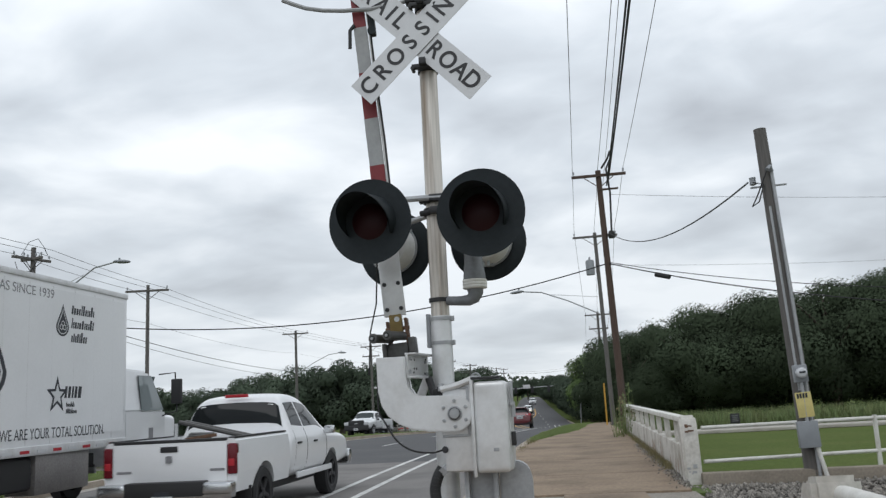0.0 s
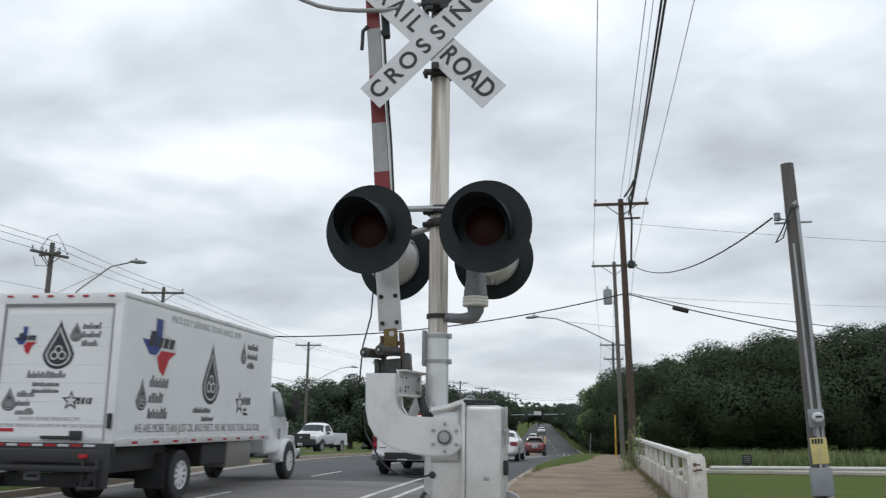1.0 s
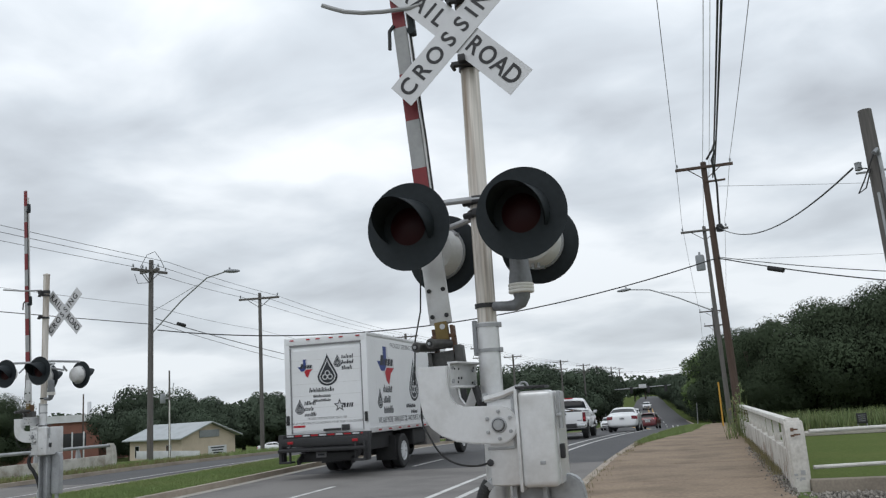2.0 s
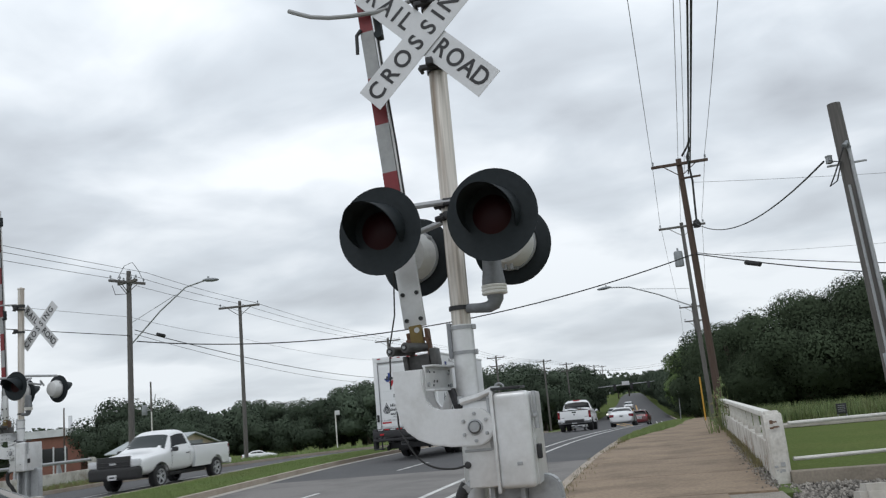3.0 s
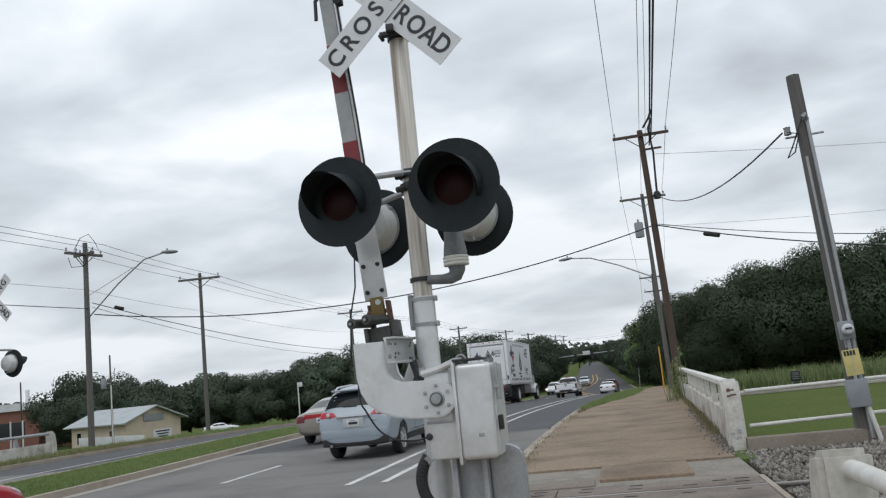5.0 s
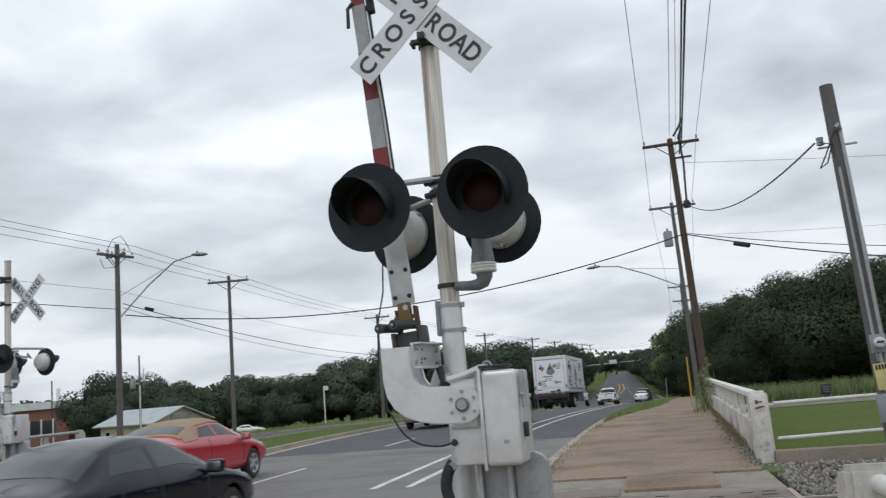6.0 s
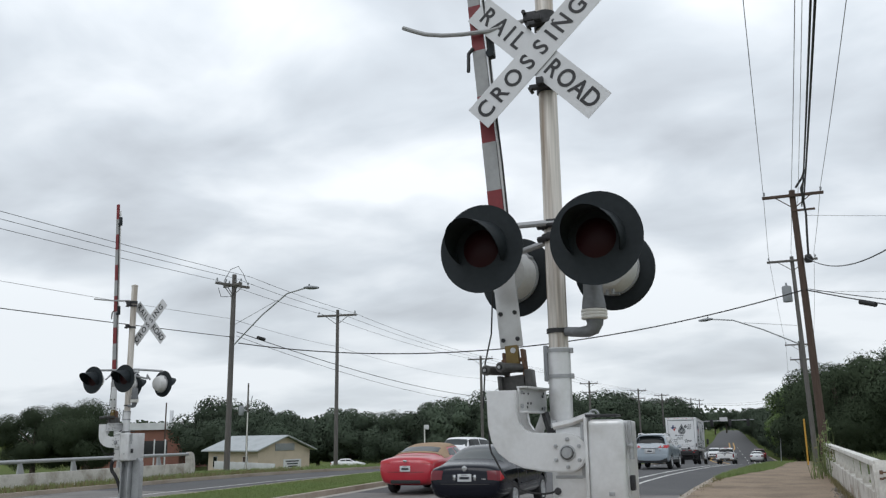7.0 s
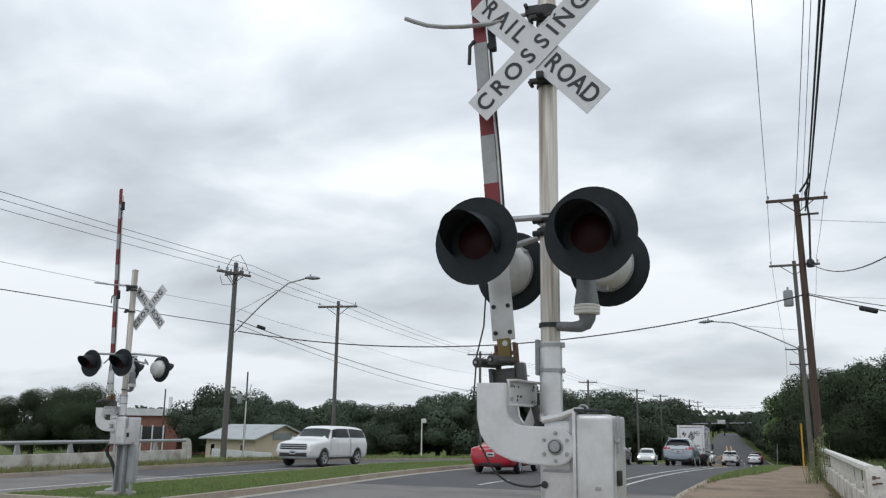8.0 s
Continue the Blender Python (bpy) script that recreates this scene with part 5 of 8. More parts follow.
def trunk_mesh(seed, h, r, spread):
    rs = random.Random(seed)
    bm = tube([(0, 0, -0.4), (0.05 * h * 0.2, 0, h * 0.2), (0.1 * rs.uniform(-1, 1), 0.1 * rs.uniform(-1, 1), h * 0.42), (0.3 * rs.uniform(-1, 1), 0.3 * rs.uniform(-1, 1), h * 0.75)], [r * 1.25, r, r * 0.75, r * 0.25], 9)
    for k in range(6):
        a = k * 1.05 + rs.uniform(-0.3, 0.3)
        z = h * rs.uniform(0.22, 0.5)
        e = spread * rs.uniform(0.5, 0.8)
        tube([(0, 0, z), (e * 0.45 * math.cos(a), e * 0.45 * math.sin(a), z + h * 0.14), (e * math.cos(a), e * math.sin(a), z + h * 0.26)], [r * 0.5, r * 0.32, r * 0.1], 6, bm)
    return mesh_of(bm, "trunk", BARK, 60)


def top_of(me):
    """The crown's height without its highest stray leaves."""
    z = np.empty(len(me.vertices) * 3, np.float32)
    me.vertices.foreach_get("co", z)
    return float(np.percentile(z[2::3], 99.7))


def kind_of(cm, tm):
    return (cm, tm, top_of(cm))


OAKS, FAR = [], []
for k in range(5):
    h = (9.0, 8.2, 9.8, 7.6, 8.8)[k]
    w = (10.5, 9.0, 9.5, 9.5, 12.0)[k]
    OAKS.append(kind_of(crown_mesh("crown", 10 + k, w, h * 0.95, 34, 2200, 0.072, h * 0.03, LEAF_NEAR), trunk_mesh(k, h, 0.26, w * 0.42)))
    FAR.append(kind_of(crown_mesh("crown", 30 + k, w, h * 0.92, 30, 620, 0.14, h * 0.06, LEAF_HAZY), trunk_mesh(k, h, 0.26, w * 0.42)))
YOUNG = [kind_of(crown_mesh("crown", 40, 6.5, 6.0, 26, 620, 0.11, 0.7, LEAF_LIGHT), trunk_mesh(40, 6.5, 0.14, 2.6))]


def tree(x, y, kind, h, turn_z, label, group, z=None):
    cm, tm, h0 = kind
    s = h / h0
    t = thing("tree", label, "tree", pose(x, y, gz(x, y) - 0.15 if z is None else z, 0, 0, turn_z), group)
    for n, me in (("trunk", tm), ("crown", cm)):
        o = new(n, me)
        o.parent = t
        o.scale = (s, s, s)
    return t


rt = random.Random(11)


def wood(points, top, label, group, kinds=OAKS, depth=1, back=8.0, gap=5.5, jitter=0.6):
    """Trees along a line of points, in rows one behind the other. top: the crowns' level above sea, by x."""
    for r in range(depth):
        for (x, y), (u, v) in zip(points, points[1:]):
            n = max(1, round(math.hypot(u - x, v - y) / gap))
            for k in range(n):
                f = (k + rt.uniform(0.2, 0.8)) / n
                nx, ny = -(v - y), u - x
                ln = math.hypot(nx, ny)
                o = r * back + rt.uniform(-1.5, 1.5)
                px, py = x + (u - x) * f + nx / ln * o, y + (v - y) * f + ny / ln * o
                lv = lerp(top, px) if isinstance(top, list) else gz(px, py) + top
                tree(px, py, rt.choice(kinds), lv - gz(px, py) + 0.15 + rt.uniform(-jitter, jitter * 0.4), rt.uniform(0, 360), label, group)


WOOD_TOP = [(0, 5.6), (5, 5.9), (9, 7.0), (12, 7.7), (16, 7.9), (19, 8.4), (22, 9.0), (36, 9.2), (100, 9.4)]
wood([(8, 62), (22, 60), (36, 56), (60, 54), (95, 52)], WOOD_TOP, "dark green oak at the wood's edge", "wood behind the field", depth=2, back=5, gap=5.0, jitter=0.6)
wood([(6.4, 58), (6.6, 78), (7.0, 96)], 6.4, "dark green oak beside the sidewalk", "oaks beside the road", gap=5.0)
tree(4.4, 80, YOUNG[0], 6.6, 40, "lighter green young tree beside the road", "oaks beside the road")
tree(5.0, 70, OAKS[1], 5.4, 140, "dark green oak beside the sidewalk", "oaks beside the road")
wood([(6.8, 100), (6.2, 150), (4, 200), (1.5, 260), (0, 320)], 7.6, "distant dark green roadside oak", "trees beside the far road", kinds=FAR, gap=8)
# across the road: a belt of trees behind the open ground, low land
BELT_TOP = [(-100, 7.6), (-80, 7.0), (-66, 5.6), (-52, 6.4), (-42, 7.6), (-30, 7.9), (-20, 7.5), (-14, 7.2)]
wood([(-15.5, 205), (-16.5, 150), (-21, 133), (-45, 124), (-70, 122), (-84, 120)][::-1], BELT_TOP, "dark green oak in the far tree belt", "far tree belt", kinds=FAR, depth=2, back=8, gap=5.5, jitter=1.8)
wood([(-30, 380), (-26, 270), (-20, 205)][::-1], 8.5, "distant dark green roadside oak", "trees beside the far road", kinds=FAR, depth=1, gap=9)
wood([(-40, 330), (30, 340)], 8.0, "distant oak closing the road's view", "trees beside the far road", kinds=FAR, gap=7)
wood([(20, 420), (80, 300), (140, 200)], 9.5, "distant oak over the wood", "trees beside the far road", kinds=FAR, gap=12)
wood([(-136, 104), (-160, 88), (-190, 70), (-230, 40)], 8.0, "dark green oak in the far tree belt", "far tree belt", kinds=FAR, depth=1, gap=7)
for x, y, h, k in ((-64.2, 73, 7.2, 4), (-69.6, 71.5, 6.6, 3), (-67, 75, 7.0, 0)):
    tree(x, y, OAKS[k], h, rt.uniform(0, 360), "broad dark oak behind the parapet", "oaks near the brick building")
for x, y, h in ((-77, 113, 7.4), (-70, 109, 7.4), (-63, 110, 6.8)):
    tree(x, y, rt.choice(FAR), h, rt.uniform(0, 360), "dense dark oak beside the house", "oaks near the brick building")


def far_ridge():
    """Far woods, one uneven band of crowns on the skyline."""
    rs = np.random.RandomState(8)
    V, F = [], []
    for k in range(60000):
        a = rs.uniform(-2.2, 1.3)
        r = rs.uniform(480, 620)
        x, y = r * math.sin(a), r * math.cos(a)
        top = 10 + 5 * noise.noise((x / 60, y / 60, 0)) + 3 * noise.noise((x / 14, y / 14, 5))
        z = gz(x, y) + rs.uniform(0, 1) ** 0.6 * top
        s = rs.uniform(0.35, 0.9)
        q = rs.normal(size=(4, 3)) * s * 0.5 + np.array([(-s, 0, -s), (s, 0, -s), (s, 0, s), (-s, 0, s)]) * 0.9
        V.append(q + (x, y, z))
    F = np.arange(len(V) * 4).reshape(-1, 4)
    tagged(raw("far_woods", np.concatenate(V), F, LEAF_HAZY), "distant wooded skyline", "woods", kind="stuff")


far_ridge()


# ---- houses ----
def house(x, y, z, yaw, L, W, H, rise, wall, roof, label, name="house"):
    t = thing(name, label, "house", pose(x, y, z, 0, 0, yaw))
    part("wall", slab([(0, 0), (L, 0), (L, W), (0, W)], -0.5, H), wall, t)
    for s in (-1, 1):
        bm = bmesh.new()
        e, yy = 0.7, W / 2 - s * (W / 2 + 0.7)
        p = [(-e, yy, H - 0.12), (L + e, yy, H - 0.12), (L + e, W / 2, H + rise), (-e, W / 2, H + rise)]
        a = [bm.verts.new(q) for q in p]
        b = [bm.verts.new((q[0], q[1], q[2] + 0.14)) for q in p]
        bm.faces.new(a[::-1])
        bm.faces.new(b)
        for i in range(4):
            bm.faces.new((a[i], a[(i + 1) % 4], b[(i + 1) % 4], b[i]))
        part("roof", bm, roof, t)
    for xx in (0.02, L - 0.02):
        bm = bmesh.new()
        for d in (-0.02, 0.02):
            bm.faces.new([bm.verts.new(q) for q in ((xx + d, 0, H - 0.01), (xx + d, W, H - 0.01), (xx + d, W / 2, H + rise - 0.02))])
        part("gable", bm, wall, t)
    return t


def opening(t, x, y, z, w, h, pane, name="window", rz=0):
    o = part(name, box(w, 0.06, h, (0, 0, 0), 0.01), PALE_WALL, t, m=pose(x, y, z, 0, 0, rz))
    part("pane", box(w - 0.14, 0.06, h - 0.14, (0, -0.012, 0)), pane, o)


hs = house(-67.5, 99.0, -2.75, -19, 10.0, 8.6, 2.8, 1.7, STUCCO, ROOF_METAL, "low tan stucco house with a grey metal roof")
for x in (1.5, 4.0):
    opening(hs, x, -0.02, 1.35, 0.9, 1.5, GLASS_DARK)
opening(hs, 7.6, -0.02, 1.05, 1.0, 2.1, BROWN_WOOD, "door")
part("gable_sign", box(0.05, 3.0, 1.2, (10.04, 5.6, 1.0), 0.01), PALE_WALL, hs, "white board with dark writing bars")
for k in range(3):
    part("text_bar", box(0.02, 2.2 - 0.4 * k, 0.16, (10.075, 5.6, 1.35 - 0.32 * k)), INK, hs)
part("gable_vent", box(0.05, 3.2, 0.9, (10.06, 4.3, 3.15), 0.01), BOX_GREY, hs, "grey gable boarding")
bb = thing("brick_building", "low red brick building with a pale parapet roof", "building", pose(-108, 121, -3.2, 0, 0, 8))
part("wall", slab([(0, 0), (18, 0), (18, 14), (0, 14)], 0, 6.35), BRICK, bb)
part("roof", slab([(-0.4, -0.4), (18.4, -0.4), (18.4, 14.4), (-0.4, 14.4)], 6.35, 7.5), PALE_WALL, bb)
for x in (3,):
    opening(bb, x, -0.02, 2.2, 2.0, 1.8, GLASS_DARK)
part("chimney", box(0.5, 0.5, 2.2, (13, 6, 8.6), 0.05), PALE_WALL, bb)
sb = thing("sign_board", "dark framed sign board on posts seen from behind", "sign", pose(-66, 84, gz(-66, 84), 0, 0, 38))
for x in (0, 1.2, 2.4):
    part("post", box(0.16, 0.16, 3.6, (x, 0, 1.8), 0.01), PALE_WALL, sb)
part("board", box(2.9, 0.12, 1.7, (1.2, 0.14, 2.6), 0.01), DARK_METAL, sb)
fw = part("white_fence", box(0.12, 17, 0.9, (0, 0, 0.45), 0.01), PALE_WALL, m=pose(-54, 86, gz(-54, 86), 0, 0, 55))
tagged(fw, "low white board fence before the house", "fence")
# ---- vehicles: forward is +y, the origin on the ground under the middle ----
from mathutils.bvhtree import BVHTree


class Hull:
    """A smooth closed body lofted through stations (y, z_low, z_belt, z_top, w_low, w_belt, w_top); widths are halves."""

    def __init__(self, stations):
        self.rings = []
        for y, zl, zb, zt, wl, wb, wt in stations:
            h = [(0, zl), (wl * 0.8, zl), (wl, zl + 0.10), (wb * 1.0, zl + (zb - zl) * 0.55), (wb, zb - 0.10), (wb - 0.035, zb), (wt + 0.02, zt - 0.07), (wt - 0.10, zt - 0.005), (0, zt + 0.015)]
            self.rings.append([(x, y, z) for x, z in h] + [(-x, y, z) for x, z in h[-2:0:-1]])
        bm = bmesh.new()
        vs = [[bm.verts.new(p) for p in r] for r in self.rings]
        k = len(vs[0])
        for a, b in zip(vs, vs[1:]):
            for i in range(k):
                bm.faces.new((a[i], a[(i + 1) % k], b[(i + 1) % k], b[i]))
        bm.faces.new(vs[0][::-1])
        bm.faces.new(vs[-1])
        ob = new("hull_tmp", mesh_of(bm, "hull_tmp"))
        s = ob.modifiers.new("s", "SUBSURF")
        s.levels = s.render_levels = 2
        bpy.context.view_layer.update()
        self.me = bpy.data.meshes.new_from_object(ob.evaluated_get(bpy.context.evaluated_depsgraph_get()))
        bpy.data.objects.remove(ob)
        b2 = bmesh.new()
        b2.from_mesh(self.me)
        self.tree = BVHTree.FromBMesh(b2)
        b2.free()

    def wells(self, wheels, r, w):
        """Cuts round wheel wells."""
        body = new("hull_tmp", self.me)
        bm = bmesh.new()
        for y in wheels:
            for s in (-1, 1):
                cyl((s * (w - 0.34), y, r), (s * (w + 0.3), y, r), r + 0.055, seg=28, bm=bm)
        cut = new("cut_tmp", mesh_of(bm, "cut_tmp"))
        m = body.modifiers.new("b", "BOOLEAN")
        m.object, m.operation, m.solver = cut, "DIFFERENCE", "EXACT"
        bpy.context.view_layer.update()
        me = bpy.data.meshes.new_from_object(body.evaluated_get(bpy.context.evaluated_depsgraph_get()))
        bpy.data.objects.remove(body)
        bpy.data.objects.remove(cut)
        return me

    def at(self, u, v):
        i, j = min(int(u), len(self.rings) - 2), int(v)
        a, b = u - i, v - j
        k = len(self.rings[0])
        p = [Vector(self.rings[x][y % k]) for x in (i, i + 1) for y in (j, j + 1)]
        return (p[0] * (1 - b) + p[1] * b) * (1 - a) + (p[2] * (1 - b) + p[3] * b) * a

    def patch3(self, corners, off=0.01, mirror=False):
        """The same over four corners in space."""
        keep, self.at = self.at, lambda u, v: (Vector(corners[0]) * (1 - u) + Vector(corners[1]) * u) * (1 - v) + (Vector(corners[3]) * (1 - u) + Vector(corners[2]) * u) * v
        bm = self.patch([(0, 0), (1, 0), (1, 1), (0, 1)], off, 6, 4, mirror)
        self.at = keep
        return bm

    def patch(self, quad, off=0.006, n=8, m=5, mirror=False, round_=0.0):
        """A thin shell lying on the body over the quad of four (u, v) corners in order."""
        bm = bmesh.new()
        c = [Vector(q) for q in quad]
        grid, low = [], []
        for i in range(n + 1):
            row, lrow = [], []
            for j in range(m + 1):
                s, t = i / n, j / m
                if round_:
                    t = 0.5 + (t - 0.5) * (1 - round_ * (2 * s - 1) ** 4)
                q = (c[0] * (1 - s) + c[1] * s) * (1 - t) + (c[3] * (1 - s) + c[2] * s) * t
                p, nn, _, _ = self.tree.find_nearest(self.at(q.x, q.y))
                if mirror:
                    p, nn = Vector((-p.x, p.y, p.z)), Vector((-nn.x, nn.y, nn.z))
                row.append(bm.verts.new(p + nn * off))
                lrow.append(bm.verts.new(p - nn * 0.012))
            grid.append(row)
            low.append(lrow)
        for i in range(n):
            for j in range(m):
                bm.faces.new((grid[i][j], grid[i + 1][j], grid[i + 1][j + 1], grid[i][j + 1]))
        rim = [(i, 0) for i in range(n)] + [(n, j) for j in range(m)] + [(i, m) for i in range(n, 0, -1)] + [(0, j) for j in range(m, 0, -1)]
        for (i, j), (k, l) in zip(rim, rim[1:] + rim[:1]):
            bm.faces.new((grid[i][j], grid[k][l], low[k][l], low[i][j]))
        return bm


def wheel_part(t, x, y, r, w, rim_mat, spokes=5, ratio=0.66, name="wheel"):
    s = 1 if x > 0 else -1
    k = r * ratio
    wh = part(name, turn(lathe([(k * 0.98, -w / 2 + 0.012), (r * 0.90, -w / 2), (r, -w / 2 + 0.035), (r, w / 2 - 0.035), (r * 0.90, w / 2), (k * 0.98, w / 2 - 0.012)], 30), 0, 90, 0), RUBBER, t, "black tyre on a rimmed wheel", m=pose(x, y, r, 0, 0, 0))
    o = w / 2 - 0.03
    bm = lathe([(k, o + 0.02), (k * 0.93, o + 0.018), (k * 0.9, o - 0.05), (k * 0.86, o - 0.09), (0.0, o - 0.09)], 30)
    part("rim_well", turn(bm, 0, 90 * s, 0), DARK_METAL, wh)
    bm = lathe([(k * 1.0, o + 0.012), (k * 0.98, o + 0.025), (k * 0.91, o + 0.018), (k * 0.88, o - 0.02)], 30)
    lathe([(k * 0.24, o - 0.03), (k * 0.23, o + 0.012), (k * 0.12, o + 0.02), (0.0, o + 0.02)], 18, bm)
    for q in range(spokes):
        a = q * math.tau / spokes
        b = box(k * 0.78, k * 0.24, 0.03, (k * 0.52, 0, o - 0.005), 0.008)
        bmesh.ops.rotate(b, matrix=Euler((0, 0, a)).to_matrix(), verts=b.verts)
        join(bm, b)
    part("rim", turn(bm, 0, 90 * s, 0), rim_mat, wh, "metal wheel rim")
    return wh


def car(name, label, category, coat, stations, wheels, r, W, glass, side, screens, lamps_r, rim=None, spokes=5, tyre=0.21, plate_y=None, plate_z=0.8, extra=None, handles=(), mirror_at=None, seams=(), group="traffic"):
    t = thing(name, label, category, group=group)
    h = Hull(stations)
    me = h.wells(wheels, r, W)
    me.name = "body"
    me.materials.clear()
    me.materials.append(coat)
    me.polygons.foreach_set("use_smooth", [True] * len(me.polygons))
    me.polygons.foreach_set("material_index", [0] * len(me.polygons))
    me.set_sharp_from_angle(angle=radians(38))
    b = new("body", me)
    b.parent = t
    for k, q in enumerate(side):
        for mir in (False, True):
            part("side_window", h.patch(q, 0.004, mirror=mir), glass, t)
    for nm, q, mtl in screens:
        part(nm, h.patch(q, 0.004, 10, 6), mtl, t)
    for nm, q, mtl in lamps_r:
        for mir in (False, True):
            part(nm, h.patch3(q, 0.010, mir) if len(q[0]) == 3 else h.patch(q, 0.010, 5, 4, mirror=mir), mtl, t)
    for y in wheels:
        for s in (-1, 1):
            wheel_part(t, s * (W - tyre / 2 - 0.015), y, r, tyre, rim or ALLOY, spokes)
    for u in seams:
        for mir in (False, True):
            part("door_seam", h.patch([(u - 0.02, 2.1), (u + 0.02, 2.1), (u + 0.02, 5.15), (u - 0.02, 5.15)], 0.0015, 1, 9, mirror=mir), TRIM, t)
    # dark floor so that the wells close
    part("underbody", box(W * 1.5, stations[-1][0] - stations[0][0] - 0.5, 0.12, (0, 0, r + 0.02), 0.03), TRIM, t)
    for y, z in handles:
        for s in (-1, 1):
            p, nn, _, _ = h.tree.find_nearest(Vector((s * W, y, z)))
            part("door_handle", box(0.03, 0.20, 0.035, tuple(p + nn * 0.01), 0.012), coat if name != "pickup_truck" else TRIM, t)
    if mirror_at:
        y, z, mtl = mirror_at
        for s in (-1, 1):
            p, nn, _, _ = h.tree.find_nearest(Vector((s * W, y, z)))
            bm = box(0.20, 0.13, 0.15, (p.x + s * 0.13, p.y + 0.02, p.z + 0.02), 0.045, seg=3)
            part("door_mirror", bm, mtl, t)
            part("mirror_glass", box(0.15, 0.008, 0.11, (p.x + s * 0.135, p.y - 0.046, p.z + 0.02), 0.003), CHROME, t)
    if plate_y is not None:
        p = part("number_plate", box(0.31, 0.012, 0.155, (0, plate_y, plate_z), 0.003), PLATE, t)
        part("plate_bar", box(0.22, 0.006, 0.055, (0, plate_y + (-0.008 if plate_y < 0 else 0.008), plate_z - 0.005)), INK, p)
        part("plate_bar", box(0.14, 0.006, 0.015, (0, plate_y + (-0.008 if plate_y < 0 else 0.008), plate_z + 0.055)), GREY_INK, p)
    if extra:
        extra(t, h)
    return t


def seam(h, quad, n=10):
    return h.patch(quad, 0.0015, n, 1)


# --- silver-blue SUV ---
SUV = [(-2.33, 0.46, 0.60, 0.66, 0.60, 0.66, 0.52), (-2.31, 0.36, 0.84, 0.92, 0.76, 0.82, 0.70), (-2.22, 0.31, 1.02, 1.10, 0.83, 0.87, 0.74), (-2.10, 0.29, 1.10, 1.30, 0.86, 0.885, 0.70), (-1.88, 0.28, 1.12, 1.63, 0.88, 0.89, 0.63), (-1.2, 0.28, 1.06, 1.68, 0.88, 0.90, 0.61), (-0.2, 0.28, 1.02, 1.69, 0.88, 0.90, 0.61), (0.42, 0.28, 1.00, 1.60, 0.88, 0.90, 0.61), (1.22, 0.28, 0.98, 1.07, 0.88, 0.89, 0.78), (1.90, 0.30, 0.88, 0.96, 0.87, 0.87, 0.72), (2.2, 0.34, 0.74, 0.82, 0.80, 0.80, 0.60), (2.33, 0.42, 0.58, 0.62, 0.62, 0.66, 0.50)]


def suv_extra(t, h):
    for s in (-1, 1):
        bm = tube([(s * 0.60, -1.72, 1.58), (s * 0.61, -1.5, 1.66), (s * 0.61, -0.5, 1.69), (s * 0.60, 0.15, 1.66), (s * 0.59, 0.42, 1.56)], 0.026, 8)
        part("roof_rail", bm, SILVER_CAR, t, "silver roof rail")
        part("sill_cladding", box(0.03, 2.0, 0.13, (s * 0.885, 0.05, 0.36), 0.02), TRIM, t)
        part("lamp_reflector", turn(lathe([(0.0, 0.012), (0.035, 0.010), (0.05, 0.0)], 16), 90, 0, s * 12, (s * 0.60, -2.315, 1.055)), HEAD_LAMP, t)
        part("sill_strip", box(0.02, 1.5, 0.035, (s * 0.895, 0.1, 0.50), 0.006), CHROME, t, "chrome sill strip")
    part("spoiler", box(1.16, 0.22, 0.04, (0, -1.93, 1.585), 0.018), BLUE_CAR, t)
    part("tailgate_trim", box(0.80, 0.03, 0.05, (0, -2.33, 0.99), 0.012), CHROME, t, "chrome tailgate strip")
    part("plate_recess", box(0.50, 0.02, 0.22, (0, -2.325, 0.84), 0.01), SILVER_CAR, t)
    part("rear_wiper", box(0.36, 0.02, 0.025, (-0.12, -2.17, 1.22), 0.006, rot=(0, 4, 0)), TRIM, t)
    part("rear_bumper", box(1.60, 0.16, 0.24, (0, -2.255, 0.60), 0.075, seg=3), BLUE_CAR, t)
    part("bumper_skirt", box(1.58, 0.16, 0.20, (0, -2.235, 0.43), 0.05, seg=3), TRIM, t)
    part("exhaust_pipe", cyl((-0.55, -2.3, 0.36), (-0.55, -2.38, 0.355), 0.035, seg=10), CHROME, t)
    part("aerial", cyl((0.1, -1.55, 1.68), (0.1, -1.72, 1.82), 0.008, seg=6), TRIM, t)
    part("badge", box(0.10, 0.01, 0.025, (0.48, -2.335, 0.88), 0.003), CHROME, t)


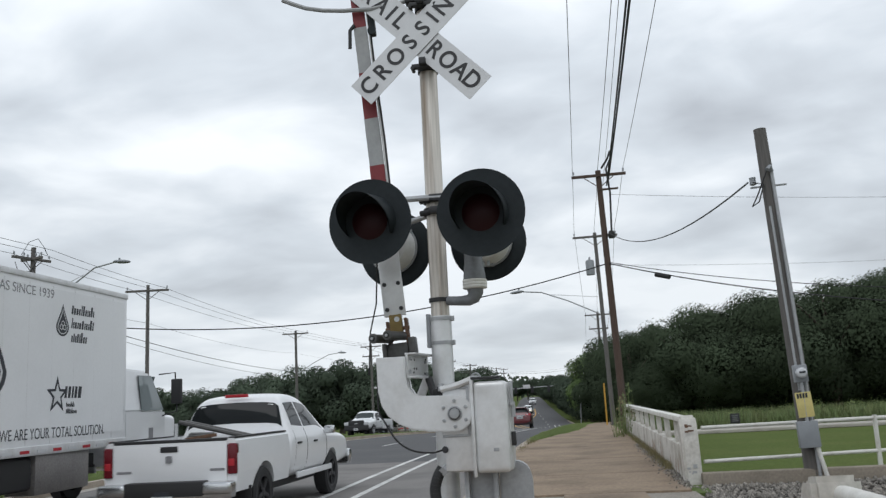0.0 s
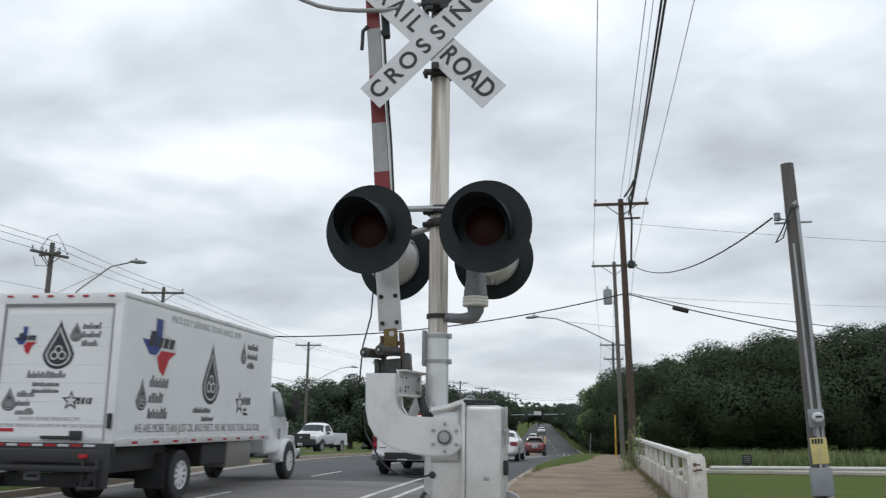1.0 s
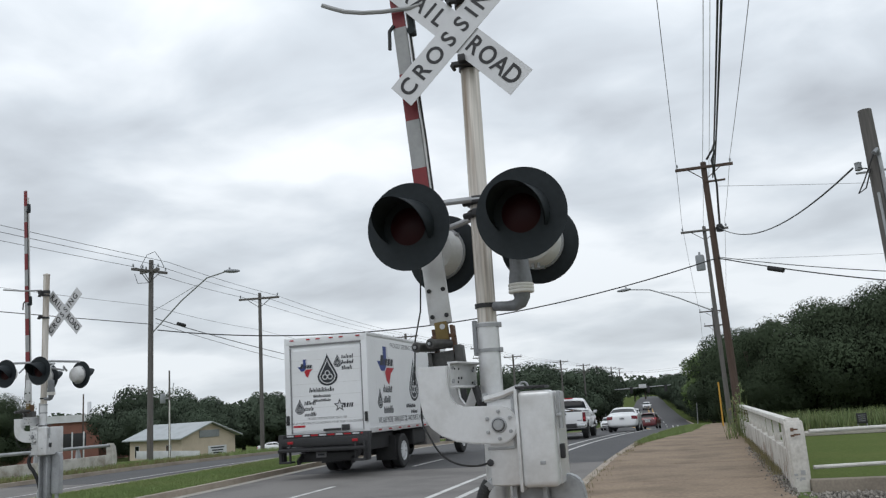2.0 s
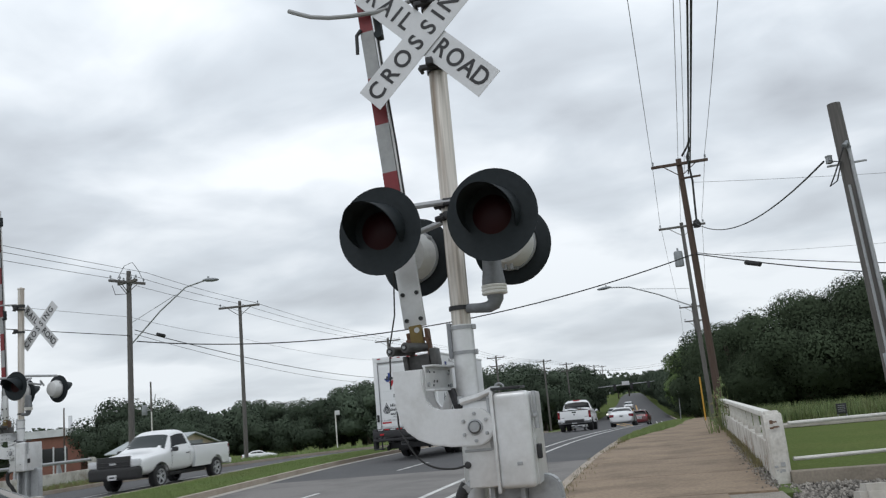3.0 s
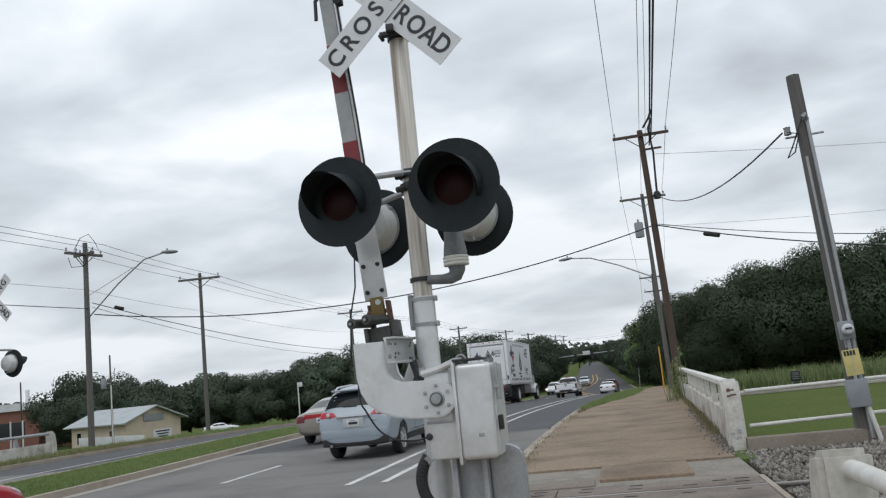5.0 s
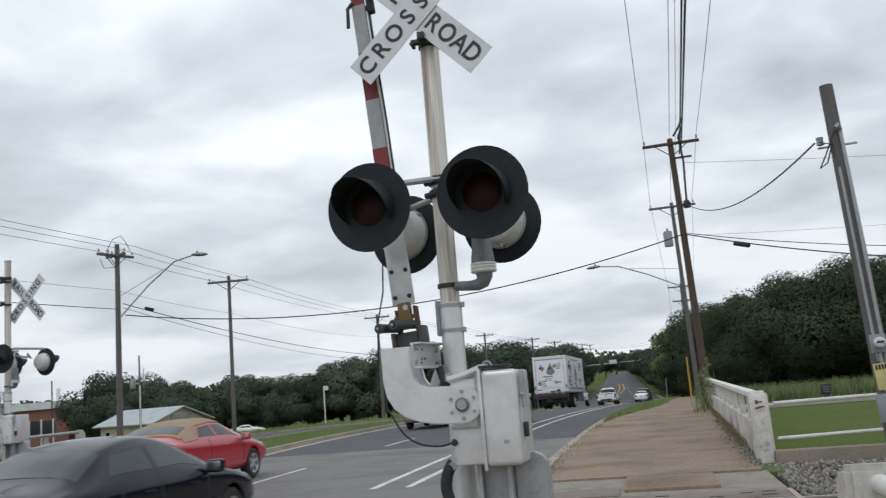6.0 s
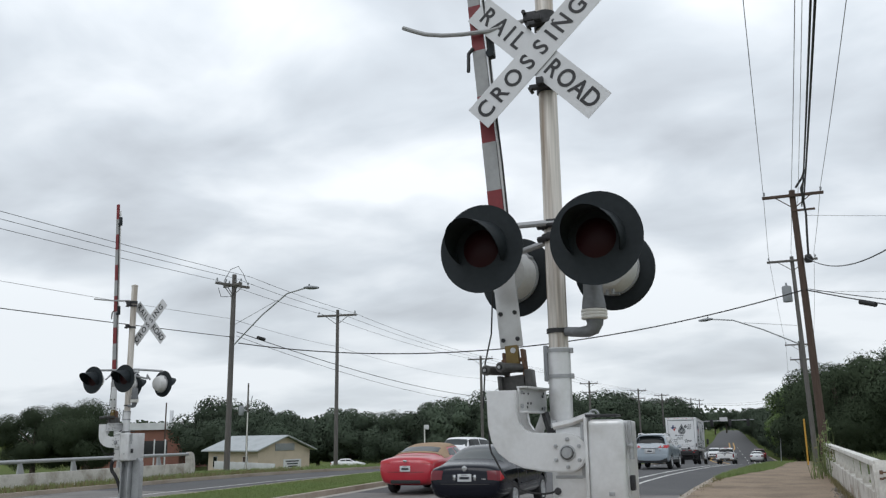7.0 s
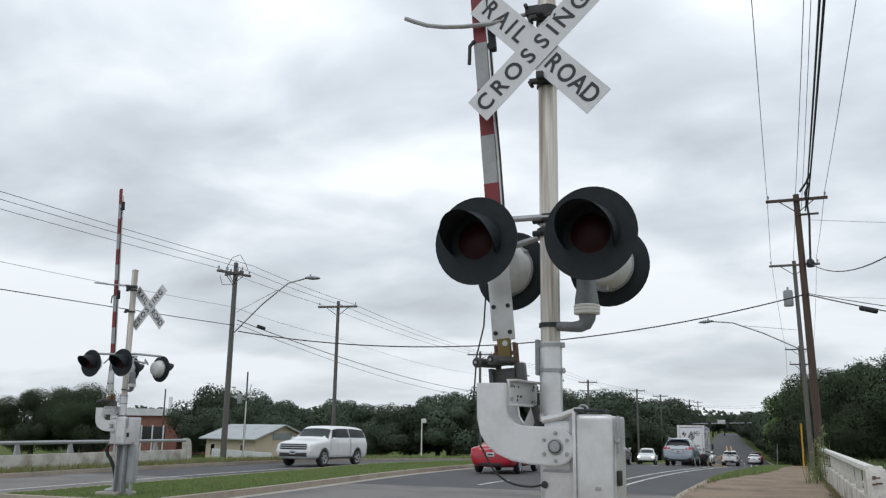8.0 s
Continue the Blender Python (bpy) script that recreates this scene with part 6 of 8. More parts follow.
suv = car("suv", "silver-blue compact SUV with roof rails", "SUV", BLUE_CAR, SUV, (-1.31, 1.38), 0.36, 0.90, GLASS_DARK,
          [[(4.12, 5.3), (5.9, 5.25), (5.9, 5.88), (4.5, 5.85)], [(6.0, 5.25), (7.5, 5.3), (6.95, 5.88), (6.0, 5.88)]],
          [("windscreen", [(7.1, 6.15), (7.1, 9.85), (7.9, 9.8), (7.9, 6.2)], GLASS_CAR), ("rear_window", [(2.55, 6.1), (2.55, 9.9), (3.75, 9.85), (3.75, 6.15)], GLASS_DARK)],
          [("tail_lamp", [(0.40, -2.33, 1.02), (0.83, -2.24, 0.98), (0.83, -2.2, 1.15), (0.5, -2.27, 1.12)], TAIL_RED), ("tail_lamp_side", [(0.83, -2.24, 0.98), (0.9, -1.84, 1.06), (0.9, -1.9, 1.17), (0.83, -2.2, 1.15)], TAIL_RED), ("headlamp", [(9.0, 4.5), (10.2, 4.4), (10.2, 5.6), (9.0, 5.5)], HEAD_LAMP)],
          plate_y=-2.345, plate_z=0.84, seams=(4.55, 5.95, 7.6), extra=suv_extra, handles=((-0.75, 0.92), (0.22, 0.90)), mirror_at=(0.82, 1.06, BLUE_CAR), spokes=6, tyre=0.22)

# --- black sedan ---
SED = [(-2.25, 0.40, 0.58, 0.62, 0.58, 0.66, 0.56), (-2.22, 0.32, 0.86, 0.94, 0.72, 0.78, 0.66), (-2.08, 0.26, 0.94, 1.02, 0.80, 0.83, 0.68), (-1.60, 0.24, 0.96, 1.04, 0.83, 0.85, 0.68), (-0.98, 0.22, 0.96, 1.36, 0.84, 0.855, 0.58), (-0.30, 0.22, 0.94, 1.42, 0.84, 0.855, 0.56), (0.25, 0.22, 0.93, 1.38, 0.84, 0.855, 0.56), (1.00, 0.22, 0.92, 0.98, 0.84, 0.85, 0.72), (1.75, 0.24, 0.80, 0.86, 0.83, 0.83, 0.66), (2.12, 0.30, 0.66, 0.72, 0.76, 0.76, 0.56), (2.25, 0.36, 0.52, 0.56, 0.58, 0.62, 0.46)]


def sedan_extra(coat, strip_mat=None):
    def f(t, h):
        part("bumper_joint", h.patch3([(-0.80, -2.26, 0.60), (0.80, -2.26, 0.60), (0.80, -2.26, 0.615), (-0.80, -2.26, 0.615)], 0.002), TRIM, t)
        part("badge", turn(lathe([(0.0, 0.006), (0.05, 0.004), (0.055, 0.0)], 16), 90, 0, 0, (0, -2.236, 0.93)), CHROME, t)
        for s in (-1, 1):
            part("door_strip", box(0.016, 1.7, 0.03, (s * 0.855, 0.1, 0.56), 0.005), strip_mat or coat, t)
            part("plate_lamp", box(0.06, 0.014, 0.13, (s * 0.23, -2.238, 0.74), 0.02), CHROME, t)
        part("badge_bar", box(0.09, 0.006, 0.03, (0.42, -2.236, 0.71)), CHROME, t)
        part("exhaust_pipe", cyl((-0.45, -2.2, 0.30), (-0.45, -2.28, 0.295), 0.028, seg=8), CHROME, t)
    return f


SED_SIDE = [[(3.75, 5.3), (4.95, 5.25), (4.95, 5.86), (4.12, 5.82)], [(5.05, 5.25), (6.55, 5.3), (6.0, 5.86), (5.05, 5.86)]]
SED_SCREEN = [("windscreen", [(6.1, 6.15), (6.1, 9.85), (6.92, 9.8), (6.92, 6.2)], GLASS_CAR), ("rear_window", [(3.12, 6.15), (3.12, 9.85), (3.95, 9.85), (3.95, 6.15)], GLASS_DARK)]
SED_LAMP = [("tail_lamp", [(0.52, -2.24, 0.70), (0.78, -2.2, 0.68), (0.78, -2.16, 0.89), (0.50, -2.22, 0.89)], TAIL_DEEP), ("tail_lamp_side", [(0.78, -2.2, 0.68), (0.84, -2.06, 0.72), (0.84, -2.08, 0.88), (0.78, -2.16, 0.89)], TAIL_RED), ("headlamp", [(8.2, 4.5), (9.4, 4.4), (9.4, 5.6), (8.2, 5.5)], HEAD_LAMP)]
black_car = car("sedan_car", "glossy black sedan with tinted rear window", "car", DARK_CAR, SED, (-1.23, 1.31), 0.315, 0.86, GLASS_CAR, SED_SIDE, [SED_SCREEN[0], ("rear_window", SED_SCREEN[1][1], GLASS_CAR)], SED_LAMP, seams=(3.95, 5.0, 6.6),
                plate_y=-2.245, plate_z=0.74, extra=sedan_extra(DARK_CAR), handles=((-0.55, 0.82), (0.35, 0.80)), mirror_at=(0.72, 0.98, DARK_CAR), spokes=7, tyre=0.20)

# --- gold sedan ---
GOLD = [(y * 1.10, zl, zb, zt, wl * 1.06, wb * 1.06, wt * 1.08) for y, zl, zb, zt, wl, wb, wt in SED]
GOLD_LAMP = [(n, [(q[0] * 1.06, q[1] * 1.10, q[2]) if len(q) == 3 else q for q in c], m) for n, c, m in SED_LAMP]
gold_car = car("sedan_car", "dusty champagne gold sedan", "car", GOLD_CAR, GOLD, (-1.38, 1.40), 0.325, 0.91, GLASS_CAR, SED_SIDE,
               [SED_SCREEN[0], ("rear_window", SED_SCREEN[1][1], GLASS_CAR)], GOLD_LAMP, seams=(3.95, 5.0, 6.6), plate_y=-2.475, plate_z=0.74, handles=((-0.6, 0.83), (0.4, 0.81)), mirror_at=(0.80, 0.98, GOLD_CAR), spokes=8)
for s in (-1, 1):
    part("door_strip", box(0.018, 2.4, 0.035, (s * 0.905, 0.0, 0.62), 0.006), SILVER_CAR, gold_car)
part("lamp_band", box(1.1, 0.02, 0.14, (0, -2.44, 0.86), 0.01), TAIL_RED, gold_car)

# --- white sedan, far ahead ---
white_car = car("sedan_car", "white sedan far along the road", "car", WHITE_CAR, GOLD, (-1.38, 1.40), 0.325, 0.91, GLASS_DARK, SED_SIDE, SED_SCREEN, GOLD_LAMP, plate_y=-2.475, plate_z=0.74)

# --- red convertible with a cloth top ---
CONV = [(-2.44, 0.40, 0.60, 0.64, 0.60, 0.68, 0.54), (-2.40, 0.30, 0.90, 0.98, 0.74, 0.80, 0.66), (-2.20, 0.25, 0.98, 1.05, 0.83, 0.87, 0.68), (-1.70, 0.22, 0.99, 1.06, 0.86, 0.89, 0.70), (-1.45, 0.22, 0.98, 1.12, 0.87, 0.90, 0.66), (-0.75, 0.22, 0.95, 1.38, 0.88, 0.905, 0.58), (0.0, 0.22, 0.93, 1.41, 0.88, 0.905, 0.57), (0.35, 0.22, 0.92, 1.37, 0.88, 0.905, 0.57), (1.15, 0.22, 0.91, 0.98, 0.88, 0.90, 0.74), (1.9, 0.24, 0.78, 0.86, 0.86, 0.86, 0.66), (2.30, 0.30, 0.64, 0.70, 0.78, 0.78, 0.56), (2.44, 0.36, 0.50, 0.54, 0.58, 0.62, 0.46)]


def conv_extra(t, h):
    part("soft_top", h.patch([(4.0, 5.9), (7.05, 6.0), (7.05, 10.0), (4.0, 10.1)], 0.014, 16, 12), TAN_CLOTH, t, "tan cloth soft top")
    for mir in (False, True):
        part("soft_top_side", h.patch([(3.95, 5.15), (4.75, 5.2), (5.15, 6.05), (4.15, 6.05)], 0.012, 6, 5, mirror=mir), TAN_CLOTH, t, "tan cloth soft top side")
    part("rear_glass", h.patch([(4.15, 6.6), (4.7, 6.6), (4.7, 9.4), (4.15, 9.4)], 0.018, 5, 8), GLASS_CAR, t)
    part("bumper_joint", h.patch3([(-0.82, -2.45, 0.62), (0.82, -2.45, 0.62), (0.82, -2.45, 0.635), (-0.82, -2.45, 0.635)], 0.002), TRIM, t)
    part("badge", box(0.11, 0.01, 0.06, (0, -2.44, 0.93), 0.01), CHROME, t)
    part("bumper_vent", box(0.9, 0.05, 0.10, (0, -2.42, 0.36), 0.02), TRIM, t)


red_car = car("convertible_car", "bright red convertible with closed tan cloth top", "car", RED_CAR, CONV, (-1.35, 1.37), 0.325, 0.905, GLASS_CAR,
              [[(4.85, 5.3), (5.75, 5.25), (5.75, 5.84), (5.15, 5.8)], [(5.85, 5.25), (7.55, 5.3), (7.0, 5.86), (5.85, 5.86)]],
              [("windscreen", [(7.1, 6.15), (7.1, 9.85), (7.92, 9.8), (7.92, 6.2)], GLASS_CAR)],
              [("tail_lamp", [(0.45, -2.42, 0.86), (0.82, -2.34, 0.84), (0.82, -2.3, 0.98), (0.5, -2.4, 0.96)], TAIL_RED), ("tail_lamp_side", [(0.82, -2.34, 0.84), (0.88, -2.02, 0.9), (0.88, -2.1, 0.98), (0.82, -2.3, 0.98)], TAIL_RED), ("headlamp", [(9.2, 4.5), (10.4, 4.4), (10.4, 5.6), (9.2, 5.5)], HEAD_LAMP)],
              plate_y=-2.45, plate_z=0.72, seams=(5.25, 7.65), extra=conv_extra, handles=((0.1, 0.82),), mirror_at=(0.82, 0.98, RED_CAR), spokes=6)

# --- white boxy wagon, oncoming ---
WAG = [(-2.55, 0.50, 0.70, 0.76, 0.66, 0.72, 0.60), (-2.53, 0.38, 1.00, 1.10, 0.84, 0.88, 0.78), (-2.42, 0.30, 1.10, 1.50, 0.92, 0.93, 0.76), (-2.25, 0.28, 1.12, 1.70, 0.94, 0.95, 0.74), (-1.0, 0.27, 1.11, 1.74, 0.95, 0.96, 0.74), (0.30, 0.27, 1.10, 1.73, 0.95, 0.96, 0.73), (0.62, 0.27, 1.10, 1.68, 0.95, 0.96, 0.72), (1.15, 0.27, 1.10, 1.16, 0.95, 0.955, 0.84), (1.9, 0.28, 1.05, 1.11, 0.94, 0.94, 0.82), (2.38, 0.31, 0.98, 1.04, 0.90, 0.90, 0.76), (2.52, 0.36, 0.84, 0.92, 0.82, 0.84, 0.70), (2.55, 0.45, 0.66, 0.70, 0.66, 0.7, 0.56)]


def wag_extra(t, h):
    g = part("grille", box(1.30, 0.05, 0.24, (0, 2.53, 0.83), 0.02), TRIM, t, "black front grille")
    for z in (0.79, 0.88):
        part("grille_bar", box(1.34, 0.03, 0.04, (0, 2.562, z), 0.008), SILVER_CAR, g)
    part("lower_grille", box(1.35, 0.06, 0.16, (0, 2.53, 0.50), 0.02), TRIM, t)
    part("front_bumper", box(1.70, 0.12, 0.14, (0, 2.50, 0.65), 0.05), WHITE_CAR, t)
    for s in (-1, 1):
        part("sill_trim", box(0.03, 2.2, 0.06, (s * 0.955, 0.0, 0.36), 0.01), TRIM, t)
        part("fog_lamp", box(0.2, 0.05, 0.08, (s * 0.68, 2.53, 0.5), 0.02), HEAD_LAMP, t)
        part("pillar_trim", h.patch([(5.15, 5.25), (5.3, 5.25), (5.3, 5.9), (5.15, 5.9)], 0.006, 2, 4, mirror=s < 0), TRIM, t)


wagon = car("wagon_car", "white boxy family wagon with dark glass", "car", WHITE_CAR, WAG, (-1.48, 1.51), 0.37, 0.96, GLASS_DARK,
            [[(2.6, 5.2), (4.15, 5.2), (4.15, 5.92), (2.75, 5.9)], [(4.2, 5.2), (5.12, 5.2), (5.12, 5.92), (4.2, 5.92)], [(5.3, 5.2), (6.6, 5.25), (6.05, 5.9), (5.3, 5.92)]],
            [("windscreen", [(6.1, 6.1), (6.1, 9.9), (6.95, 9.85), (6.95, 6.15)], GLASS_CAR), ("rear_window", [(1.5, 6.1), (1.5, 9.9), (2.7, 9.9), (2.7, 6.1)], GLASS_DARK)],
            [("headlamp", [(9.2, 4.6), (10.1, 4.5), (10.1, 5.3), (9.2, 5.3)], HEAD_LAMP), ("tail_lamp", [(1.0, 4.2), (1.6, 4.2), (1.6, 5.4), (1.0, 5.6)], TAIL_RED)],
            plate_y=2.585, plate_z=0.60, seams=(4.17, 5.2, 6.7), extra=wag_extra, handles=((-0.95, 0.98), (0.25, 0.97)), mirror_at=(0.85, 1.15, WHITE_CAR), spokes=5, tyre=0.24)


# --- pickups ---
def pickup(label, cab, bed, r, wheels, W, hood=1.12, roof=1.92, extra=None, coat=WHITE_CAR, bedlen=None):
    """cab: (rear, front of the roof, cowl); bed: rear and front end of the load bed."""
    b0, b1 = bed
    c0, c1, c2 = cab
    f = c2 + 1.55
    st = [(b1 - 0.02, 0.62, 0.90, 1.00, 0.80, 0.90, 0.74), (b1 + 0.02, 0.50, 1.18, 1.24, W - 0.06, W - 0.01, 0.86), (c0 - 0.02, 0.47, 1.20, roof - 0.10, W - 0.05, W, 0.74), (c0 + 0.16, 0.46, 1.20, roof - 0.02, W - 0.05, W, 0.70), ((c0 + c1) / 2, 0.46, 1.18, roof, W - 0.05, W, 0.68), (c1, 0.46, 1.17, roof - 0.06, W - 0.05, W, 0.67), (c2, 0.46, 1.15, hood + 0.10, W - 0.05, W - 0.01, 0.82), (c2 + 0.8, 0.47, hood, hood + 0.08, W - 0.05, W - 0.02, 0.76), (f - 0.15, 0.50, hood - 0.10, hood - 0.01, W - 0.08, W - 0.07, 0.72), (f, 0.55, hood - 0.26, hood - 0.20, W - 0.18, W - 0.16, 0.66)]
    t = car("pickup_truck", label, "pickup truck", coat, st, [w for w in wheels if w > 0], r, W, GLASS_DARK, extra.get("side") if extra else [],
            [("windscreen", [(5.1, 6.15), (5.1, 9.85), (5.93, 9.8), (5.93, 6.2)], GLASS_CAR), ("rear_window", [(1.30, 6.0), (1.30, 10.0), (1.93, 9.95), (1.93, 6.05)], GLASS_DARK)],
            [("headlamp", [(7.9, 4.3), (8.75, 4.2), (8.75, 5.2), (7.9, 5.3)], HEAD_LAMP)], rim=extra.get("rim"), spokes=extra.get("spokes", 5), tyre=0.27,
            seams=extra.get("seams", ()), handles=extra.get("handles", ()), mirror_at=(c2 - 0.35, 1.22, extra.get("mirror", TRIM)))
    # load bed with walls, floor and tailgate
    L = b1 - b0
    for s in (-1, 1):
        bm = bmesh.new()
        prof = [(W - 0.04, 0.52), (W, 0.80), (W - 0.005, 1.05), (W - 0.03, 1.22), (W - 0.07, 1.26), (W - 0.15, 1.26), (W - 0.15, 0.62), (W - 0.15, 0.52)]
        lo = [bm.verts.new((s * x, b0 + 0.03, z)) for x, z in prof]
        hi = [bm.verts.new((s * x, b1 - 0.03, z)) for x, z in prof]
        for i in range(len(prof)):
            j = (i + 1) % len(prof)
            bm.faces.new((lo[i], lo[j], hi[j], hi[i]))
        bm.faces.new(lo)
        bm.faces.new(hi)
        bmesh.ops.recalc_face_normals(bm, faces=bm.faces)
        ob = new("bed_tmp", mesh_of(bm, "bed_tmp"))
        cut = new("cut_tmp", mesh_of(cyl((s * (W - 0.4), min(wheels), r), (s * (W + 0.3), min(wheels), r), r + 0.07, seg=28), "cut_tmp"))
        m = ob.modifiers.new("b", "BOOLEAN")
        m.object, m.operation, m.solver = cut, "DIFFERENCE", "EXACT"
        bpy.context.view_layer.update()
        me = bpy.data.meshes.new_from_object(ob.evaluated_get(bpy.context.evaluated_depsgraph_get()))
        bpy.data.objects.remove(ob)
        bpy.data.objects.remove(cut)
        me.materials.clear()
        me.materials.append(coat)
        me.polygons.foreach_set("use_smooth", [True] * len(me.polygons))
        me.set_sharp_from_angle(angle=radians(35))
        me.name = "bed_side"
        o = new("bed_side", me)
        o.parent = t
        wheel_part(t, s * (W - 0.15), min(wheels), r, 0.27, extra.get("rim") or ALLOY, extra.get("spokes", 5))
        part("tail_lamp", box(0.14, 0.10, 0.42, (s * (W - 0.075), b0 + 0.04, 0.98), 0.03, seg=3), TAIL_DEEP, t)
        part("lamp_lens", box(0.09, 0.012, 0.10, (s * (W - 0.08), b0 - 0.012, 0.93), 0.005), RED, t)
        part("bed_rail", box(0.10, L - 0.1, 0.025, (s * (W - 0.10), (b0 + b1) / 2, 1.268), 0.006), TRIM, t)
    part("bed_floor", box(2 * W - 0.3, L - 0.05, 0.06, (0, (b0 + b1) / 2, 0.70), 0.01), TRIM, t)
    part("bed_front", box(2 * W - 0.28, 0.06, 0.6, (0, b1 - 0.05, 0.95), 0.01), coat, t)
    part("chassis", box(1.3, L, 0.2, (0, (b0 + b1) / 2, 0.55), 0.02), TRIM, t)
    g = part("tailgate", box(2 * W - 0.30, 0.07, 0.60, (0, b0 + 0.03, 0.94), 0.02), coat, t, "white tailgate")
    part("tailgate_cap", box(2 * W - 0.32, 0.09, 0.045, (0, b0 + 0.035, 1.25), 0.012), TRIM, g)
    part("tailgate_handle", box(0.26, 0.02, 0.08, (0, b0 - 0.008, 1.14), 0.01), TRIM, g)
    part("badge", box(0.09, 0.012, 0.10, (0, b0 - 0.008, 1.00), 0.02), GREY_INK, g)
    for x in (-0.68, 0.72):
        part("badge_bar", box(0.22, 0.008, 0.035, (x, b0 - 0.006, 0.84)), GREY_INK, g)
    bp = part("rear_bumper", box(2 * W - 0.04, 0.20, 0.20, (0, b0 - 0.08, 0.56), 0.03), CHROME if extra.get("chrome") else WHITE_CAR, t, "stepped rear bumper")
    part("bumper_step", box(0.9, 0.21, 0.05, (0, b0 - 0.082, 0.645), 0.01), TRIM, bp)
    p = part("number_plate", box(0.31, 0.012, 0.155, (-0.02, b0 - 0.187, 0.55), 0.003), PLATE, t)
    part("plate_bar", box(0.22, 0.006, 0.06, (-0.02, b0 - 0.195, 0.545)), INK, p)
    part("hitch", box(0.1, 0.2, 0.1, (0, b0 - 0.1, 0.40), 0.01), TRIM, t)
    if extra.get("more"):
        extra["more"](t, f)
    return t


def crew_more(t, f):
    part("brake_lamp", box(0.42, 0.03, 0.055, (0, -0.42, 1.885), 0.012), TAIL_RED, t, "red roof brake lamp")
    part("front_bumper", box(1.95, 0.2, 0.3, (0, f - 0.05, 0.6), 0.06), CHROME, t)
    for s in (-1, 1):
        part("sill", box(0.05, 2.0, 0.10, (s * 0.985, 0.75, 0.52), 0.02), WHITE_CAR, t)
    # a folded ladder and metal slats lean in the bed
    for k in range(2):
        part("ladder_rail", cyl((-0.62, -1.05 - 0.22 * k, 1.50), (0.80, -1.75 - 0.22 * k, 1.24), 0.034, seg=8), CAN_GREY, t, "dark grey ladder rail leaning in the load bed")
    for k in range(4):
        u = 0.15 + 0.22 * k
        part("ladder_rung", cyl((-0.62 + 1.42 * u, -1.05 - 0.70 * u, 1.50 - 0.26 * u), (-0.62 + 1.42 * u, -1.27 - 0.70 * u, 1.50 - 0.26 * u), 0.018, seg=6), CAN_GREY, t)
    for k in range(3):
        part("metal_slat", box(0.40, 0.10, 0.022, (-0.30 + 0.02 * k, -1.15 - 0.10 * k, 1.30 - 0.03 * k), 0.004, rot=(12, 2, 3)), CAN_GREY, t)
    part("scrap_bar", box(0.5, 0.08, 0.05, (0.12, -2.1, 1.27), 0.01, rot=(0, -6, -6)), RUST, t)
    part("tie_post", cyl((-0.72, -1.2, 1.2), (-0.72, -1.2, 1.48), 0.03, seg=8), PLATE, t)
    for s in (-1, 1):
        part("bumper_corner", box(0.42, 0.24, 0.17, (s * 0.78, -2.97, 0.60), 0.05, seg=3), CHROME, t, "chrome bumper corner")
        part("mud_guard", box(0.30, 0.03, 0.30, (s * 0.86, -2.35, 0.42), 0.01), TRIM, t)
    part("bumper_middle", box(1.18, 0.22, 0.20, (0, -2.965, 0.60), 0.02), TRIM, t, "black bumper middle")


crew_pickup = pickup("white crew-cab pickup with metal toolbox in the bed", (-0.40, 1.10, 1.78), (-2.88, -0.62), 0.40, (-1.78, 1.84), 1.01,
             extra={"side": [[(2.7, 5.25), (3.85, 5.2), (3.85, 5.86), (3.0, 5.86)], [(3.98, 5.2), (5.5, 5.25), (5.0, 5.84), (3.98, 5.86)]], "handles": ((-0.15, 1.05), (0.75, 1.04)), "chrome": True, "seams": (2.6, 3.92, 5.55), "more": crew_more, "rim": DARK_METAL, "mirror": CHROME})


def work_more(t, f):
    g = part("grille", box(1.22, 0.09, 0.38, (0, f - 0.01, 0.95), 0.03), TRIM, t, "black front grille")
    for z in (0.84, 0.96):
        part("grille_bar", box(1.1, 0.03, 0.035, (0, f + 0.03, z), 0.006), DARK_METAL, g)
    part("front_badge", box(0.22, 0.02, 0.09, (0, f + 0.035, 0.93), 0.03), SILVER_CAR, g)
    part("front_bumper", box(1.88, 0.30, 0.40, (0, f - 0.07, 0.60), 0.12, seg=4), RUBBER, t, "black front bumper")
    for s in (-1, 1):
        part("arch_lip", tube([(s * 0.985, 1.84 + 0.45 * math.cos(radians(a)), 0.38 + 0.45 * math.sin(radians(a))) for a in range(0, 181, 20)], 0.018, 6), RUBBER, t)
    p = part("number_plate", box(0.31, 0.012, 0.155, (0, f + 0.097, 0.50), 0.003), PLATE, t)
    part("plate_bar", box(0.2, 0.006, 0.05, (0, f + 0.106, 0.50)), INK, p)
    for s in (-1, 1):
        part("headlamp", box(0.36, 0.10, 0.22, (s * 0.76, f - 0.05, 0.92), 0.04), HEAD_LAMP, t)


work_pickup = pickup("white single-cab work pickup with black bumper", (-0.05, 0.85, 1.45), (-2.75, -0.27), 0.38, (-1.82, 1.84), 0.99, hood=1.10, roof=1.88,
              extra={"side": [[(2.75, 5.25), (5.5, 5.25), (5.0, 5.84), (3.05, 5.86)]], "handles": ((0.2, 1.04),), "seams": (2.65, 5.55), "more": work_more, "rim": SILVER_CAR, "mirror": TRIM})
far_pickup = pickup("white pickup with lit headlamps far along the road", (-0.40, 1.10, 1.78), (-2.88, -0.62), 0.40, (-1.78, 1.84), 1.01, extra={"side": [[(2.7, 5.25), (5.5, 5.25), (5.0, 5.84), (3.0, 5.86)]], "rim": ALLOY})
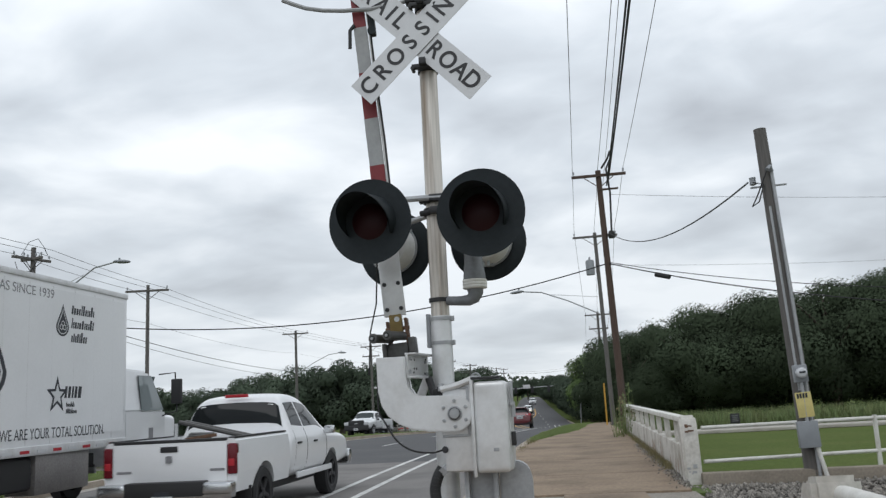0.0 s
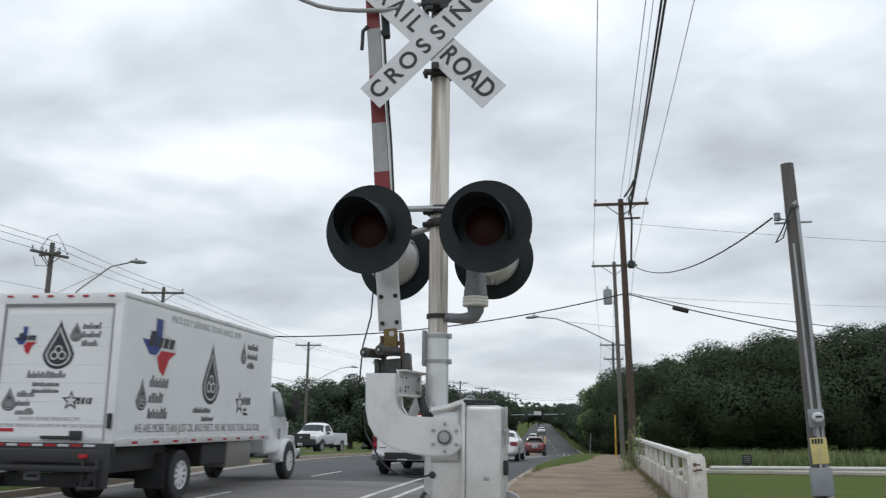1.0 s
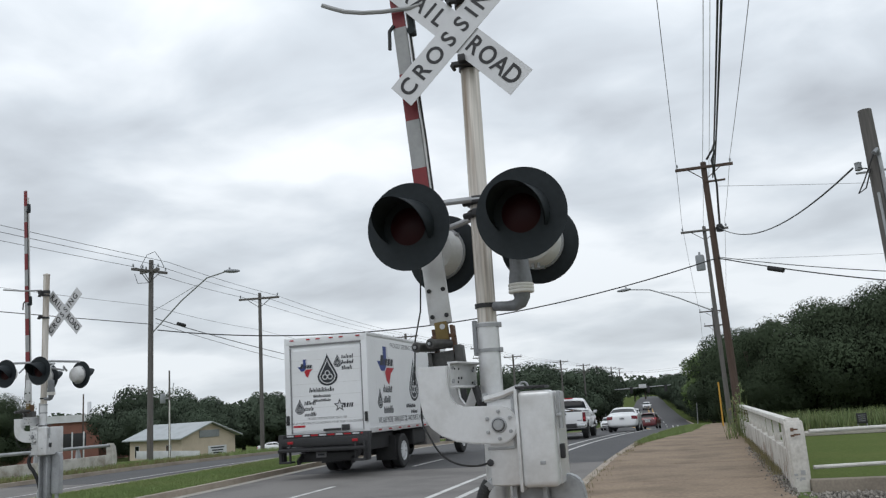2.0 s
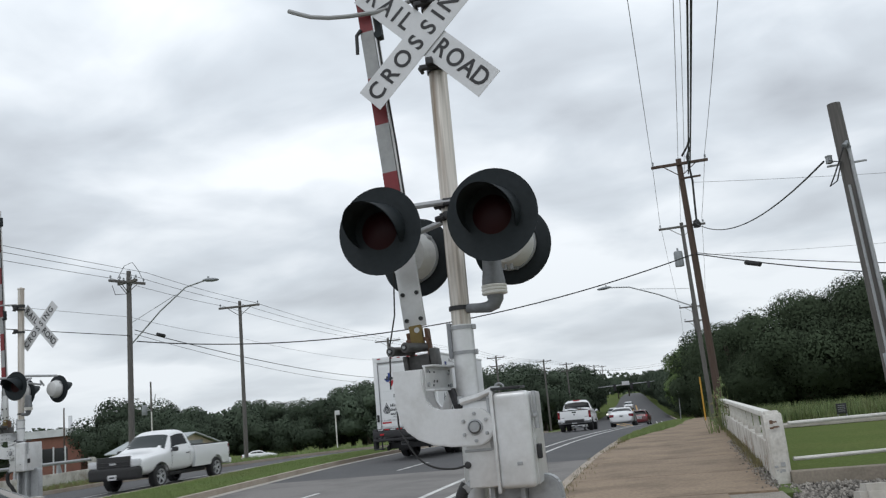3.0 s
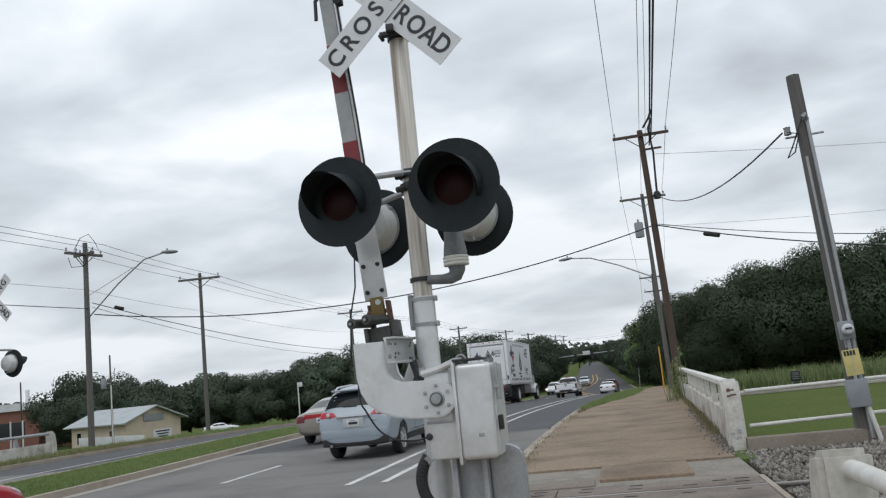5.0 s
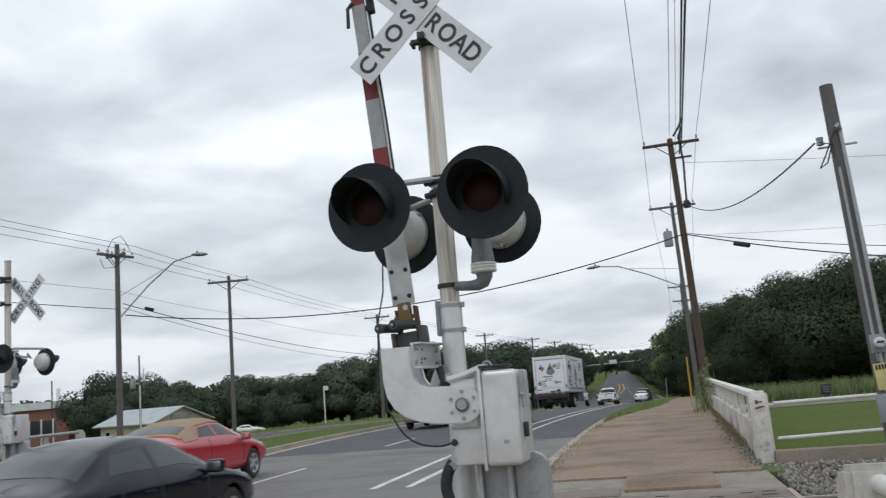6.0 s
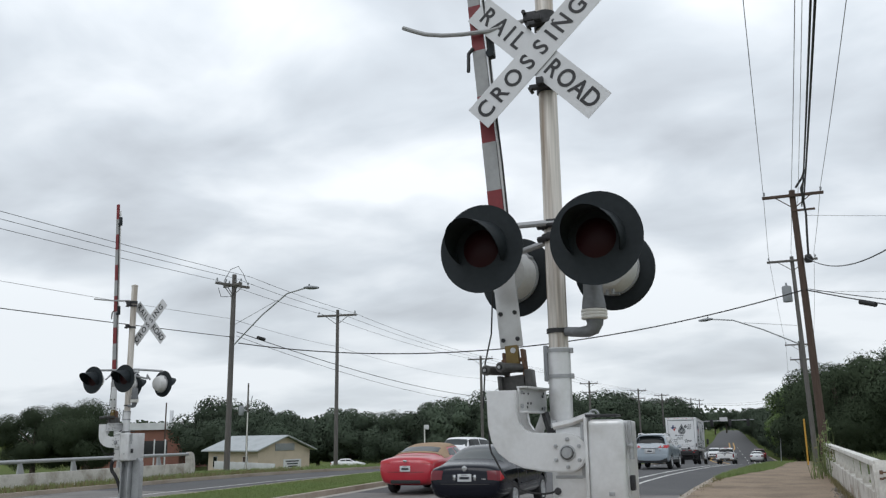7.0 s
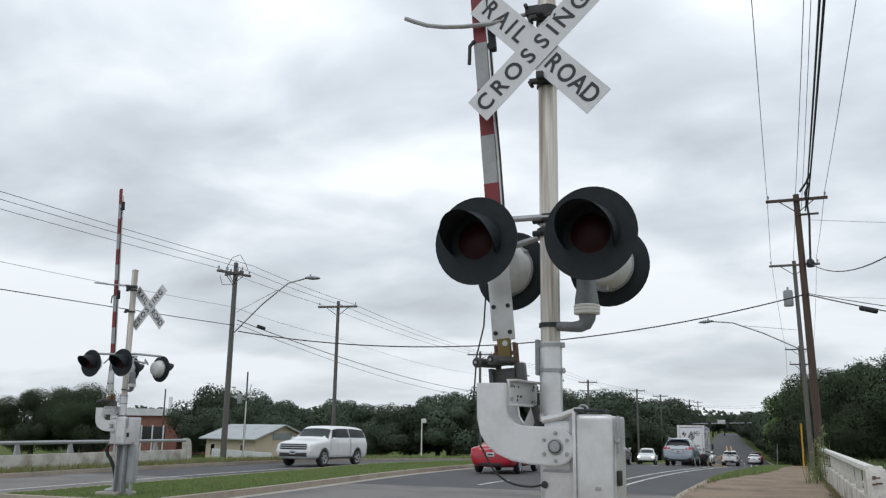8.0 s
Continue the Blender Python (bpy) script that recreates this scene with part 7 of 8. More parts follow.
for s in (-1, 1):
    part("lit_headlamp", box(0.26, 0.06, 0.18, (s * 0.78, 3.32, 0.90), 0.03), LAMP_ON, far_pickup)
# ---- the white box truck; its rear end at y = 0, forward +y ----
def drop_logo(parent, m, h, name="drop_emblem"):
    """A black drop outline with a pale core."""
    def outline(k):
        pts = []
        for i in range(28):
            a = math.tau * i / 28
            x, z = math.sin(a) * 0.36 * k, -math.cos(a) * 0.32 * k
            if z > 0:
                z *= 2.3
                x *= max(0.02, 1 - (z / (0.69 * k)) ** 1.1 * 0.9)
            pts.append((x * h, z * h))
        return pts
    e = part(name, turn(slab(outline(1.0), 0, 0.003), 90), INK, parent, m=m)
    part("drop_core", turn(slab(outline(0.80), 0.003, 0.005), 90), PLATE, e)
    part("drop_heart", turn(slab(outline(0.70), 0.005, 0.007), 90), INK, e)
    for x, z in ((-0.09, -0.03), (0.09, -0.03), (0.0, 0.09)):
        bm = bmesh.new()
        ring = []
        for i in range(14):
            a = math.tau * i / 14
            ring.append([(x + r * math.cos(a)) * h for r in (0.065, 0.095)] + [(z + r * math.sin(a)) * h for r in (0.065, 0.095)])
        for p, q in zip(ring, ring[1:] + ring[:1]):
            bm.faces.new([bm.verts.new((a, -0.009, b)) for a, b in ((p[0], p[2]), (p[1], p[3]), (q[1], q[3]), (q[0], q[2]))])
        part("drop_ring", bm, PLATE, e)
    return e


def bars(parent, m, w, rows, h, material, seed, slant=0.15, name="text_bar"):
    """Rows of short bars in place of a company's name."""
    rs = random.Random(seed)
    for k, (x0, n) in enumerate(rows):
        x = x0
        for q in range(n):
            lw = h * rs.uniform(0.2, 0.42)
            hh = h * rs.choice((0.62, 0.62, 0.85, 1.0))
            part(name, slab([(x, 0), (x + lw * 0.75, 0), (x + lw * 0.75 + hh * slant, hh), (x + hh * slant, hh)], 0, 0.003), material, parent, m=m @ pose(0, 0, -k * h * 1.35, 90))
            x += lw + h * 0.06


def star(parent, m, r, material):
    pts = [(r * (1 if i % 2 == 0 else 0.42) * math.sin(math.tau * i / 10), r * (1 if i % 2 == 0 else 0.42) * math.cos(math.tau * i / 10)) for i in range(10)]
    s = part("star_emblem", turn(slab(pts, 0, 0.003), 90), material, parent, m=m)
    pts = [(x * 0.62, y * 0.62) for x, y in pts]
    part("star_core", turn(slab(pts, 0.003, 0.005), 90), PLATE, s)


def texas(parent, m, k, wide=1.0):
    """A state's outline in blue, white and red."""
    def piece(name, pts, z0, z1, material):
        return part(name, turn(slab([(x * k * wide, y * k) for x, y in pts], z0, z1), 90), material, t or parent, m=m if t is None else Matrix())
    t = None
    t = piece("state_emblem", [(-0.14, 0.5), (0.14, 0.5), (0.14, 0.22), (0.48, 0.14), (0.52, -0.14), (0.3, -0.28), (0.16, -0.62), (0.02, -0.5), (-0.1, -0.28), (-0.28, -0.22), (-0.5, 0.06), (-0.14, 0.06)], 0, 0.003, PLATE)
    piece("emblem_blue", [(-0.14, 0.5), (0.05, 0.5), (0.05, -0.05), (-0.08, -0.22), (-0.28, -0.22), (-0.5, 0.06), (-0.14, 0.06)], 0.003, 0.005, BLUE)
    piece("emblem_red", [(0.05, -0.12), (0.5, -0.12), (0.3, -0.28), (0.16, -0.62), (0.02, -0.5), (-0.06, -0.26)], 0.003, 0.005, RED)
    x = -0.34
    for w, h in ((0.16, 0.30), (0.05, 0.20), (0.13, 0.20), (0.14, 0.20), (0.14, 0.20)):
        piece("emblem_bar", [(x, -0.06), (x + w, -0.06), (x + w + h * 0.25, -0.06 + h), (x + h * 0.25, -0.06 + h)], 0.005, 0.008, INK)
        x += w + 0.03


def box_truck():
    t = thing("box_truck", "white box truck with company emblems and liftgate", "truck", group="traffic")
    W, Z0, Z1, LB = 1.24, 1.16, 3.86, 7.95
    body = part("cargo_box", box(2 * W, LB, Z1 - Z0, (0, LB / 2, (Z0 + Z1) / 2), 0.015), TRUCK_WHITE, t, "white cargo box")
    # rails and rear frame
    for x in (-W, W):
        part("top_rail", box(0.05, LB + 0.02, 0.09, (x * 0.998, LB / 2, Z1 - 0.03), 0.012), SILVER, body)
        part("bottom_rail", box(0.05, LB + 0.02, 0.14, (x * 0.998, LB / 2, Z0 + 0.04), 0.012), SILVER, body)
        part("corner_post", box(0.16, 0.07, Z1 - Z0, (x * 0.94, -0.01, (Z0 + Z1) / 2), 0.012), TRUCK_WHITE, body)
        for k in range(18):
            part("reflector_strip", box(0.006, 0.22, 0.045, (x * 1.022, 0.3 + 0.42 * k, Z0 + 0.03)), TAIL_RED if k % 2 else PLATE, body)
    for y in [0.62 * k for k in range(1, 13)]:
        for x in (-1, 1):
            part("panel_joint", box(0.004, 0.012, Z1 - Z0 - 0.25, (x * (W + 0.001), y, (Z0 + Z1) / 2)), SILVER, body)
    hd = part("rear_header", box(2 * W - 0.06, 0.07, 0.2, (0, -0.012, Z1 - 0.10), 0.012), TRUCK_WHITE, body)
    for x in (-0.5, -0.2, 0.2, 0.5, 1.0, -1.0):
        part("marker_lamp", box(0.12, 0.03, 0.035, (x, -0.055, Z1 - 0.06), 0.01), TAIL_RED, hd)
    door = part("roll_door", box(2 * W - 0.36, 0.04, 2.30, (0, 0.005, Z0 + 1.22), 0.005), TRUCK_WHITE, t, "white roll-up rear door")
    for k in range(1, 7):
        part("door_seam", box(2 * W - 0.40, 0.004, 0.012, (0, -0.018, Z0 + 0.08 + k * 0.33)), SILVER, door)
    part("door_frame", box(2 * W - 0.30, 0.02, 0.03, (0, -0.03, Z1 - 0.22)), GREY_INK, body)
    for x in (-1, 1):
        part("frame_edge", box(0.03, 0.02, 2.35, (x * (W - 0.17), -0.03, Z0 + 1.25)), GREY_INK, body)
        part("bumper_pad", box(0.08, 0.08, 0.26, (x * (W - 0.07), -0.06, Z0 + 0.42), 0.015), RUBBER, body)
    part("door_latch", box(0.5, 0.07, 0.06, (0.15, -0.06, Z0 + 0.12), 0.01), DARK_METAL, door)
    part("door_latch", box(0.22, 0.08, 0.16, (0.55, -0.06, Z0 + 0.16), 0.02), DARK_METAL, door)
    sill = part("rear_sill", box(2 * W + 0.1, 0.10, 0.20, (0, -0.06, Z0 - 0.07), 0.012), DARK_METAL, t)
    for k in range(10):
        part("reflector_strip", box(0.2, 0.006, 0.04, (-1.1 + 0.245 * k, -0.113, Z0 - 0.01)), TAIL_RED if k % 2 else PLATE, sill)
    # liftgate
    lg = part("liftgate", box(2 * W + 0.15, 0.12, 0.22, (0, -0.35, 0.98), 0.02), DARK_METAL, t, "black folding liftgate")
    part("platform", box(2 * W + 0.05, 0.5, 0.08, (0, -0.32, 0.80), 0.02, rot=(8, 0, 0)), DARK_METAL, lg)
    for x in (-1, 1):
        part("lift_post", box(0.16, 0.2, 0.75, (x * (W + 0.0), -0.30, 0.82), 0.02), DARK_METAL, lg)
        part("lift_arm", box(0.10, 0.9, 0.14, (x * 0.8, 0.15, 0.62), 0.02, rot=(24, 0, 0)), DARK_METAL, lg)
        part("rear_lamp", box(0.16, 0.03, 0.07, (x * 0.95, -0.425, 0.98), 0.01), TAIL_RED, lg)
    part("cross_bar", box(1.7, 0.10, 0.24, (0, 0.0, 0.55), 0.02), DARK_METAL, lg)
    p = part("number_plate", box(0.31, 0.012, 0.155, (-0.2, -0.06, 0.62), 0.003), GREY_INK, lg)
    part("plate_bar", box(0.2, 0.006, 0.05, (-0.2, -0.07, 0.62)), INK, p)
    for x in (-1, 1):
        part("lift_step", box(0.34, 0.30, 0.05, (x * (W - 0.15), -0.35, 0.46), 0.01), DARK_METAL, lg)
        part("lift_strut", box(0.05, 0.06, 0.5, (x * (W - 0.02), -0.42, 0.68), 0.01), DARK_METAL, lg)
        part("lift_strut", box(0.05, 0.06, 0.5, (x * (W - 0.28), -0.42, 0.68), 0.01), DARK_METAL, lg)
    part("under_shield", box(2 * W - 0.5, 2.2, 0.45, (0, 1.4, 0.88), 0.03), TRIM, t)
    # chassis
    part("chassis_rail", box(0.9, 9.6, 0.26, (0, 5.5, 0.88), 0.02), TRIM, t)
    part("mud_flap", box(0.62, 0.02, 0.7, (W - 0.36, 2.15, 0.62), 0.004), RUBBER, t)
    part("mud_flap", box(0.62, 0.02, 0.7, (-W + 0.36, 2.15, 0.62), 0.004), RUBBER, t)
    for x in (-1, 1):
        part("side_box", box(0.5, 1.5, 0.66, (x * (W - 0.32), 6.1, 0.86), 0.02), TREADPLATE, t, "aluminium side box")
        part("fuel_tank", box(0.45, 1.3, 0.5, (x * (W - 0.34), 4.7, 0.86), 0.08, seg=3), TRIM, t)
    R = 0.50
    for x in (-1, 1):
        wheel_part(t, x * (W - 0.16), 2.85, R, 0.28, PLATE, 10, 0.58)
        wheel_part(t, x * (W - 0.50), 2.85, R, 0.28, PLATE, 10, 0.58)
        wheel_part(t, x * (W - 0.18), 9.92, R, 0.28, PLATE, 10, 0.58)
    part("rear_axle", cyl((-W + 0.2, 2.85, R), (W - 0.2, 2.85, R), 0.10, seg=10), TRIM, t)
    # cab and hood
    cab = part("cab", slab([(-1.05, 7.55), (1.05, 7.55), (1.05, 9.2), (0.98, 9.35), (-0.98, 9.35), (-1.05, 9.2)], 0.75, 1.75, None, 0.05), WHITE_CAR, t, "white truck cab", m=pose(0, 0.72, 0))
    bm = bmesh.new()
    lo = [bm.verts.new(p) for p in ((-1.04, 7.55, 1.70), (1.04, 7.55, 1.70), (1.02, 9.3, 1.70), (-1.02, 9.3, 1.70))]
    hi = [bm.verts.new(p) for p in ((-0.95, 7.55, 2.55), (0.95, 7.55, 2.55), (0.90, 8.75, 2.52), (-0.90, 8.75, 2.52))]
    bm.faces.new(lo)
    bm.faces.new(hi[::-1])
    for i in range(4):
        bm.faces.new((lo[i], lo[(i + 1) % 4], hi[(i + 1) % 4], hi[i]))
    bmesh.ops.recalc_face_normals(bm, faces=bm.faces)
    bmesh.ops.bevel(bm, geom=list(bm.edges), offset=0.05, segments=2, affect="EDGES")
    part("cab_top", bm, WHITE_CAR, cab)
    for x in (-1, 1):
        bm = bmesh.new()
        for d in (0.008, -0.01):
            bm.faces.new([bm.verts.new(q) for q in ((x * (1.045 + d), 8.22, 1.74), (x * (1.03 + d), 9.18, 1.74), (x * (0.955 + d), 8.78, 2.42), (x * (0.965 + d), 8.22, 2.42))])
        part("side_window", bm, CAB_GLASS_SKY, cab)
        part("step", box(0.3, 0.9, 0.1, (x * 0.95, 8.5, 0.52), 0.02), TREADPLATE, cab)
        part("mirror_arm", tube([(x * 1.02, 9.0, 2.45), (x * 1.3, 9.15, 2.48), (x * 1.34, 9.15, 1.7), (x * 1.05, 9.1, 1.62)], 0.016, 6), TRIM, cab)
        part("mirror", box(0.22, 0.09, 0.5, (x * 1.34, 9.14, 2.1), 0.03), TRIM, cab)
        part("emblem_decal", box(0.004, 0.18, 0.3, (x * 1.053, 8.6, 1.25)), GREY_INK, cab)
        fender = [(0.62 * math.cos(radians(a)) + 9.2, 0.62 * math.sin(radians(a)) + R) for a in range(0, 181, 15)]
        inner = [(0.55 * math.cos(radians(a)) + 9.2, 0.55 * math.sin(radians(a)) + R) for a in range(180, -1, -15)]
        bm = slab(fender + inner, 0, 0.42)
        bmesh.ops.transform(bm, matrix=Matrix(((0, 0, x, x * 0.76), (1, 0, 0, 0), (0, 1, 0, 0), (0, 0, 0, 1))), verts=bm.verts)
        part("fender", bm, WHITE_CAR, cab)
    part("windscreen", box(1.62, 0.02, 0.76, (0, 9.045, 2.11), 0.01, rot=(-34, 0, 0)), GLASS_CAR, cab)
    part("hood", box(1.5, 1.25, 0.62, (0, 9.75, 1.36), 0.14, seg=3, rot=(-5, 0, 0)), WHITE_CAR, cab)
    part("grille", box(1.0, 0.05, 0.6, (0, 10.40, 1.22), 0.02), DARK_METAL, cab)
    part("bumper", box(2.2, 0.22, 0.3, (0, 10.4, 0.66), 0.05), CHROME, cab)
    for x in (-1, 1):
        part("headlamp", box(0.34, 0.08, 0.24, (x * 0.75, 10.38, 1.05), 0.04), HEAD_LAMP, cab)
    # lettering and emblems: right side (the side reads along +y), left side, rear
    for s in (1, -1):
        f = lambda y, z, s=s: pose(s * (W + 0.004), y if s == 1 else LB - y, z, 0, 0, 90 if s == 1 else -90)
        a = part("side_panel", box(0.003, LB - 0.2, 2.3, (s * (W + 0.0015), LB / 2, 2.55)), TRUCK_WHITE, t)
        texas(a, f(1.45, 3.05), 0.98, 1.45)
        drop_logo(a, f(4.0, 2.36), 1.28)
        drop_logo(a, f(0.88, 1.95), 0.56)
        drop_logo(a, f(5.85, 3.12), 0.50)
        bars(a, f(1.15, 2.22), 0, [(0, 10), (0, 8), (0, 10)], 0.22, INK, 4)
        bars(a, f(6.1, 3.34), 0, [(0, 11), (0, 11), (0, 8)], 0.17, INK, 5)
        bars(a, f(3.15, 1.76), 0, [(0, 18), (0.45, 14)], 0.13, INK, 6)
        star(a, f(5.75, 2.02), 0.30, INK)
        bars(a, f(5.95, 1.98), 0, [(0, 5)], 0.30, INK, 7)
        bars(a, f(6.0, 1.84), 0, [(0, 9), (0, 11)], 0.08, INK, 8)
        words_part("PROUDLY SERVING TEXAS SINCE 1939", 0.205, GREY_INK, a, f(3.75, 3.60) @ pose(0, 0, 0, 90), squeeze=1.05)
        words_part("WE ARE MORE THAN JUST OIL AND PARTS. WE ARE YOUR TOTAL SOLUTION.", 0.23, INK, a, f(3.95, 1.44) @ pose(0, 0, 0, 90), squeeze=0.80)
    r = part("door_panel", box(2 * W - 0.42, 0.003, 2.2, (0, -0.018, Z0 + 1.22)), TRUCK_WHITE, door)
    g = lambda x, z: pose(x, -0.0215, z)
    texas(r, g(-0.62, 3.02), 0.46)
    drop_logo(r, g(0.05, 2.75), 0.85)
    drop_logo(r, g(0.36, 3.08), 0.34)
    bars(r, g(0.48, 3.20), 0, [(0, 8), (0, 8), (0, 7)], 0.115, INK, 9)
    bars(r, g(-0.52, 2.32), 0, [(0, 16)], 0.13, INK, 10)
    bars(r, g(-0.40, 2.17), 0, [(0, 17), (0, 17)], 0.085, INK, 11)
    drop_logo(r, g(-0.82, 1.86), 0.40)
    bars(r, g(-0.68, 1.98), 0, [(0, 8), (0, 7), (0, 8)], 0.115, INK, 12)
    star(r, g(0.38, 1.92), 0.19, INK)
    bars(r, g(0.44, 1.86), 0, [(0, 5)], 0.19, INK, 13)
    words_part("PROUDLY SERVING TEXAS SINCE 1939", 0.085, GREY_INK, r, g(0, 1.60) @ pose(0, 0, 0, 90), squeeze=0.8)
    words_part("WE ARE MORE THAN JUST OIL AND PARTS. WE ARE YOUR TOTAL SOLUTION.", 0.085, GREY_INK, r, g(0, 1.48) @ pose(0, 0, 0, 90), squeeze=0.72)
    part("warning_strip", box(0.36, 0.004, 0.06, (-0.85, -0.022, 1.40)), RED, r)
    return t


truck = box_truck()


def repaint(t, coat, group="traffic"):
    for o in t.children:
        if o.data and o.data.materials and o.data.materials[0] in (BLUE_CAR, WHITE_CAR):
            o.data = o.data.copy()
            o.data.materials[0] = coat
    return t


maroon_car = tagged(repaint(copy_thing(suv, pose(0, 80, 0)), MAROON_CAR), "dark maroon SUV far along the road")
far_wagon = tagged(copy_thing(wagon, pose(0, 200, 0)), "white family wagon far along the road")
parked_car = tagged(copy_thing(white_car, pose(-53, 111, gz(-53, 111), 0, 0, -70)), "white sedan parked on the far grass lot")
for x, y, a, src, lab in ((-19, 122, 30, white_car, "white sedan in the far parking lot"), (-22.5, 126, 25, gold_car, "tan sedan in the far parking lot"), (-26, 130, 28, suv, "silver-blue SUV in the far parking lot"), (-30, 134, 30, black_car, "black sedan in the far parking lot")):
    tagged(copy_thing(src, pose(x, y, gz(x, y) - 0.12, 0, 0, a)), lab, group="parked cars")
# ---- grass and weeds ----
def tufts(name, label, spots, hmin, hmax, width, material, seed, per=5, lean=0.5):
    """Blades of grass as thin bent triangles at the spots (x, y, z)."""
    rs = np.random.RandomState(seed)
    p = np.repeat(np.asarray(spots, float), per, 0)
    n = len(p)
    p[:, :2] += rs.normal(0, 0.05, (n, 2))
    a = rs.uniform(0, 6.283, n)
    h = rs.uniform(hmin, hmax, n)
    d = np.stack([np.cos(a), np.sin(a), np.zeros(n)], 1)
    side = np.stack([-np.sin(a), np.cos(a), np.zeros(n)], 1) * width
    tip = p + d * (h * rs.uniform(0.1, lean, n))[:, None] + np.array([0, 0, 1]) * h[:, None]
    V = np.stack([p - side, p + side, tip], 1).reshape(-1, 3)
    ob = raw(name, V, np.arange(n * 3).reshape(-1, 3), material)
    return tagged(ob, label, "grass", kind="stuff")


rg = np.random.RandomState(21)
sp = []
for k in range(26000):
    y = 15.3 + 50 * rg.uniform() ** 1.5
    a, b = lerp(ML, y) + 0.2, lerp(MR, y) - 0.2
    if b > a:
        x = rg.uniform(a, b)
        sp.append((x, y, gz(x, y) + 0.12))
tufts("median_grass", "mown green grass on the median", sp, 0.02, 0.08, 0.012, BLADES, 1)
sp = []
for k in range(9000):
    y = 15 + 60 * rg.uniform()
    x = lerp(LE, y) - rg.uniform(0.2, 6)
    sp.append((x, y, gz(x, y) + (0.08 if x > lerp(LE, y) - 2.5 else -0.14)))
tufts("verge_grass", "uneven green grass on the verge", sp, 0.05, 0.25, 0.02, BLADES, 2)
sp = []
for k in range(2600):
    y = 13 + 26 * rg.uniform()
    x = lerp(LE, y) - abs(rg.normal(0.5, 0.5)) - 0.15
    sp.append((x, y, gz(x, y) + 0.09))
tufts("verge_weeds", "dry straggling weeds behind the far kerb", sp, 0.04, 0.22, 0.012, DRY, 12)
sp = [(x, rg.uniform(40.5, 47) + 0.25 * x * 0.2, -0.2) for x in rg.uniform(4.5, 45, 9000)]
tufts("tall_weeds", "tall pale green weeds before the wood", sp, 0.1, 0.85, 0.02, WEEDS, 4, lean=0.5)
sp = []
for k in range(4200):
    y = rg.uniform(31, 60)
    a, b = lerp(RE, y) + 0.15, lerp(WL, y)
    sp.append((rg.uniform(a, max(a + 0.1, b)), y, gz(0, y) + 0.07))
tufts("kerb_grass", "grass strip between kerb and sidewalk", sp, 0.05, 0.16, 0.015, BLADES, 5)
sp = []
for k in range(46):
    cy = 13.5 + 33 * rg.uniform()
    for q in range(int(rg.uniform(2, 9))):
        y = cy + rg.normal(0, 0.22)
        sp.append((lerp(RE, y) + 0.26 + rg.normal(0, 0.09), y, gz(0, y) + 0.09))
tufts("joint_weeds", "dry weeds in the kerb joint", sp, 0.03, 0.13, 0.007, DRY, 6)
sp = []
for k in range(1500):
    y = 17 + 24 * rg.uniform() ** 0.8
    x = lerp(WR, y) + 0.06 - abs(rg.normal(0, 0.05)) + 0.02 * (y - 17) * rg.uniform()
    sp.append((x, y, gz(0, y) + 0.08))
tufts("parapet_weeds", "dry weeds along the parapet's foot", sp, 0.04, 0.22, 0.008, DRY, 7)
sp = [(rg.normal(2.62, 0.22), rg.normal(32.5, 1.4), 0.05) for k in range(16)]
tufts("tall_stalks", "tall leafy stalks beside the parapet's end", sp, 0.3, 1.7, 0.016, WEEDS, 8, lean=0.35)
# leafy stalks beside the parapet's end
for k in range(7):
    x, y, h = rg.normal(2.62, 0.25), rg.normal(31.5, 1.8), rg.uniform(0.8, 1.9)
    st = thing("weed_stalk", "tall leafy weed stalk beside the parapet", "weed", pose(x, y, 0.05, rg.uniform(-8, 8), rg.uniform(-8, 8), rg.uniform(0, 360)), "tall weeds")
    part("stem", tube([(0, 0, -0.1), (0.04, 0, h * 0.5), (0.02, 0.05, h)], 0.012, 5), WEEDS, st)
    n = 55
    hz = rg.uniform(0.15, 1.0, n) * h
    a = rg.uniform(0, 6.283, n)
    r = 0.16 * (1.15 - hz / h) + 0.05
    c = np.stack([np.cos(a) * r * rg.uniform(0.3, 1, n), np.sin(a) * r * rg.uniform(0.3, 1, n), hz], 1)
    w = rg.normal(0, 0.04, (n, 3, 3))
    raw("leaves", (c[:, None, :] + w).reshape(-1, 3), np.arange(n * 3).reshape(-1, 3), WEEDS if k % 3 else DRY, st)
kt = part("park_path", box(70, 1.6, 0.12, (38, 38.6, -0.11), 0.02, rot=(0, 0, 4)), CONCRETE)
tagged(kt, "pale path along the field's far edge", "path", kind="structure")
sg = thing("info_sign", "small dark sign on legs in the grass", "sign", pose(8.15, 41, -0.32))
part("plate", box(0.42, 0.04, 0.44, (0, 0, 0.50), 0.01), DARK_METAL, sg)
for x in (-0.18, 0.18):
    part("leg", cyl((x, 0.03, -0.1), (x, 0.03, 0.6), 0.025, seg=6), GALV, sg)
for k in range(4):
    part("text_bar", box(0.28, 0.004, 0.02, (0, -0.022, 0.63 - 0.08 * k)), BOX_GREY, sg)
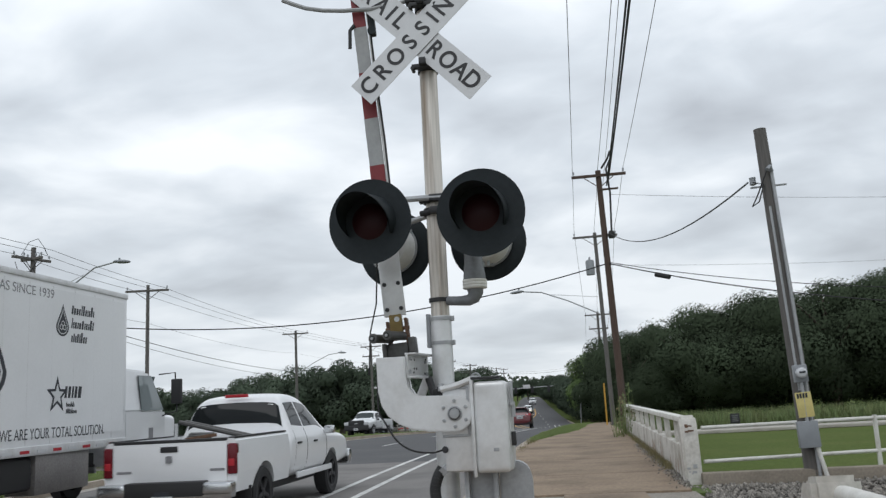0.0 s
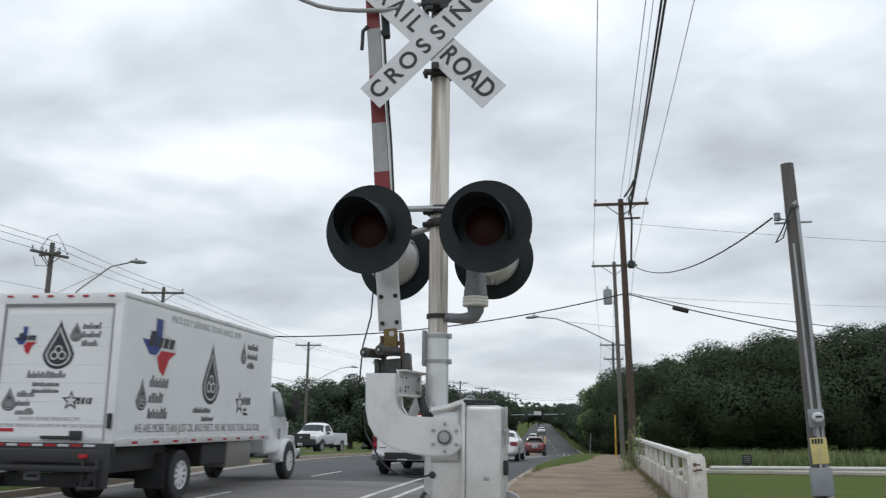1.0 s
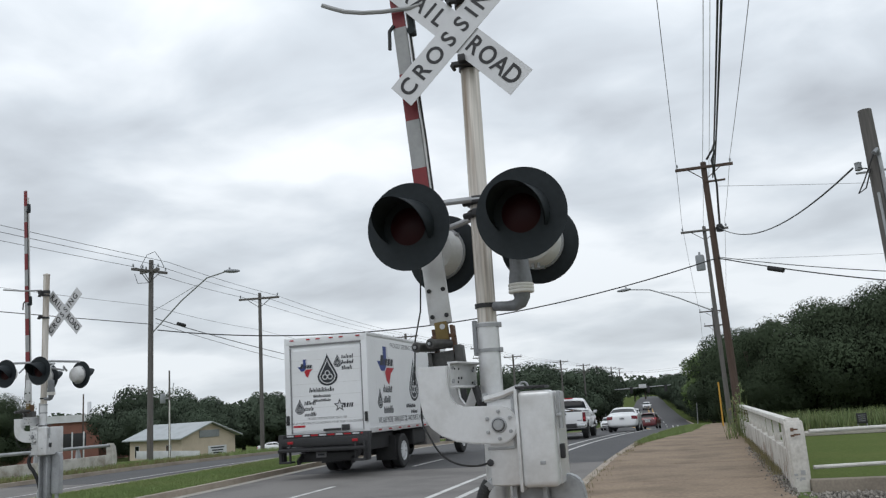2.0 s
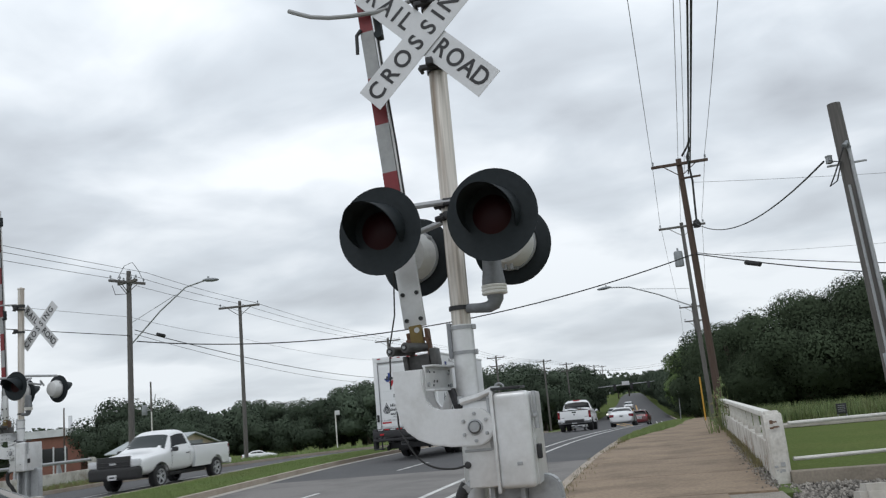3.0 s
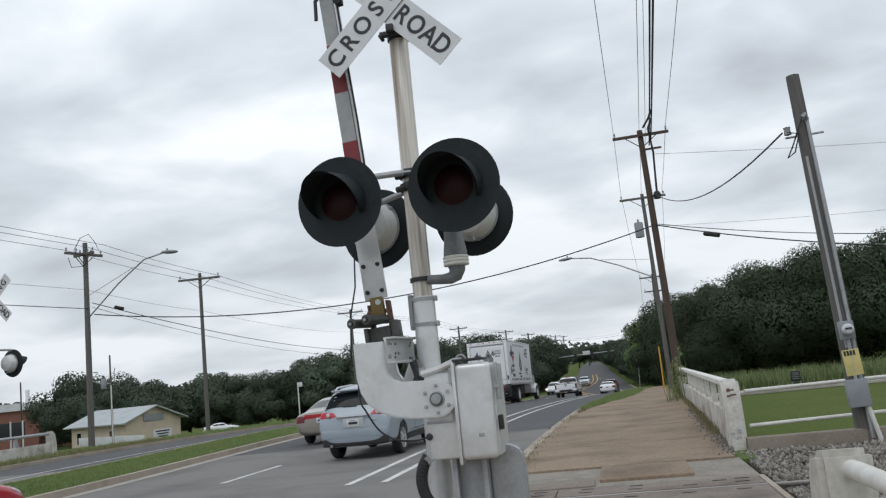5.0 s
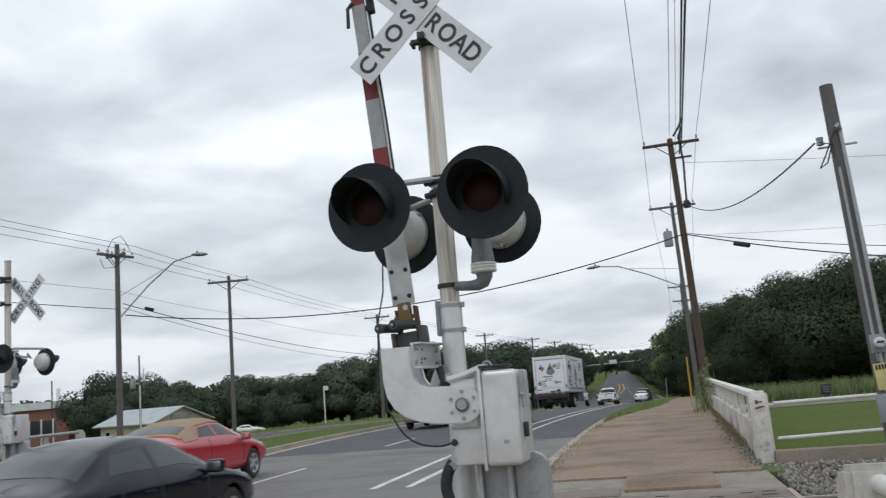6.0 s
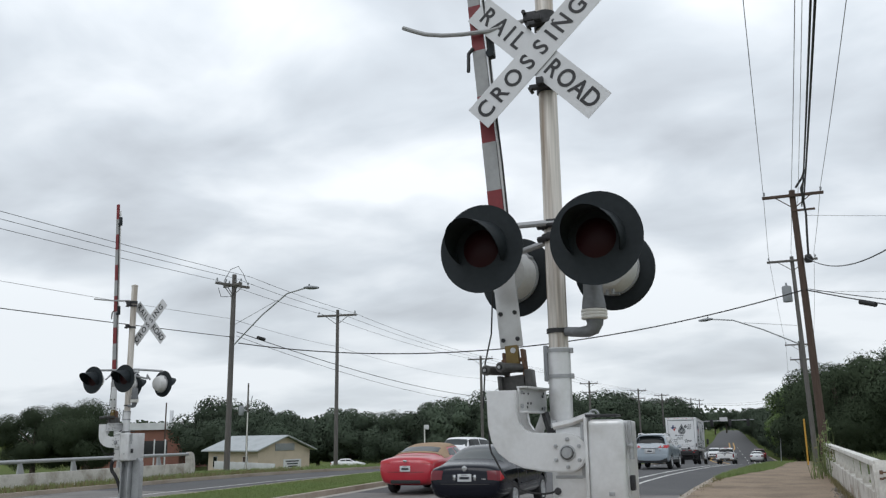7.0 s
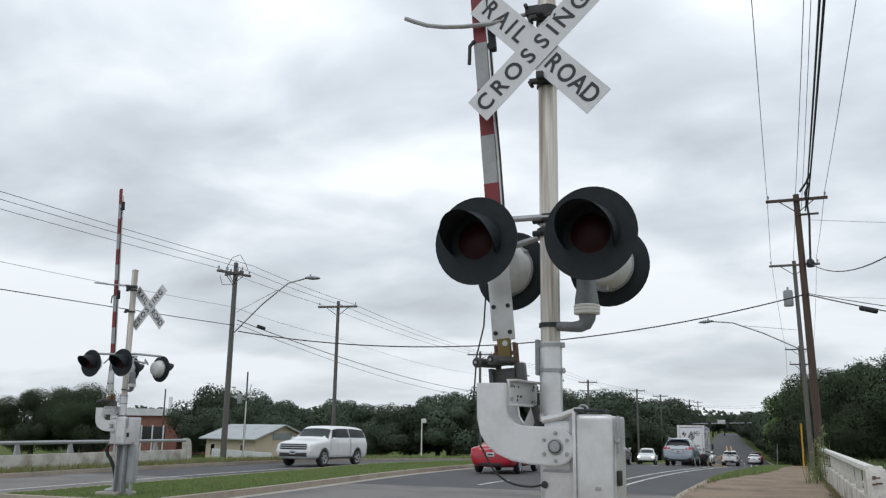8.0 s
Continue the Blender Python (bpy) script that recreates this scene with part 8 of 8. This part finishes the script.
# ---- what moves: seconds and metres along the road, and the lane's line ----
def drive(t, times, lane, facing=1, spin=0.0):
    """times: (seconds, y); lane: (y, x). facing -1: towards the camera. spin: the wheels' radius."""
    ts, ys = [a for a, _ in times], [b for _, b in times]
    lane = sorted(lane)

    def y_at(s):
        # smooth slope between the given times
        i = min(max(int(np.searchsorted(ts, s)) - 1, 0), len(ts) - 2)
        d = [(ys[j + 1] - ys[j]) / (ts[j + 1] - ts[j]) for j in range(len(ts) - 1)]
        m = [d[0]] + [(a + b) / 2 for a, b in zip(d, d[1:])] + [d[-1]]
        h = ts[i + 1] - ts[i]
        u = (s - ts[i]) / h
        return (2 * u ** 3 - 3 * u ** 2 + 1) * ys[i] + (u ** 3 - 2 * u ** 2 + u) * h * m[i] + (-2 * u ** 3 + 3 * u ** 2) * ys[i + 1] + (u ** 3 - u ** 2) * h * m[i + 1]

    rows = []
    for k in range(0, 33):
        s = k * 0.25
        y = y_at(s)
        x = lerp(lane, y)
        dx = (lerp(lane, y + 3) - lerp(lane, y - 3)) / 6
        up = math.degrees(math.atan((gz(-5, y + 2) - gz(-5, y - 2)) / 4)) * facing
        rows.append((s, pose(x, y, gz(-5, y) + 0.008, up, 0, -math.degrees(math.atan(dx)) + (0 if facing == 1 else 180))))
    walk(t, rows)
    if spin:
        for w in [o for o in t.children if o.name.startswith("wheel")]:
            p = w.matrix_basis.translation.copy()
            y0 = y_at(0)
            walk(w, [(k / FPS, pose(*p, -math.degrees((y_at(k / FPS) - y0) * facing / spin))) for k in range(0, 241)])


def motions():
    drive(truck, [(0, 7.15), (0.5, 10.9), (1, 14.8), (1.5, 18.7), (2.8, 30), (3.5, 36.8), (4, 42), (4.5, 47.5), (5.8, 62.5), (6.5, 71), (7, 77), (7.5, 82.5), (8, 88)], [(0, -9.0), (20, -8.85), (35, -8.5), (48, -7.6), (60, -6.7), (73, -5.6), (90, -5.2)], 1, 0.50)
    drive(crew_pickup, [(0, 14.8), (0.5, 22.4), (1, 30), (1.5, 37), (2.8, 54), (3.5, 63), (4.5, 77), (5.8, 96), (6.5, 105), (8, 122)], [(10, -5.4), (17, -5.2), (25, -4.8), (37, -4.5), (55, -4.5), (77, -4.6), (100, -3.6), (122, -2.6)], 1, 0.40)
    drive(work_pickup, [(0, 66), (1, 55.5), (2, 42.5), (2.8, 31), (3, 28.2), (3.5, 21.7), (4.5, 8), (6, -13), (8, -41)], [(-60, -16.8), (20, -16.6), (28, -16.5), (40, -16.4), (56, -15.6), (68, -13.8)], -1, 0.38)
    drive(gold_car, [(0, -11), (2, 1.0), (3, 9.7), (3.5, 14.1), (4, 19.3), (4.5, 24.0), (5.8, 36), (6.5, 42.3), (7.5, 50.3), (8, 54)], [(-20, -8.5), (24, -8.6), (40, -8.6), (50, -7.9), (60, -7.3)], 1, 0.325)
    drive(suv, [(0, -32), (2, -11.5), (3, -0.3), (3.5, 5.4), (4, 10.8), (4.5, 16.6), (4.7, 18.6), (5.8, 31.4), (6.5, 39.9), (7, 45.6), (7.5, 51.5), (8, 57.8)], [(-20, -5.6), (20, -5.5), (32, -5.1), (40, -4.6), (46, -4.2), (58, -3.75), (66, -3.3)], 1, 0.345)
    drive(red_car, [(0, -30), (3, -6), (5, 9.6), (5.8, 15.9), (6, 17.0), (6.5, 20.9), (7, 26), (7.5, 30.8), (8, 35)], [(-40, -8.9), (40, -8.9)], 1, 0.325)
    drive(black_car, [(0, -44), (3, -18), (5, -1), (5.8, 7.2), (6.0, 9.2), (6.2, 11.6), (6.5, 15.2), (7, 20.6), (7.5, 26.6), (8, 33)], [(-50, -5.4), (20, -5.4), (40, -5.1)], 1, 0.315)
    drive(wagon, [(0, 149), (3, 107), (5, 79), (6.5, 57.5), (7, 50.3), (7.5, 43), (8, 35.9)], [(20, -17.7), (36, -17.7), (43, -17.0), (57, -15.4), (75, -12.5), (100, -9.4), (150, -7)], -1, 0.37)
    drive(white_car, [(0, 36), (1, 43), (1.5, 48), (2.8, 65), (3.5, 76), (4.5, 95), (5.8, 115), (6.5, 125), (8, 134)], [(20, -3.6), (48, -2.6), (72, -2.1), (95, -1.2), (125, 0.2), (140, 0.4)])
    drive(maroon_car, [(0, 70), (1, 82), (1.5, 88), (3, 99), (4.5, 107), (6.5, 129), (8, 139)], [(60, -2.7), (88, -2.5), (100, -1.4), (130, 0.6)])
    drive(far_pickup, [(0, 190), (4, 152), (5.8, 130), (8, 104)], [(90, -9.8), (104, -11.2), (125, -11.4), (150, -8.5), (200, -5)], -1)
    drive(far_wagon, [(0, 245), (4.5, 172), (8, 130)], [(100, -7), (130, -5.9), (250, -6)], -1)


motions()
